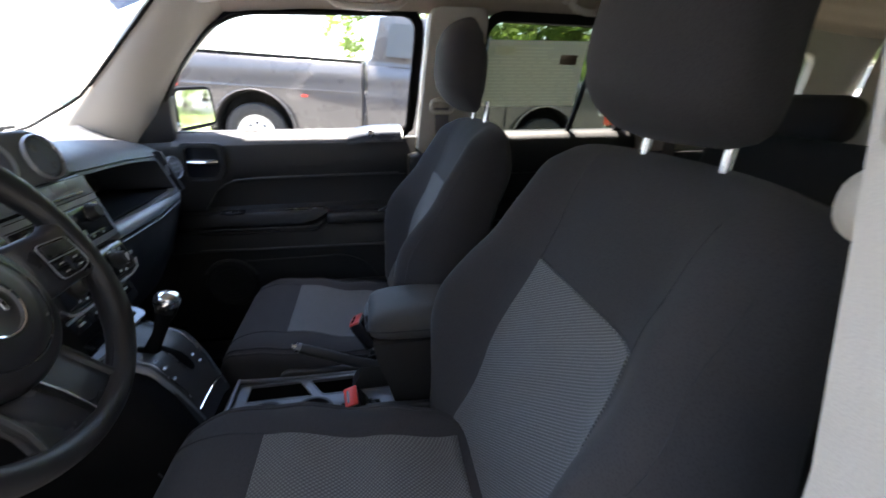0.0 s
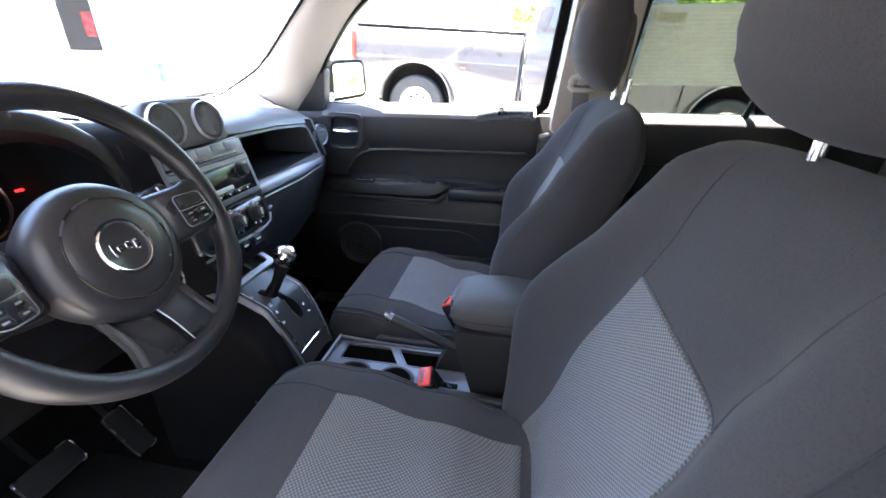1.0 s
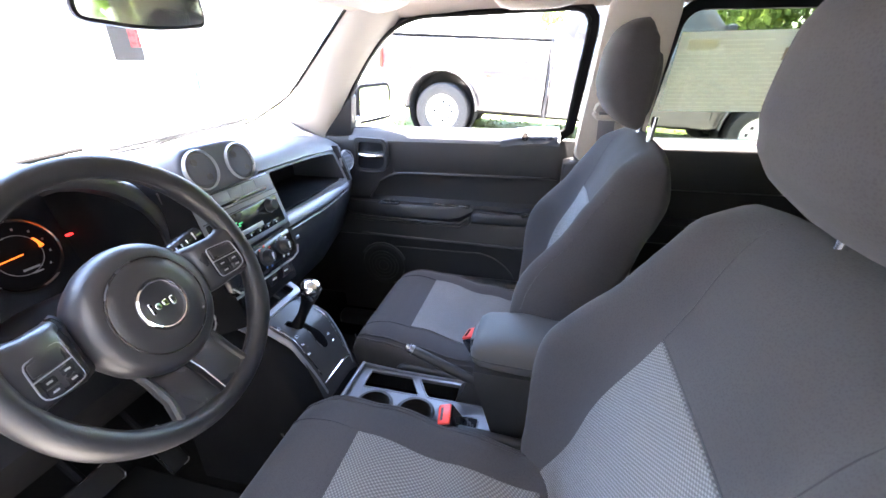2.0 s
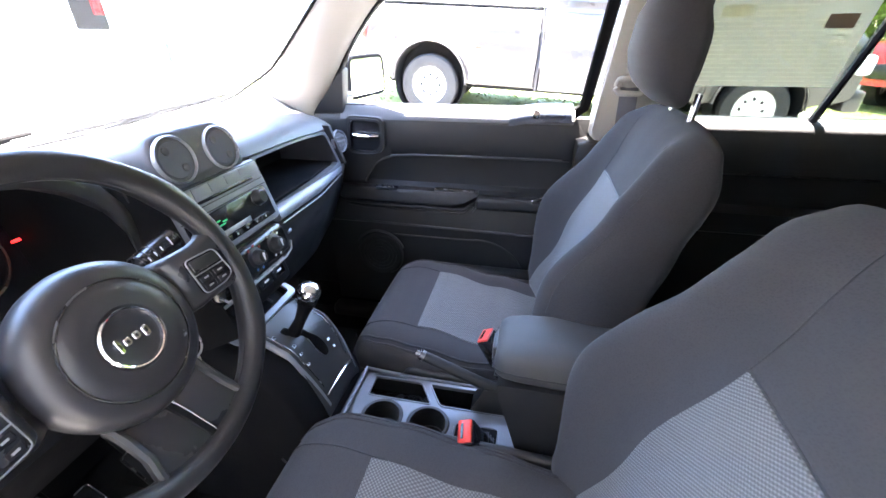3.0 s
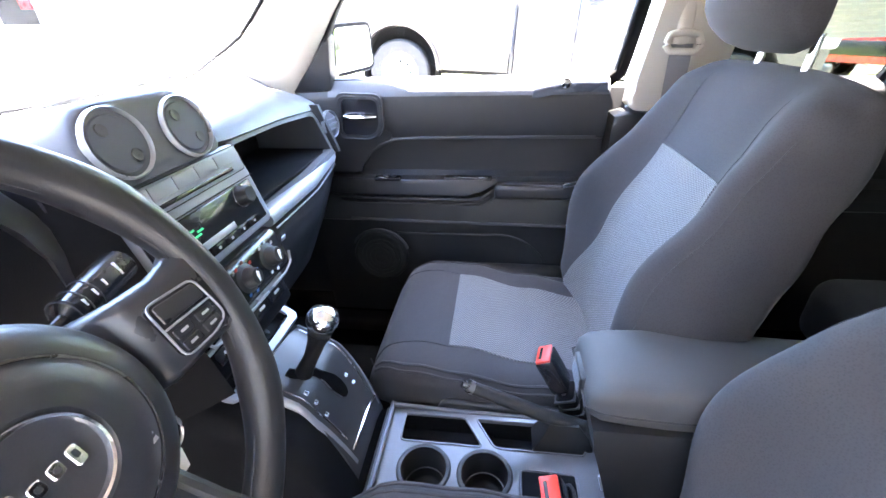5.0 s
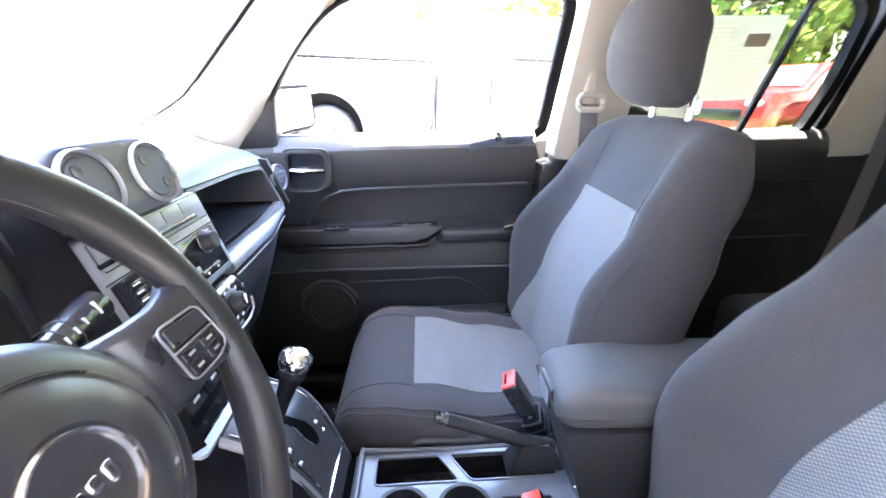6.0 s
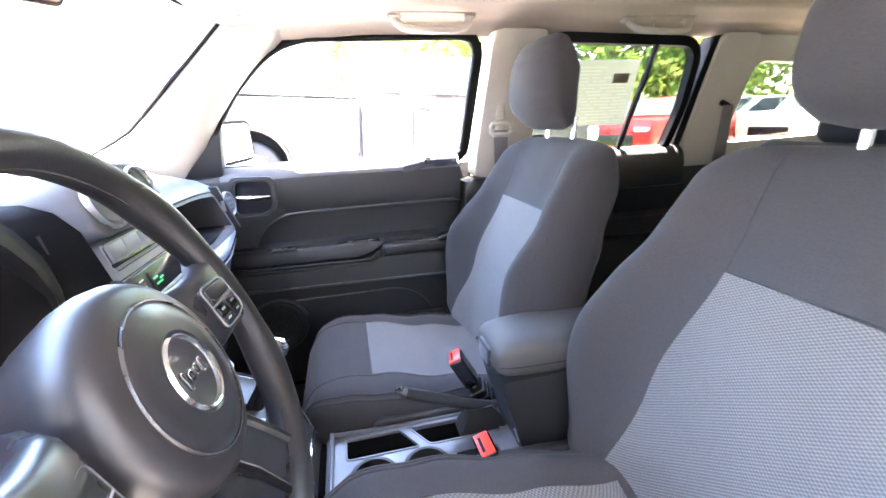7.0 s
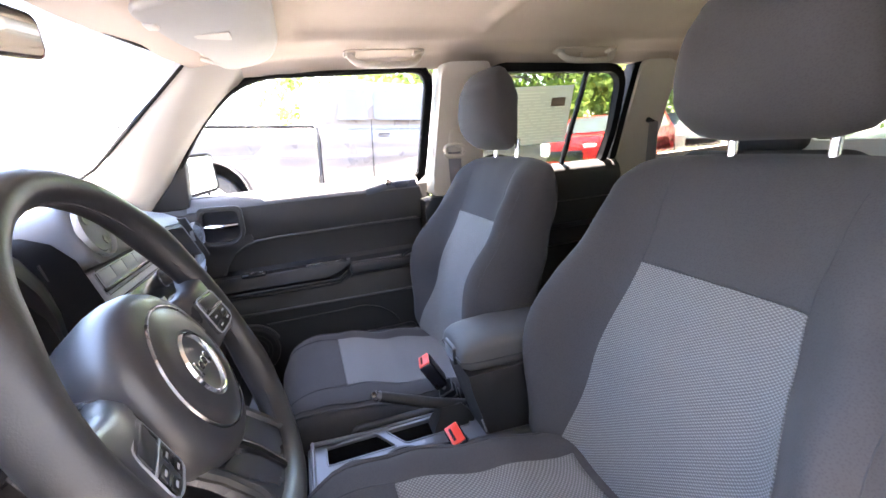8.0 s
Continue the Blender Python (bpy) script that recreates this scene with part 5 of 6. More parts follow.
# ---- centre console ----
def plate_z(x):
    """Height of the shifter mount along the car: a gentle ramp that rolls over to the tray."""
    return 0.885 - 0.50 * (x + 0.72) - 8.5 * max(0.0, x + 0.612) ** 1.6


def console():
    th = thing("centre_console", "black centre console with silver shifter plate and cup holders", "console", (-0.4, 0, 0.36))
    # raised shifter mount: crowned plate with silver frame
    def section(x, w, drop, lift):
        z = plate_z(x) + lift
        return [(x, -w, 0.40), (x, -w, z - drop), (x, -w + 0.006, z - drop * 0.45), (x, -w + 0.02, z - 0.010), (x, -w + 0.05, z), (x, w - 0.05, z), (x, w - 0.02, z - 0.010), (x, w - 0.006, z - drop * 0.45), (x, w, z - drop), (x, w, 0.40)]
    body = [section(x, w, 0.05, -0.006) for x, w in ((-0.90, 0.125), (-0.78, 0.122), (-0.70, 0.118), (-0.64, 0.117), (-0.60, 0.116), (-0.58, 0.115), (-0.565, 0.114), (-0.552, 0.112), (-0.541, 0.110), (-0.532, 0.108), (-0.525, 0.106))]
    part("shifter_mount", loft(body), DULL, th, "black raised shifter mount", 40)

    def crown(x, y, k=0.0):
        return Vector((x, y, plate_z(x) + 0.004 + k - 0.014 * (abs(y) / 0.095) ** 3))
    xs = [-0.675, -0.65, -0.625, -0.61, -0.60, -0.59, -0.58, -0.57, -0.56, -0.55, -0.542]
    plate = part("shifter_plate", loft([[crown(x, lerp(-0.057, 0.097, i / 18)) for i in range(19)] + [(x, 0.097, plate_z(x) - 0.03), (x, -0.057, plate_z(x) - 0.03)] for x in xs]), SHIFTPLATE, th, "satin black shifter plate", 50)

    def edge_y(x, s_):
        return (0.098 if x < -0.575 else lerp(0.098, 0.090, (x + 0.575) / 0.032)) if s_ > 0 else (-0.058 if x < -0.59 else lerp(-0.058, -0.040, (x + 0.59) / 0.048))
    run = [lerp(-0.676, -0.545, i / 18) for i in range(19)]
    for s_ in (-1, 1):
        # a flat band along the plate's edge, then a thin bead inside it
        band = []
        for x in run:
            y = edge_y(x, s_)
            w = lerp(0.0055, 0.0035, (x + 0.676) / 0.131)
            band.append([crown(x, y - s_ * w, 0.0005), crown(x, y - s_ * w, 0.0032), crown(x, y, 0.0030), crown(x, y + s_ * 0.004, -0.003), crown(x, y + s_ * 0.003, -0.008)])
        part("plate_frame", loft(band), PEWTER, th, "satin pewter edge of the shifter plate", 50)
        part("plate_bead", tube([crown(x, edge_y(x, s_) - s_ * 0.014, 0.0008) for x in run[1:-2]], 0.0011, 6), DARKCHROME, plate)
    part("rear_strip", tube([crown(-0.552, lerp(-0.035, 0.088, i / 8), 0.001) for i in range(9)], 0.0026, 8), CHROME, th, "chrome strip")
    part("foot_trim", tube([(-0.520, lerp(-0.104, 0.104, i / 8), 0.668) for i in range(9)], 0.0045, 8), TRAY, th)
    # gate slots
    def on_plate(x, y, k=0.0):
        return crown(x, y, k + 0.0015)
    rotp = Matrix.Rotation(radians(29.5), 3, "Y")
    spine = [(-0.646, -0.012, 0.008), (-0.634, -0.010, 0.010), (-0.624, -0.004, 0.010), (-0.614, 0.008, 0.009), (-0.606, 0.010, 0.008), (-0.598, 0.015, 0.010), (-0.592, 0.018, 0.0135), (-0.584, 0.021, 0.0150), (-0.577, 0.024, 0.0115), (-0.5735, 0.0255, 0.005)]
    slot = bmesh.new()
    left = [slot.verts.new(crown(x, y - w, 0.0012)) for x, y, w in spine]
    right = [slot.verts.new(crown(x, y + w, 0.0012)) for x, y, w in spine]
    for i in range(len(spine) - 1):
        slot.faces.new((left[i], left[i + 1], right[i + 1], right[i]))
    bmesh.ops.solidify(slot, geom=slot.faces[:], thickness=0.002)
    part("gate_slot", slot, CARPET, plate, "black stepped gate slot")
    part("gate_rim", tube([crown(x, y - w, 0.0016) for x, y, w in spine[4:9]], 0.0009, 6), DARKCHROME, plate, "thin bright rim of the gate")
    for x, y in ((-0.648, -0.038), (-0.610, -0.032), (-0.597, -0.033), (-0.584, -0.034), (-0.583, 0.052), (-0.574, 0.056)):
        part("gear_mark", rbox(on_plate(x, y, -0.0022), (0.0075, 0.0075, 0.003), 0.001, 1, rotp), SILVER, plate)
        part("mark_face", rbox(on_plate(x, y, -0.0019), (0.0050, 0.0050, 0.003), 0.0005, 1, rotp), GLOSSBLK, plate)
    # small bin in front of the shifter
    bin_o = resample(rounded([(-0.772, -0.098), (-0.678, -0.092), (-0.678, 0.112), (-0.772, 0.116)], 0.014, 5), 72)
    bin_i = resample(rounded([(-0.763, -0.083), (-0.690, -0.080), (-0.690, 0.098), (-0.763, 0.102)], 0.010, 5), 72)

    def on_ramp(x, y, c):
        return (x, y, plate_z(x) + 0.006 + c)
    part("bin_frame", sheet_with_hole(bin_o, bin_i, 0.0, -0.005, on_ramp), PEWTER, th, "pewter bezel round a small bin", 30)
    part("bin_bead", tube([on_ramp(x, y, 0.0003) for x, y in bin_i], 0.0016, 6, True), DARKCHROME, th)
    part("bin_well", loft([[on_ramp(x, y, c) for x, y in grown(bin_i, g)] for c, g in ((-0.002, 0.001), (-0.026, -0.003))], False), GLOSSBLK, th, "gloss black well of the bin", 40)
    part("bin_floor", loft([[on_ramp(x, y, c) for x, y in bin_i] for c in (-0.024, -0.028)]), GLOSSBLK, th)
    for y in (-0.030, 0.012, 0.052):
        part("bin_rib", rbox((-0.728, y, plate_z(-0.728) - 0.010), (0.050, 0.007, 0.016), 0.002, 2, rotp), BLACK, th)
    # low tray with cup holders and a pocket
    zt = 0.652
    bmx = prism(rounded([(-0.53, 0.38), (-0.53, zt - 0.085), (0.30, zt - 0.085), (0.30, 0.38)], 0.004, 2), -0.102, 0.102, "y", 0.004)
    part("tunnel", bmx, BLACK, th)
    for s in (-1, 1):
        part("tunnel_side", rbox((-0.115, s * 0.099, zt - 0.045), (0.83, 0.006, 0.10), 0.002), DULL, th)
    part("tunnel_front", rbox((-0.527, 0, zt - 0.04), (0.008, 0.19, 0.10), 0.002), BLACK, th)
    holes = [("c", -0.441, -0.020, 0.042), ("c", -0.338, -0.020, 0.042), ("r", -0.420, 0.062, (0.148, 0.060)), ("r", -0.243, 0.060, (0.164, 0.054)), ("r", -0.235, -0.045, (0.090, 0.075))]
    # tray top as a lattice of cells, left open over each hollow
    nx, ny = 130, 64
    x0, x1, y0, y1 = -0.524, -0.148, -0.100, 0.100

    def hollow(x, y):
        for k, hx, hy, r in holes[:2]:
            if (x - hx) ** 2 + (y - hy) ** 2 < r * r:
                return True
        if 0.030 < y < 0.090 and -0.492 < x < -0.342 - (y - 0.030) * 0.60:
            return True
        if 0.030 < y < 0.088 and -0.322 - (y - 0.030) * 0.60 < x < -0.170 + 0.012 * math.sin(math.pi * (y - 0.030) / 0.058):
            return True
        return False
    bm = bmesh.new()
    vs = {}

    def vert(i, j):
        if (i, j) not in vs:
            vs[i, j] = bm.verts.new((lerp(x0, x1, i / nx), lerp(y0, y1, j / ny), zt + 0.006))
        return vs[i, j]
    for i in range(nx):
        for j in range(ny):
            if not hollow(lerp(x0, x1, (i + 0.5) / nx), lerp(y0, y1, (j + 0.5) / ny)):
                bm.faces.new((vert(i, j), vert(i + 1, j), vert(i + 1, j + 1), vert(i, j + 1)))
    ex = bmesh.ops.extrude_face_region(bm, geom=bm.faces[:])
    bmesh.ops.translate(bm, verts=[e for e in ex["geom"] if isinstance(e, bmesh.types.BMVert)], vec=(0, 0, -0.008))
    tray = part("tray", bm, TRAY, th, "pewter grey console tray")
    for _, hx, hy, r in holes[:2]:
        m = Matrix.Translation((hx, hy, zt))
        c = part("cup_holder", lathe([(0.0, -0.070), (r - 0.010, -0.070), (r - 0.006, -0.064), (r - 0.0042, 0.004), (r - 0.003, 0.0080), (r + 0.001, 0.0088), (r + 0.004, 0.0080), (r + 0.0055, 0.005)], m, 40), BLACK, th, "black round cup holder", 60)
        part("cup_ring", tube([(hx + (r - 0.006) * math.cos(q), hy + (r - 0.006) * math.sin(q), zt - 0.045) for q in (2 * math.pi * i / 40 for i in range(40))], 0.0015, 5, True), DASH, c)
    for _, hx, hy, (lx, ly) in holes[2:4]:
        part("pocket_floor", rbox((hx, hy, zt - 0.045), (lx + 0.05, ly + 0.004, 0.003), 0.001, 1), GLOSSBLK, th)
        k = 0.0 if hx < -0.35 else 1.0
        x_lo, x_hi = (-0.492, -0.342) if hx < -0.35 else (-0.322, -0.166)
        o = resample(rounded([(x_lo, 0.030), (x_hi, 0.030), (x_hi - 0.036 * (1 - k), 0.089), (x_lo - 0.036 * k, 0.089)], 0.008, 4), 56)
        part("pocket_rim", tube([(x, y, zt + 0.0065) for x, y in o], 0.0022, 6, True), TRAY, th)
    o = resample(rounded([(-0.280, -0.085), (-0.188, -0.085), (-0.188, -0.006), (-0.280, -0.006)], 0.012, 4), 56)
    part("switch_lid_rim", tube([(x, y, zt + 0.0075) for x, y in o], 0.0018, 6, True), TRAY, tray)
    part("switch_lid", rbox((-0.234, -0.0455, zt + 0.0075), (0.086, 0.072, 0.004), 0.0018, 2), DULL, tray)
    for s in (-1, 1):
        part("side_rail", tube([(-0.524, s * 0.101, zt + 0.014), (-0.40, s * 0.102, zt + 0.006), (-0.15, s * 0.102, zt + 0.004)], 0.005, 8), TRAY, th)
    # armrest box
    bx = part("armrest_box", loft([[(x0_, 0.008 - w, z), (x0_, 0.010 + w, z), (0.30, 0.010 + w, z), (0.30, 0.008 - w, z)] for z, x0_, w in ((0.56, -0.135, 0.062), (0.66, -0.150, 0.064), (0.74, -0.172, 0.066), (0.80, -0.190, 0.068), (0.838, -0.196, 0.068))]), BLACK, th, "black armrest bin", 20)
    part("box_mark", tube([(-0.160, -0.046, 0.69), (-0.168, -0.044, 0.72)], 0.0022, 5), SILVER, bx)
    lid = []
    for x, zt_, zb, w in ((-0.204, 0.878, 0.850, 0.064), (-0.199, 0.892, 0.841, 0.077), (-0.184, 0.902, 0.834, 0.085), (-0.155, 0.907, 0.831, 0.088), (-0.10, 0.909, 0.829, 0.091), (0.05, 0.907, 0.829, 0.092), (0.25, 0.902, 0.832, 0.090), (0.29, 0.892, 0.84, 0.080)):
        h, mz = (zt_ - zb) / 2, (zt_ + zb) / 2
        lid.append([(x, 0.015 + 0.80 * w * math.copysign(abs(math.cos(q)) ** 0.5, math.cos(q)), mz + h * math.copysign(abs(math.sin(q)) ** 0.55, math.sin(q))) for q in (2 * math.pi * i / 40 for i in range(40))])
    ld = part("armrest_lid", loft(lid), LIDVINYL, th, "charcoal padded armrest lid", 60)
    part("lid_seam", tube([(x, 0.015 + s_ * w * 0.802, 0.862) for s_, seq in ((1, ((0.25, 0.089), (0.05, 0.092), (-0.10, 0.091), (-0.16, 0.088), (-0.19, 0.082), (-0.206, 0.072))), (-1, ((-0.206, 0.072), (-0.19, 0.082), (-0.16, 0.088), (-0.10, 0.091), (0.05, 0.092), (0.25, 0.089)))) for x, w in seq], 0.0018, 5), SEAM, ld)
    lt = part("latch", rbox((-0.2035, 0.016, 0.862), (0.012, 0.058, 0.040), 0.004), BLACK, ld)
    for i in range(4):
        part("latch_rib", rbox((-0.2095, 0.016, 0.851 + 0.0075 * i), (0.003, 0.048, 0.003), 0.0010), DASH, lt)


console()


def gear_lever():
    th = thing("gear_lever", "gear lever with polished chrome knob and black boot", "gear lever", (-0.61, 0.014, 0.82))
    part("stem", tube([(-0.632, -0.004, 0.826), (-0.624, 0.002, 0.846), (-0.612, 0.008, 0.868), (-0.600, 0.012, 0.896), (-0.591, 0.014, 0.916)], lambda t: 0.0185 - 0.0075 * math.sin(math.pi * t) + 0.001 * t, 14), DULL, th)
    m = Matrix.Translation((-0.586, 0.014, 0.927)) @ Matrix.Rotation(radians(14), 4, "Y") @ Matrix.Scale(0.88, 4)
    part("knob_collar", lathe([(0.016, -0.022), (0.022, -0.008), (0.0255, 0.006)], m, 28), GLOSSBLK, th)
    part("knob", lathe([(0.0255, 0.004), (0.0275, 0.012), (0.0270, 0.020), (0.0235, 0.028), (0.015, 0.0325), (0.0, 0.034)], m, 32), CHROME, th, "polished chrome knob", 70)


gear_lever()


def handbrake():
    th = thing("handbrake", "black handbrake lever with a chrome release button", "handbrake", (-0.18, 0.062, 0.66))
    part("lever", tube([(-0.170, 0.064, 0.690), (-0.24, 0.063, 0.715), (-0.30, 0.062, 0.742), (-0.345, 0.061, 0.762), (-0.364, 0.061, 0.770)], lambda t: 0.0130 - 0.002 * t, 14), BLACK, th)
    part("button_collar", tube([(-0.362, 0.061, 0.769), (-0.372, 0.061, 0.774)], 0.0115, 14), DARKCHROME, th)
    part("button", tube([(-0.371, 0.061, 0.7735), (-0.381, 0.061, 0.778)], 0.007, 12), DARKCHROME, th)
    part("boot", loft([[(x + a * k, 0.062 + b * k, z) for a, b in ((-0.05, -0.024), (0.05, -0.024), (0.05, 0.024), (-0.05, 0.024))] for x, z, k in ((-0.205, 0.648, 1.0), (-0.202, 0.665, 0.95), (-0.200, 0.685, 0.75), (-0.205, 0.705, 0.5))]), BLACK, th)


handbrake()


def buckle(top, foot, yaw, label):
    th = thing("seat_belt_buckle", label, "seat belt buckle", foot, group="belt buckles")
    t, f = Vector(top), Vector(foot)
    ax = (t - f).normalized()
    side = ax.cross(Vector((math.sin(yaw), math.cos(yaw), 0))).normalized()
    wide = side.cross(ax).normalized()
    rot = Matrix((wide, side, ax)).transposed()
    part("body", rbox(t - ax * 0.040, (0.048, 0.033, 0.080), 0.007, 3, rot), GLOSSBLK, th)
    part("release_button", rbox(t + ax * 0.0006, (0.042, 0.027, 0.006), 0.002, 2, rot), RED, th, "red release button")
    part("button_slot", rbox(t + ax * 0.0032 + side * 0.0050, (0.028, 0.0055, 0.003), 0.0008, 1, rot), GLOSSBLK, th)
    part("strap", rbox(f.lerp(t - ax * 0.07, 0.5), (0.030, 0.008, (t - f).length - 0.06), 0.003, 2, rot), WEB, th)
    boot = part("boot", rbox(f.lerp(t, 0.28), (0.050, 0.038, 0.052), 0.009, 3, rot), DULL, th, "black ribbed rubber boot")
    for k in (0.16, 0.28, 0.40):
        part("boot_rib", rbox(f.lerp(t, k), (0.053, 0.041, 0.005), 0.002, 2, rot), BLACK, boot)
    part("label_tag", rbox(f.lerp(t, 0.05) + side * 0.021, (0.014, 0.002, 0.014), 0.0005, 1, rot), PRINT, th, "small white label")
    part("anchor_plate", rbox(f, (0.034, 0.012, 0.05), 0.004, 2, rot), STEEL, th)


buckle((-0.238, 0.136, 0.786), (-0.160, 0.128, 0.645), 0.25, "black seat belt buckle with red button beside the passenger seat")
buckle((-0.246, -0.093, 0.746), (-0.206, -0.056, 0.640), 0.0, "black seat belt buckle with red button beside the driver's seat")


def seat_belt(s, x, z, foot, label, stand=0.066, plain=False):
    """Belt hanging from a height adjuster on a pillar down to its reel."""
    y = s * (side_y(z) - stand)
    th = thing("seat_belt", label, "seat belt", (foot[0], s * foot[1], foot[2]), group="seat belts")
    if plain:
        part("belt_slot", rbox((x, y + s * 0.004, z), (0.060, 0.016, 0.020), 0.006, 3, Matrix.Rotation(radians(25), 3, "Y")), DULL, th, "black slot in the pillar trim")
    elif s < 0:
        part("guide_cover", rbox((0.066, -0.634, 1.268), (0.046, 0.046, 0.040), 0.017, 5), BEIGE, th, "beige rounded belt guide cover", 60)
        part("adjuster_cover", rbox((0.038, -0.676, 1.360), (0.078, 0.066, 0.150), 0.027, 5), BEIGE, th, "beige height adjuster cover")
    else:
        part("adjuster_cover", rbox((x, y + s * 0.002, z + 0.055), (0.034, 0.022, 0.12), 0.010, 4), BEIGE, th, "beige height adjuster cover")
        loop = resample([(-0.036, -0.002), (-0.030, 0.020), (0.0, 0.024), (0.030, 0.018), (0.037, -0.004), (0.026, -0.016), (-0.026, -0.014)], 36)
        part("guide_loop", tube([(x + a, y - s * (0.010 + 0.006 * math.cos(a * 40)), z + b) for a, b in loop], 0.0078, 10, True), BEIGE, th, "beige belt guide loop")
    f = Vector((foot[0], s * foot[1], foot[2]))
    a = Vector((x, y - s * 0.006, z))
    rings = []
    for i in range(15):
        t = i / 14
        p = a.lerp(f, t) + Vector((0, -s * 0.010 * math.sin(math.pi * t), 0))
        tw = lerp(0.1, 0.9, t)
        w = Vector((math.cos(tw), s * -math.sin(tw) * 0.4, 0)).normalized() * 0.023
        nn = Vector((w.y, -w.x, 0)).normalized() * 0.0008
        rings.append([p - w - nn, p + w - nn, p + w + nn, p - w + nn])
    part("webbing", loft(rings), WEB, th, "dark grey belt webbing")
    return th


for s in (1, -1):
    seat_belt(s, 0.065 if s > 0 else 0.130, 1.262, (0.085, 0.685, 0.45) if s > 0 else (0.16, 0.672, 0.45), "grey seat belt hanging from a beige pillar guide", 0.066 if s > 0 else 0.040)
seat_belt(1, 0.965, 1.31, (0.90, 0.66, 0.70), "grey rear seat belt hanging from the rear pillar", 0.030, True)
tagged(part("lap_belt", loft([[(x, y - 0.002, z - 0.02), (x, y - 0.002, z + 0.02), (x, y, z + 0.02), (x, y, z - 0.02)] for x, y, z in ((0.02, 0.672, 0.72), (-0.06, 0.655, 0.66), (-0.13, 0.64, 0.60))]), WEB), "grey lap belt beside the passenger seat", "seat belt")


# ---- overhead ----
def grab_handle(x0, x1):
    th = thing("grab_handle", "beige folding grab handle on the headliner", "grab handle", ((x0 + x1) / 2, 0.60, 1.58), group="grab handles")
    mid = (x0 + x1) / 2

    def at(x, d):
        return (x, 0.583 - d * 0.6, roof_z(x, 0.583) - 0.002 - d * 0.72)
    pts = [at(x0, 0.0), at(x0 + 0.004, 0.022), at(x0 + 0.018, 0.040), at(x0 + 0.045, 0.049), at(mid, 0.052), at(x1 - 0.045, 0.049), at(x1 - 0.018, 0.040), at(x1 - 0.004, 0.022), at(x1, 0.0)]
    part("grip", tube(pts, 0.0125, 12, flat=0.8), BEIGE, th)
    pan = rounded([(x0 - 0.020, -0.026), (x1 + 0.020, -0.026), (x1 + 0.020, 0.026), (x0 - 0.020, 0.026)], 0.018, 4)
    part("backing_pan", loft([[(a, 0.583 + b, roof_z(a, 0.583 + b) - c) for a, b in pan] for c in (-0.002, 0.003)]), HEADLINER, th)
    for x in (x0, x1):
        part("mount", rbox(at(x, 0.002), (0.036, 0.030, 0.016), 0.007, 3), BEIGE, th)
    return th


grab_handle(-0.262, -0.052)
gh2 = grab_handle(0.455, 0.672)
hook = part("coat_hook", tube([(0.535, 0.565, 1.560), (0.528, 0.552, 1.538), (0.545, 0.546, 1.530), (0.560, 0.549, 1.540)], 0.004, 8), BEIGE)
hook.parent, hook.matrix_parent_inverse = gh2, Matrix.Translation(-Vector(gh2["base"]))


def sun_visor(s):
    th = thing("sun_visor", "beige folded sun visor with a covered mirror", "sun visor", (-0.58, s * 0.32, 1.57), group="sun visors")
    out = rounded([(-0.672, 0.065), (-0.452, 0.055), (-0.452, 0.43), (-0.49, 0.525), (-0.588, 0.550), (-0.638, 0.35)], [0.04, 0.05, 0.06, 0.05, 0.04, 0.10], 6)

    def put(x, y, d):
        return (x, s * y, roof_z(x, y) - 0.012 - d - 0.022 * (-0.45 - x) / 0.25)
    rows = []
    for g, d in ((-0.010, 0.0), (-0.002, 0.003), (0.0, 0.009), (-0.002, 0.016), (-0.012, 0.020)):
        rows.append([put(x, y, d) for x, y in grown(out, g)])
    body = part("board", loft(rows), VISOR, th, "", 60)
    part("mirror_cover", rbox((-0.585, s * 0.33, put(-0.585, 0.33, 0.021)[2]), (0.085, 0.17, 0.008), 0.003, 2, Matrix.Rotation(radians(-5), 3, "Y")), BEIGE, body)
    part("hinge_arm", tube([put(-0.598, 0.50, 0.008), (-0.645, s * 0.525, roof_z(-0.645, 0.525) - 0.004)], 0.006, 8), BEIGE, th)
    part("visor_clip", rbox(put(-0.655, 0.150, 0.012), (0.022, 0.030, 0.022), 0.006, 3), BEIGE, th)


for s in (1, -1):
    sun_visor(s)


def rear_mirror():
    th = thing("rear_view_mirror", "black framed rear-view mirror hung from the windscreen", "mirror", (-0.80, 0.0, 1.5))
    rot = Matrix.Rotation(radians(-14), 3, "Z") @ Matrix.Rotation(radians(4), 3, "Y")
    c = Vector((-0.828, 0.006, 1.499))
    o = rounded([(-0.118, -0.026), (-0.112, 0.038), (0.110, 0.038), (0.118, -0.026), (0.0, -0.038)], [0.022, 0.022, 0.022, 0.022, 0.05], 6)
    rows = []
    for g, d in ((-0.014, -0.022), (0.0, -0.013), (0.002, -0.004), (0.0, 0.001), (-0.005, 0.002)):
        rows.append([c + rot @ Vector((d, a, b)) for a, b in grown(o, g)])
    h = part("housing", loft(rows), GLOSSBLK, th, "", 50)
    inner = grown(o, -0.006)
    part("mirror_glass", loft([[c + rot @ Vector((d, a, b)) for a, b in inner] for d in (0.0015, 0.003)]), MIRROR, th, "silvered mirror glass", 30)
    part("stalk", tube([c + Vector((-0.02, 0, 0.01)), (-0.846, 0, 1.525), (-0.850, 0, 1.534)], 0.010, 10), BLACK, th)


rear_mirror()


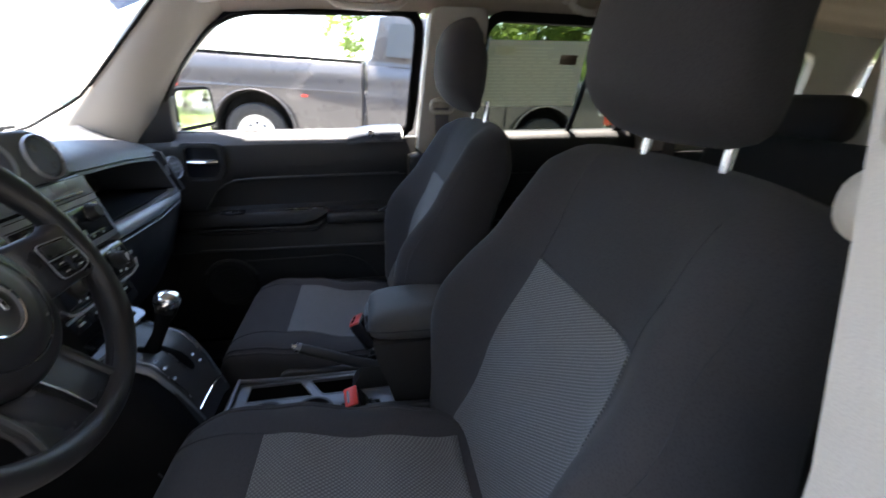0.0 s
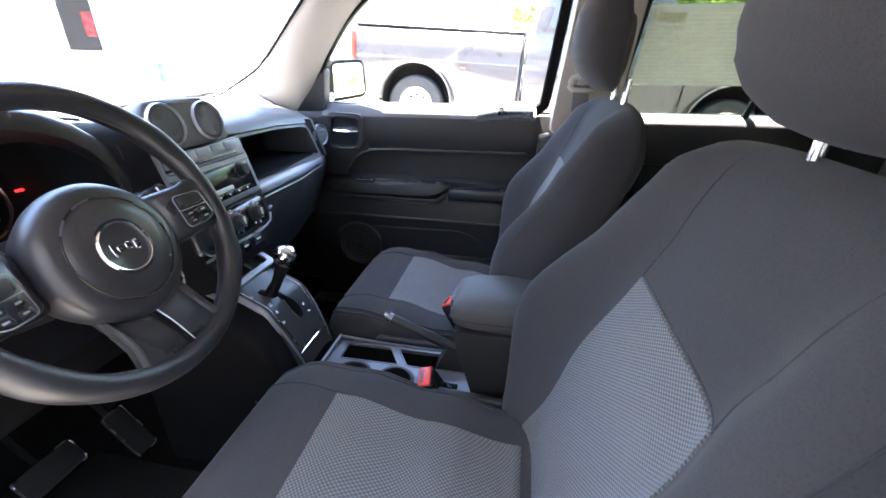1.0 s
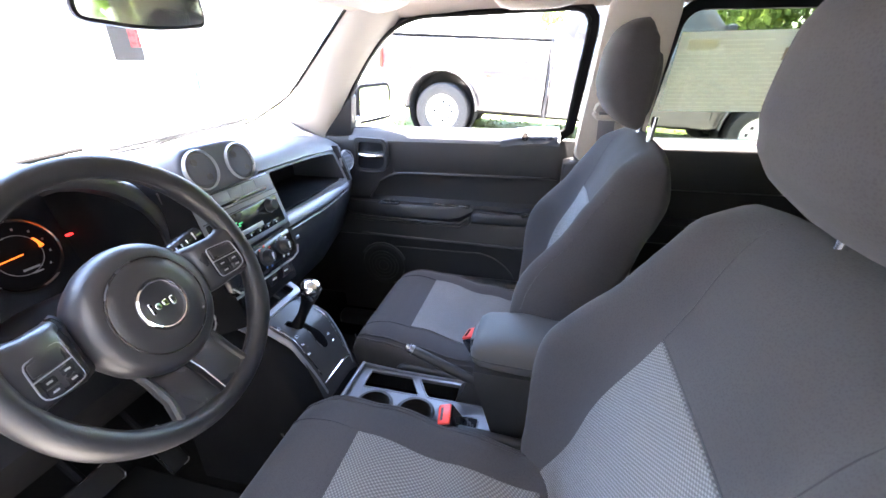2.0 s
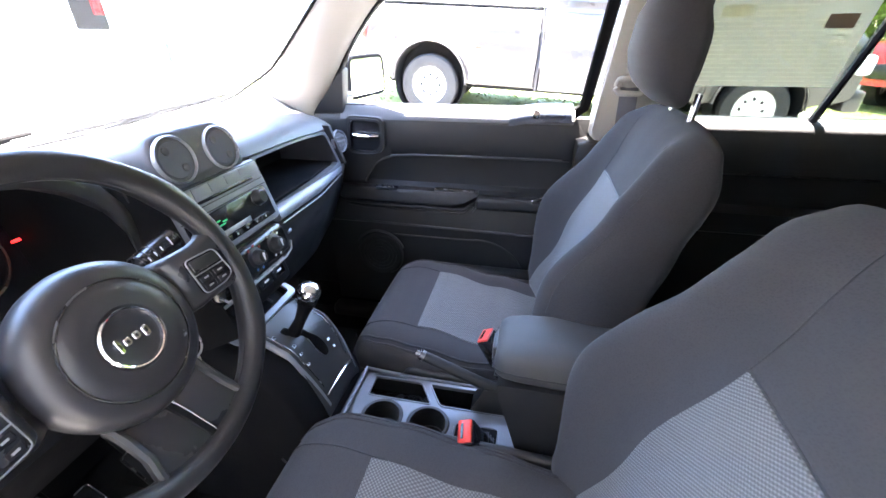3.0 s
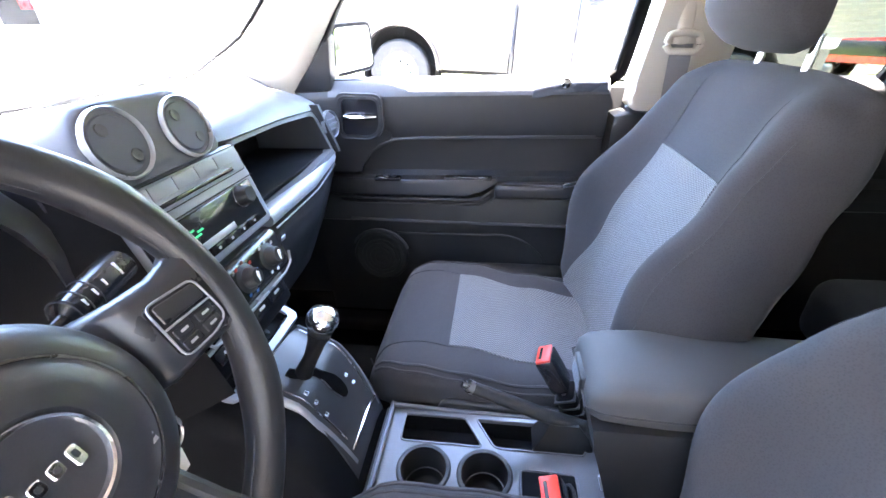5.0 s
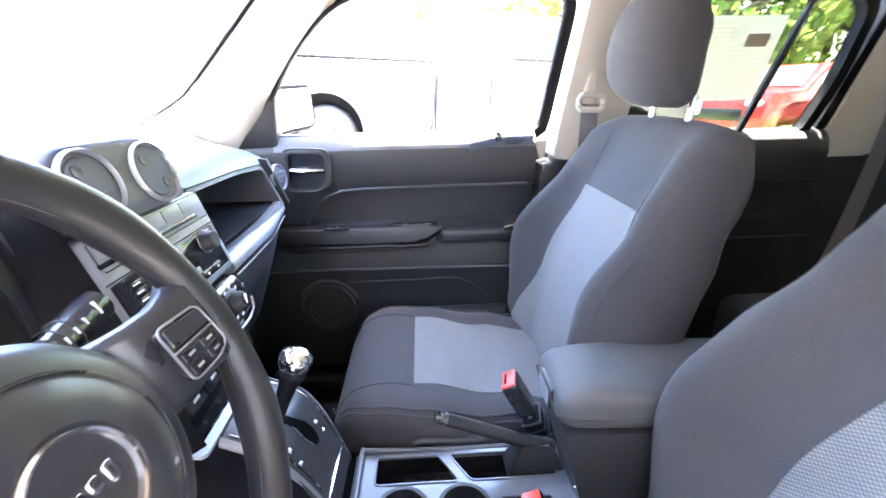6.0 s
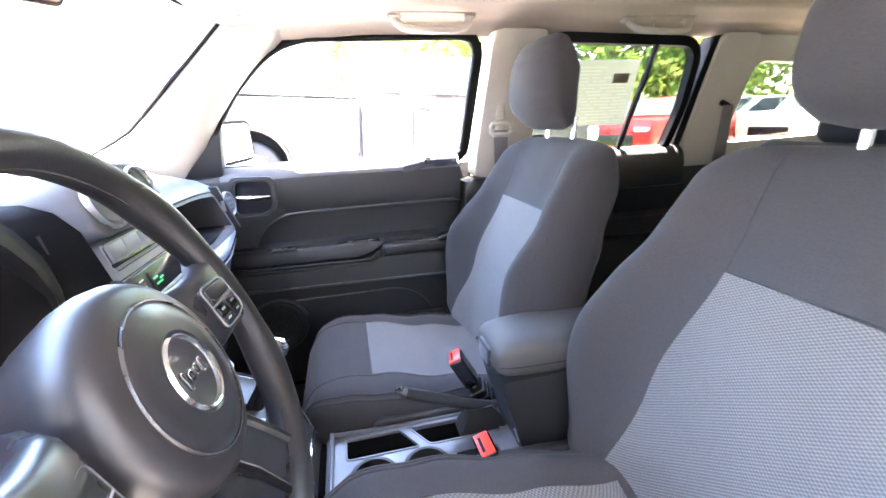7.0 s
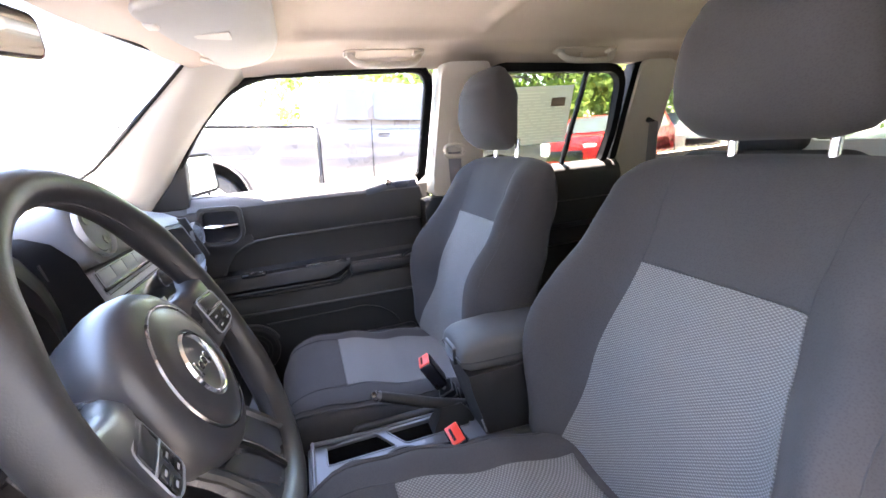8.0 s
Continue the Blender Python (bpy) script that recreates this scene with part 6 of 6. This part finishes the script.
def wing_mirror():
    th = thing("wing_mirror", "pale wing mirror outside the passenger window", "wing mirror", (-0.83, 0.86, 1.2))
    rot = Matrix.Rotation(radians(-29), 3, "Z") @ Matrix.Rotation(radians(0.8), 3, "Y")
    c = Vector((-0.795, 0.945, 1.258))
    o = rounded([(-0.088, -0.078), (-0.082, 0.066), (0.078, 0.072), (0.088, -0.064)], 0.028, 6)
    rows = []
    for g, d in ((-0.045, -0.11), (-0.020, -0.09), (0.0, -0.05), (0.004, -0.005), (0.0, 0.004), (-0.008, 0.004)):
        rows.append([c + rot @ Vector((d, a, b)) for a, b in grown(o, g)])
    part("housing", loft(rows), DULL, th, "", 50)
    part("mirror_glass", loft([[c + rot @ Vector((d, a, b)) for a, b in grown(o, -0.010)] for d in (0.003, 0.0056)]), MIRROR, th, "silvered mirror glass", 30)
    part("arm", tube([(-0.85, 0.77, 1.20), (-0.84, 0.85, 1.20)], 0.028, 12, flat=0.7), GLOSSBLK, th)


wing_mirror()


# ---- footwell ----
def pedals():
    for x, y, z, w, h, lab in ((-1.02, -0.290, 0.53, 0.115, 0.060, "wide black brake pedal with a steel rim"), (-1.00, -0.135, 0.48, 0.052, 0.13, "black accelerator pedal with a steel edge")):
        th = thing("pedal", lab, "pedal", (x - 0.1, y, 0.40), group="pedals")
        rot = Matrix.Rotation(radians(-35), 3, "Y")
        pd = part("pad", rbox((x, y, z), (0.016, w, h), 0.006, 3, rot), RUBBER, th)
        o = resample(rounded([(-w / 2, -h / 2), (w / 2, -h / 2), (w / 2, h / 2), (-w / 2, h / 2)], 0.01), 40)
        part("steel_rim", tube([Vector((x, y, z)) + rot @ Vector((0.008, a, b)) for a, b in o], 0.0016, 6, True), DARKCHROME, pd)
        part("arm", tube([(x - 0.012, y, z), (x - 0.10, y, z + 0.12), (x - 0.13, y, z + 0.28)], 0.010, 8), DULL, th)


pedals()
for y in (-0.35, 0.36):
    fm = part("floor_mat", rbox((-0.86, y, 0.368), (0.56, 0.44, 0.012), 0.005), RUBBER)
    tagged(fm, "black rubber floor mat in the footwell", "floor mat", group="floor mats")


# ---- outside ----
def ground_z(x, y):
    """The lot rises gently from the car towards the street side."""
    up = curve_at([(0.9, 0.0), (4.2, 0.32), (7.0, 0.40), (20, 0.5)], y)
    return up - 0.061 * max(-3, min(4, x)) * curve_at([(0.9, 0.0), (4.2, 1.0)], y)


def ground():
    bm = bmesh.new()
    xs = [-900, -120, -40, -20, -12, -8, -5, -3.5, -2.5, -1.5, -0.5, 0.5, 1.5, 2.5, 3.5, 5, 7, 10, 16, 30, 60, 150, 900]
    ys = [-900, -100, -30, -12, -6, -3, -1, 0.9, 1.4, 1.9, 2.4, 2.9, 3.4, 4, 5, 6, 7, 9, 12, 18, 30, 60, 150, 900]
    g = [[bm.verts.new((x, y, ground_z(x, y))) for y in ys] for x in xs]
    for i in range(len(xs) - 1):
        for j in range(len(ys) - 1):
            bm.faces.new((g[i][j], g[i + 1][j], g[i + 1][j + 1], g[i][j + 1]))
    tagged(part("ground", bm, ASPHALT, smooth=80), "sun-bleached grey asphalt parking lot", "ground", kind="structure")


ground()


def lawn(x0, x1, y0, y1):
    rnd = random.Random(7)
    bm = bmesh.new()
    for i in range(9000):
        x, y = rnd.uniform(x0, x1), rnd.uniform(y0, y1)
        z, h, a = ground_z(x, y), rnd.uniform(0.02, 0.055), rnd.uniform(0, 6.28)
        w = 0.02
        p = [bm.verts.new(q) for q in ((x - w * math.cos(a), y - w * math.sin(a), z), (x + w * math.cos(a), y + w * math.sin(a), z), (x + rnd.uniform(-0.04, 0.04), y + rnd.uniform(-0.04, 0.04), z + h))]
        bm.faces.new(p)
    for i in range(24):
        a, b = lerp(x0, x1, i / 24), lerp(x0, x1, (i + 1) / 24)
        for j in range(4):
            c, d = lerp(y0, y1, j / 4), lerp(y0, y1, (j + 1) / 4)
            bm.faces.new([bm.verts.new((p, q, ground_z(p, q) + 0.015)) for p, q in ((a, c), (b, c), (b, d), (a, d))])
    tagged(part("grass", bm, GRASS, smooth=0), "green lawn strip beside the parked pickup", "grass", kind="stuff")


lawn(-6, 9, 5.25, 9.5)
lawn(10.5, 24, -2.0, 5.0)


def road_wheel(parent, x, y, z, r, s, white=True):
    """A tyre with a pale steel rim, facing s along y."""
    m = Matrix.Translation((x, y, z)) @ Matrix.Rotation(radians(-90 * s), 4, "X")
    ty = part("tyre", lathe([(r * 0.60, 0.005), (r * 0.66, 0.022), (r * 0.80, 0.030), (r * 0.95, 0.018), (r, -0.01), (r, -0.20), (r * 0.93, -0.23), (r * 0.60, -0.21)], m, 40), TYRE, parent, "black tyre", 40)
    rim = part("rim", lathe([(0.0, -0.045), (r * 0.16, -0.040), (r * 0.18, -0.055), (r * 0.48, -0.065), (r * 0.57, -0.005), (r * 0.61, 0.008), (r * 0.63, -0.005)], m, 40), WHITEPAINT if white else SILVER, ty, "pale steel rim", 40)
    for i in range(8):
        a = 2 * math.pi * i / 8
        q = m @ Vector((r * 0.33 * math.cos(a), r * 0.33 * math.sin(a), -0.058))
        part("rim_hole", rbox(q, (0.035, 0.006, 0.035), 0.002, 1), GLOSSBLK, rim)
    return ty


def arch(cx, cz, r, n=10):
    return [(cx + r * math.cos(a), cz + r * math.sin(a)) for a in (lerp(math.pi, 0, i / n) for i in range(n + 1))]


def pickup(base, yaw, pitch, paint, label, name="pickup_truck"):
    """A pickup with its bed to -x and bonnet to +x, near side at -y; built at its own origin, then placed."""
    th = thing(name, label, "pickup truck", (0, 0, 0))
    R, W = 0.372, 1.95
    wb = 3.88
    bx, fx = 0.0, wb
    bed = [(-0.85, 0.55)] + [(-0.88, 0.95), (-0.87, 1.26), (-0.83, 1.30), (1.34, 1.30), (1.34, 0.42), (0.60, 0.42)] + arch(bx, 0.42, 0.47)[::-1] + [(-0.60, 0.45)]

    def barrel(bm):
        """Gives the flank its rounded shoulder, crease and tucked-in sill."""
        for z in (0.50, 0.60, 0.70, 0.80, 0.88, 0.93, 0.97, 1.05, 1.12, 1.18, 1.23, 1.27):
            bmesh.ops.bisect_plane(bm, geom=bm.verts[:] + bm.edges[:] + bm.faces[:], plane_co=(0, 0, z), plane_no=(0, 0, 1))
        for v in bm.verts:
            if v.co.z < 1.45:
                k = curve_at([(0.40, 0.055), (0.55, 0.030), (0.80, 0.004), (0.92, 0.0), (0.95, 0.018), (1.05, 0.012), (1.15, 0.020), (1.23, 0.045), (1.30, 0.085)], v.co.z)
                v.co.y += k if v.co.y < W / 2 else -k
        return bm
    part("bed", barrel(prism(bed, 0.0, W, "y", 0.03, None, 2)), paint, th, "painted pickup bed", 35)
    part("bed_rail", prism([(-0.83, 1.295), (-0.83, 1.318), (1.34, 1.318), (1.34, 1.295)], 0.075, 0.16, "y", 0.01), RUBBER, th)
    cab = [(1.38, 0.40), (1.38, 1.30), (1.44, 1.36), (1.54, 1.82), (1.72, 1.86), (2.85, 1.84), (3.35, 1.36), (4.60, 1.24), (4.78, 1.10), (4.80, 0.55), (4.46, 0.46)] + arch(fx, 0.42, 0.47)[::-1] + [(3.30, 0.40)]
    part("cab", barrel(prism(cab, 0.0, W, "y", 0.04, None, 2)), paint, th, "painted cab and bonnet", 35)
    for o in ([(1.62, 1.38), (1.68, 1.76), (2.02, 1.76), (2.02, 1.38)], [(2.10, 1.38), (2.10, 1.76), (2.76, 1.75), (3.14, 1.38)]):
        w = part("side_window", prism(rounded(o, 0.05, 4), -0.012, 0.01, "y"), CARGLASS, th, "dark side window")
    for x in (2.06, 3.28):
        part("door_gap", rbox((x, -0.004, 0.95), (0.012, 0.012, 0.86), 0.003), RUBBER, th)
    part("cab_gap", rbox((1.36, 0.02, 0.86), (0.034, 0.03, 0.92), 0.004), GLOSSBLK, th)
    part("door_handle", rbox((2.22, -0.02, 1.20), (0.16, 0.03, 0.03), 0.01), GLOSSBLK, th)
    part("body_line", prism([(-0.83, 0.92), (-0.83, 0.94), (1.30, 0.94), (1.30, 0.92)], -0.008, 0.01, "y", 0.004), paint, th)
    part("tail_light", rbox((-0.86, 0.04, 1.06), (0.05, 0.14, 0.34), 0.02), RED, th, "red tail light")
    part("rear_bumper", rbox((-0.95, W / 2, 0.55), (0.18, W - 0.1, 0.18), 0.03), CHROME, th)
    part("front_bumper", rbox((4.82, W / 2, 0.55), (0.18, W - 0.06, 0.24), 0.04), paint, th)
    part("headlight", rbox((4.74, 0.08, 0.92), (0.16, 0.24, 0.20), 0.04), PRINT, th)
    part("side_marker", rbox((0.62, -0.010, 0.86), (0.07, 0.02, 0.03), 0.006), RED, th)
    part("underbody", rbox((1.95, W / 2, 0.46), (5.2, 1.3, 0.22), 0.04), RUBBER, th)
    for x in (bx, fx):
        part("arch_liner", lathe([(0.46, 0.02), (0.46, -0.30), (0.0, -0.30)], Matrix.Translation((x, 0.035, 0.42)) @ Matrix.Rotation(radians(90), 4, "X"), 32), RUBBER, th)
        road_wheel(th, x, 0.06, R, R, -1)
        road_wheel(th, x, W - 0.06, R, R, 1)
    for x in (bx, fx):
        part("arch_lip", tube([(a, -0.008, b) for a, b in arch(x, 0.42, 0.485, 20)], 0.022, 8, flat=0.6), paint, th)
    part("wing_mirror", rbox((3.16, -0.16, 1.40), (0.10, 0.20, 0.22), 0.03), GLOSSBLK, th)
    th.matrix_basis = pose(*base, 0, pitch, yaw)
    return th


# its bed end stands ahead of the car's nose side, near flank parallel to the car
pickup((-1.607, 5.0, 0.416), 0.0, 3.5, TRUCKPAINT, "pewter grey pickup truck parked alongside on the lot")


def family_car(base, yaw, paint, label, tall=0.0):
    th = thing("parked_car", label, "car", (0, 0, 0), group="parked cars")
    R, W = 0.34, 1.80
    o = [(-2.15, 0.40), (-2.22, 0.75), (-2.15, 1.02 + tall * 0.3), (-1.05, 1.05 + tall * 0.3), (-0.45, 1.48 + tall), (1.35 + tall * 0.8, 1.50 + tall), (2.02, 1.08 + tall * 0.4), (2.16, 0.95), (2.18, 0.42), (1.82, 0.36)] + arch(1.36, 0.36, 0.40)[::-1] + arch(-1.34, 0.36, 0.40)[::-1] + [(-1.80, 0.36)]
    part("body", prism(o, 0.0, W, "y", 0.07, None, 3), paint, th, "painted body", 40)
    for y in (-0.006, W - 0.004):
        for w in ([(-0.88, 1.08 + tall * 0.3), (-0.40, 1.40 + tall), (0.22, 1.42 + tall), (0.22, 1.06 + tall * 0.3)], [(0.30, 1.06 + tall * 0.3), (0.30, 1.42 + tall), (1.20, 1.42 + tall), (1.70, 1.10 + tall * 0.3)]):
            part("side_window", prism(rounded(w, 0.04, 4), y, y + 0.010, "y"), CARGLASS, th, "dark side window")
    ws = loft([[(-0.99, y, 1.09 + tall * 0.3), (-0.50, y, 1.45 + tall), (-0.52, y, 1.46 + tall), (-1.01, y, 1.10 + tall * 0.3)] for y in (0.14, W - 0.14)])
    part("windscreen", ws, CARGLASS, th)
    part("headlight", rbox((-2.16, 0.24, 0.80), (0.10, 0.34, 0.14), 0.04), PRINT, th)
    part("headlight", rbox((-2.16, W - 0.24, 0.80), (0.10, 0.34, 0.14), 0.04), PRINT, th)
    if tall:
        for y in (0.26, W - 0.26):
            part("roof_rack", tube([(-0.20, y, 1.48 + tall), (-0.10, y, 1.55 + tall), (1.10, y, 1.56 + tall), (1.20, y, 1.49 + tall)], 0.022, 8), DULL, th, "black roof rack rail")
    part("grille", rbox((-2.20, W / 2, 0.62), (0.06, 1.0, 0.22), 0.02), GLOSSBLK, th)
    part("tail_light", rbox((2.12, 0.12, 0.95), (0.10, 0.18, 0.22), 0.03), RED, th)
    for x in (-1.34, 1.36):
        part("arch_liner", lathe([(0.39, 0.02), (0.39, -0.25), (0.0, -0.25)], Matrix.Translation((x, 0.03, 0.36)) @ Matrix.Rotation(radians(90), 4, "X"), 28), RUBBER, th)
        road_wheel(th, x, 0.05, R, R, -1, False)
        road_wheel(th, x, W - 0.05, R, R, 1, False)
    th.matrix_basis = pose(*base, 0, 0, yaw)
    return th


family_car((7.6, 7.6, ground_z(7.6, 7.6)), 24, REDPAINT, "red car parked beyond the pickup's bonnet")
family_car((11.6, 6.6, ground_z(11.6, 6.6)), 0, WHITEPAINT, "white tall car with a roof rack further along the lot", 0.15)
family_car((11.6, 9.3, ground_z(11.6, 9.3)), 0, WHITEPAINT, "white car parked under the trees")


def tree(x, y, h, seed, spread=1.0):
    th = thing("tree", "leafy green tree with a broad ragged crown", "tree", (x, y, ground_z(x, y)), group="trees")
    rnd = random.Random(seed)
    z0 = ground_z(x, y)
    trunk = tube([(x, y, z0 - 0.1), (x + 0.1, y, z0 + h * 0.25), (x - 0.05, y + 0.1, z0 + h * 0.5), (x, y, z0 + h * 0.8)], lambda t: 0.22 * (1 - 0.75 * t), 10)
    limbs = []
    for i in range(9):
        a, b = rnd.uniform(0, 6.28), z0 + h * rnd.uniform(0.25, 0.7)
        tip = Vector((x + math.cos(a) * h * 0.28 * spread, y + math.sin(a) * h * 0.28 * spread, b + h * rnd.uniform(0.08, 0.22)))
        tube([(x, y, b), Vector((x, y, b)).lerp(tip, 0.5) + Vector((0, 0, 0.2)), tip], lambda t: 0.09 * (1 - 0.8 * t), 7, False, trunk)
        limbs.append(tip)
    part("trunk", trunk, BARK, th)
    verts, faces = [], []
    centres = limbs + [Vector((x + rnd.gauss(0, 0.2) * h * spread, y + rnd.gauss(0, 0.2) * h * spread, z0 + h * rnd.uniform(0.10, 1.0))) for _ in range(32)]
    for c in centres:
        rr = h * rnd.uniform(0.07, 0.13)
        for _ in range(150):
            d = Vector((rnd.gauss(0, 1), rnd.gauss(0, 1), rnd.gauss(0, 0.8)))
            p = c + d.normalized() * rr * rnd.random() ** 0.4
            u = Vector((rnd.gauss(0, 1), rnd.gauss(0, 1), rnd.gauss(0, 1))).normalized()
            v = u.cross(Vector((rnd.gauss(0, 1), rnd.gauss(0, 1), rnd.gauss(0, 1)))).normalized()
            k = rnd.uniform(0.10, 0.20)
            n = len(verts)
            verts += [p - u * k, p + v * k * 0.5, p + u * k, p - v * k * 0.5]
            faces.append((n, n + 1, n + 2, n + 3))
    me = bpy.data.meshes.new("crown")
    me.from_pydata([tuple(v) for v in verts], [], faces)
    me.materials.append(LEAF)
    ob = new("crown", me)
    ob.parent, ob.matrix_parent_inverse = th, Matrix.Translation(-Vector(th["base"]))


for i, (x, y, h, sp) in enumerate(((8.5, 12.5, 7.0, 1.2), (12.5, 12.0, 8.5, 1.2), (5.2, 15.5, 6.5, 1.1), (17.0, 10.0, 9.0, 1.2), (16.5, 4.5, 8.0, 1.2), (21.0, 0.0, 9.0, 1.2), (11.0, 17.0, 9.0, 1.3), (24, 7, 10, 1.3), (14.0, 15.0, 9.0, 1.4), (7.0, 18.0, 9.0, 1.4), (19.5, 13.0, 10.0, 1.4), (3.0, 20.0, 8.0, 1.3), (9.5, -5.5, 6.0, 1.2), (13.0, -3.5, 7.0, 1.3))):
    tree(x, y, h, 20 + i, sp)


def garage():
    """A pale workshop ahead of the car with a dark window opening."""
    th = thing("workshop_building", "pale stucco workshop with a dark window opening", "building", (-12, 7, 0.3))
    outer = resample([(-4.0, -0.5), (-4.0, 5.2), (34.0, 5.2), (34.0, -0.5)], 80)
    inner = resample([(10.10, 1.58), (10.10, 3.3), (11.40, 3.3), (11.40, 1.58)], 80)
    yaw = Matrix.Identity(4)

    def put(a, b, c):
        return Matrix.Translation((-13.0, 0, 0)) @ yaw @ Vector((c, a, b))
    part("wall", sheet_with_hole(outer, inner, 0.0, -0.3, put), STUCCO, th, "", 0)
    part("roof", loft([[put(-4.4, 5.2, 0.5), put(34.4, 5.2, 0.5), put(34.4, 5.2, -7), put(-4.4, 5.2, -7)], [put(-4.4, 5.45, 0.5), put(34.4, 5.45, 0.5), put(34.4, 5.45, -7), put(-4.4, 5.45, -7)]]), STUCCO, th, "", 0)
    # the room's darkness is painted: back wall near-black, other walls stucco
    part("back_wall", loft([[put(-4, -0.5, -6.8), put(34, -0.5, -6.8), put(34, -0.5, -7.0), put(-4, -0.5, -7.0)], [put(-4, 5.2, -6.8), put(34, 5.2, -6.8), put(34, 5.2, -7.0), put(-4, 5.2, -7.0)]]), ROOMSHADE, th, "", 0)
    for a in (-4.0, 33.8):
        part("side_wall", loft([[put(a, -0.5, -0.3), put(a + 0.2, -0.5, -0.3), put(a + 0.2, -0.5, -6.8), put(a, -0.5, -6.8)], [put(a, 5.2, -0.3), put(a + 0.2, 5.2, -0.3), put(a + 0.2, 5.2, -6.8), put(a, 5.2, -6.8)]]), STUCCO, th, "", 0)
    for i, a in enumerate((11.75, 12.4)):
        p = put(a, 0.0, 0.8)
        d = thing("plastic_drum", "blue plastic drum standing by the workshop wall", "drum", (p.x, p.y, ground_z(p.x, p.y)), group="drums")
        z = ground_z(p.x, p.y)
        part("barrel", lathe([(0.0, 0.0), (0.28, 0.0), (0.30, 0.05), (0.30, 0.3), (0.31, 0.32), (0.30, 0.34), (0.30, 0.6), (0.31, 0.62), (0.30, 0.64), (0.28, 0.92), (0.0, 0.93)], Matrix.Translation((p.x, p.y, z)), 28), BLUEDRUM, d)
        part("drum_lid", lathe([(0.0, 0.95), (0.25, 0.95), (0.27, 0.93), (0.27, 0.90)], Matrix.Translation((p.x, p.y, z)), 28), BLUEDRUM, d)
    part("side_door", loft([[put(20.4, -0.2, c), put(25.2, -0.2, c), put(25.2, 4.4, c), put(20.4, 4.4, c)] for c in (0.003, 0.06)]), MINT, th, "wide pale mint roller door", 0)
    part("red_panel", rbox(put(11.75, 2.35, -0.9), (0.1, 0.35, 0.7), 0.02), REDPAINT, th, "red panel behind the opening")


garage()

# the car's own bonnet and wipers beyond the windscreen
bon = []
for x, z in ((-1.24, 1.10), (-1.5, 1.11), (-1.9, 1.08), (-2.15, 1.02), (-2.22, 0.92)):
    bon.append([(x, y, z - 0.03 * (y / 0.7) ** 2) for y in [lerp(-0.72, 0.72, i / 12) for i in range(13)]] + [(x, 0.72, z - 0.25), (x, -0.72, z - 0.25)])
tagged(part("bonnet", loft(bon), CARPAINT), "blue painted bonnet beyond the windscreen", "bonnet", kind="structure")
for y0 in (-0.5, 0.10):
    wp_ = thing("windscreen_wiper", "black wiper resting low on the windscreen", "wiper", (-1.2, y0, 1.17), group="wipers")
    part("arm", tube([(-1.23, y0, 1.175), (-1.20, y0 + 0.30, 1.205), (-1.19, y0 + 0.52, 1.215)], 0.006, 6), RUBBER, wp_)
    part("blade", tube([(-1.215, y0 + 0.05, 1.20), (-1.185, y0 + 0.56, 1.22)], 0.005, 6), RUBBER, wp_)

# the driver's door stands wide open; beyond it an added, unseen wall cuts the sky light
dd = thing("door_4", "wide open driver's car door with black inner panel", "car door", (-0.88, -0.78, 0.45), kind="structure")
dr = Matrix.Translation((-0.88, -0.79, 0)) @ Matrix.Rotation(radians(-68), 4, "Z")


def on_door(bm):
    bmesh.ops.transform(bm, matrix=dr, verts=bm.verts[:])
    return bm


part("door_shell", on_door(rbox((0.42, -0.06, 0.79), (0.84, 0.04, 0.76), 0.015)), CARPAINT, dd, "blue painted outer door skin")
part("panel", on_door(rbox((0.42, -0.005, 0.79), (0.82, 0.07, 0.74), 0.02)), BLACK, dd)
part("armrest", on_door(rbox((0.42, 0.05, 0.90), (0.46, 0.06, 0.06), 0.015)), VINYL, dd)
ofr = rounded([(0.02, 1.16), (0.14, 1.36), (0.34, 1.53), (0.86, 1.53), (0.82, 1.16)], [0.02, 0.2, 0.1, 0.05, 0.02], 6)
ofr = resample(ofr, 80)
part("window_frame", on_door(sheet_with_hole(ofr, grown(ofr, -0.035), -0.05, -0.01, lambda a, b, c: (a, c, b))), GLOSSBLK, dd)
# light helper: its height blocks sky, its sand colour bounces warm light into the cabin
wl = part("sky_block_wall", prism([(-14.0, -0.1), (-14.0, 4.6), (14.0, 4.6), (14.0, -0.1)], -2.75, -2.45, "y", 0.02), mat("sand_bounce_wall", (0.37, 0.345, 0.315), 0.9, vary=0.12, scale=3, bump=0.6, grain=60))
tagged(wl, "added unseen sand-coloured wall that blocks sky and bounces warm light", "wall", kind="structure")
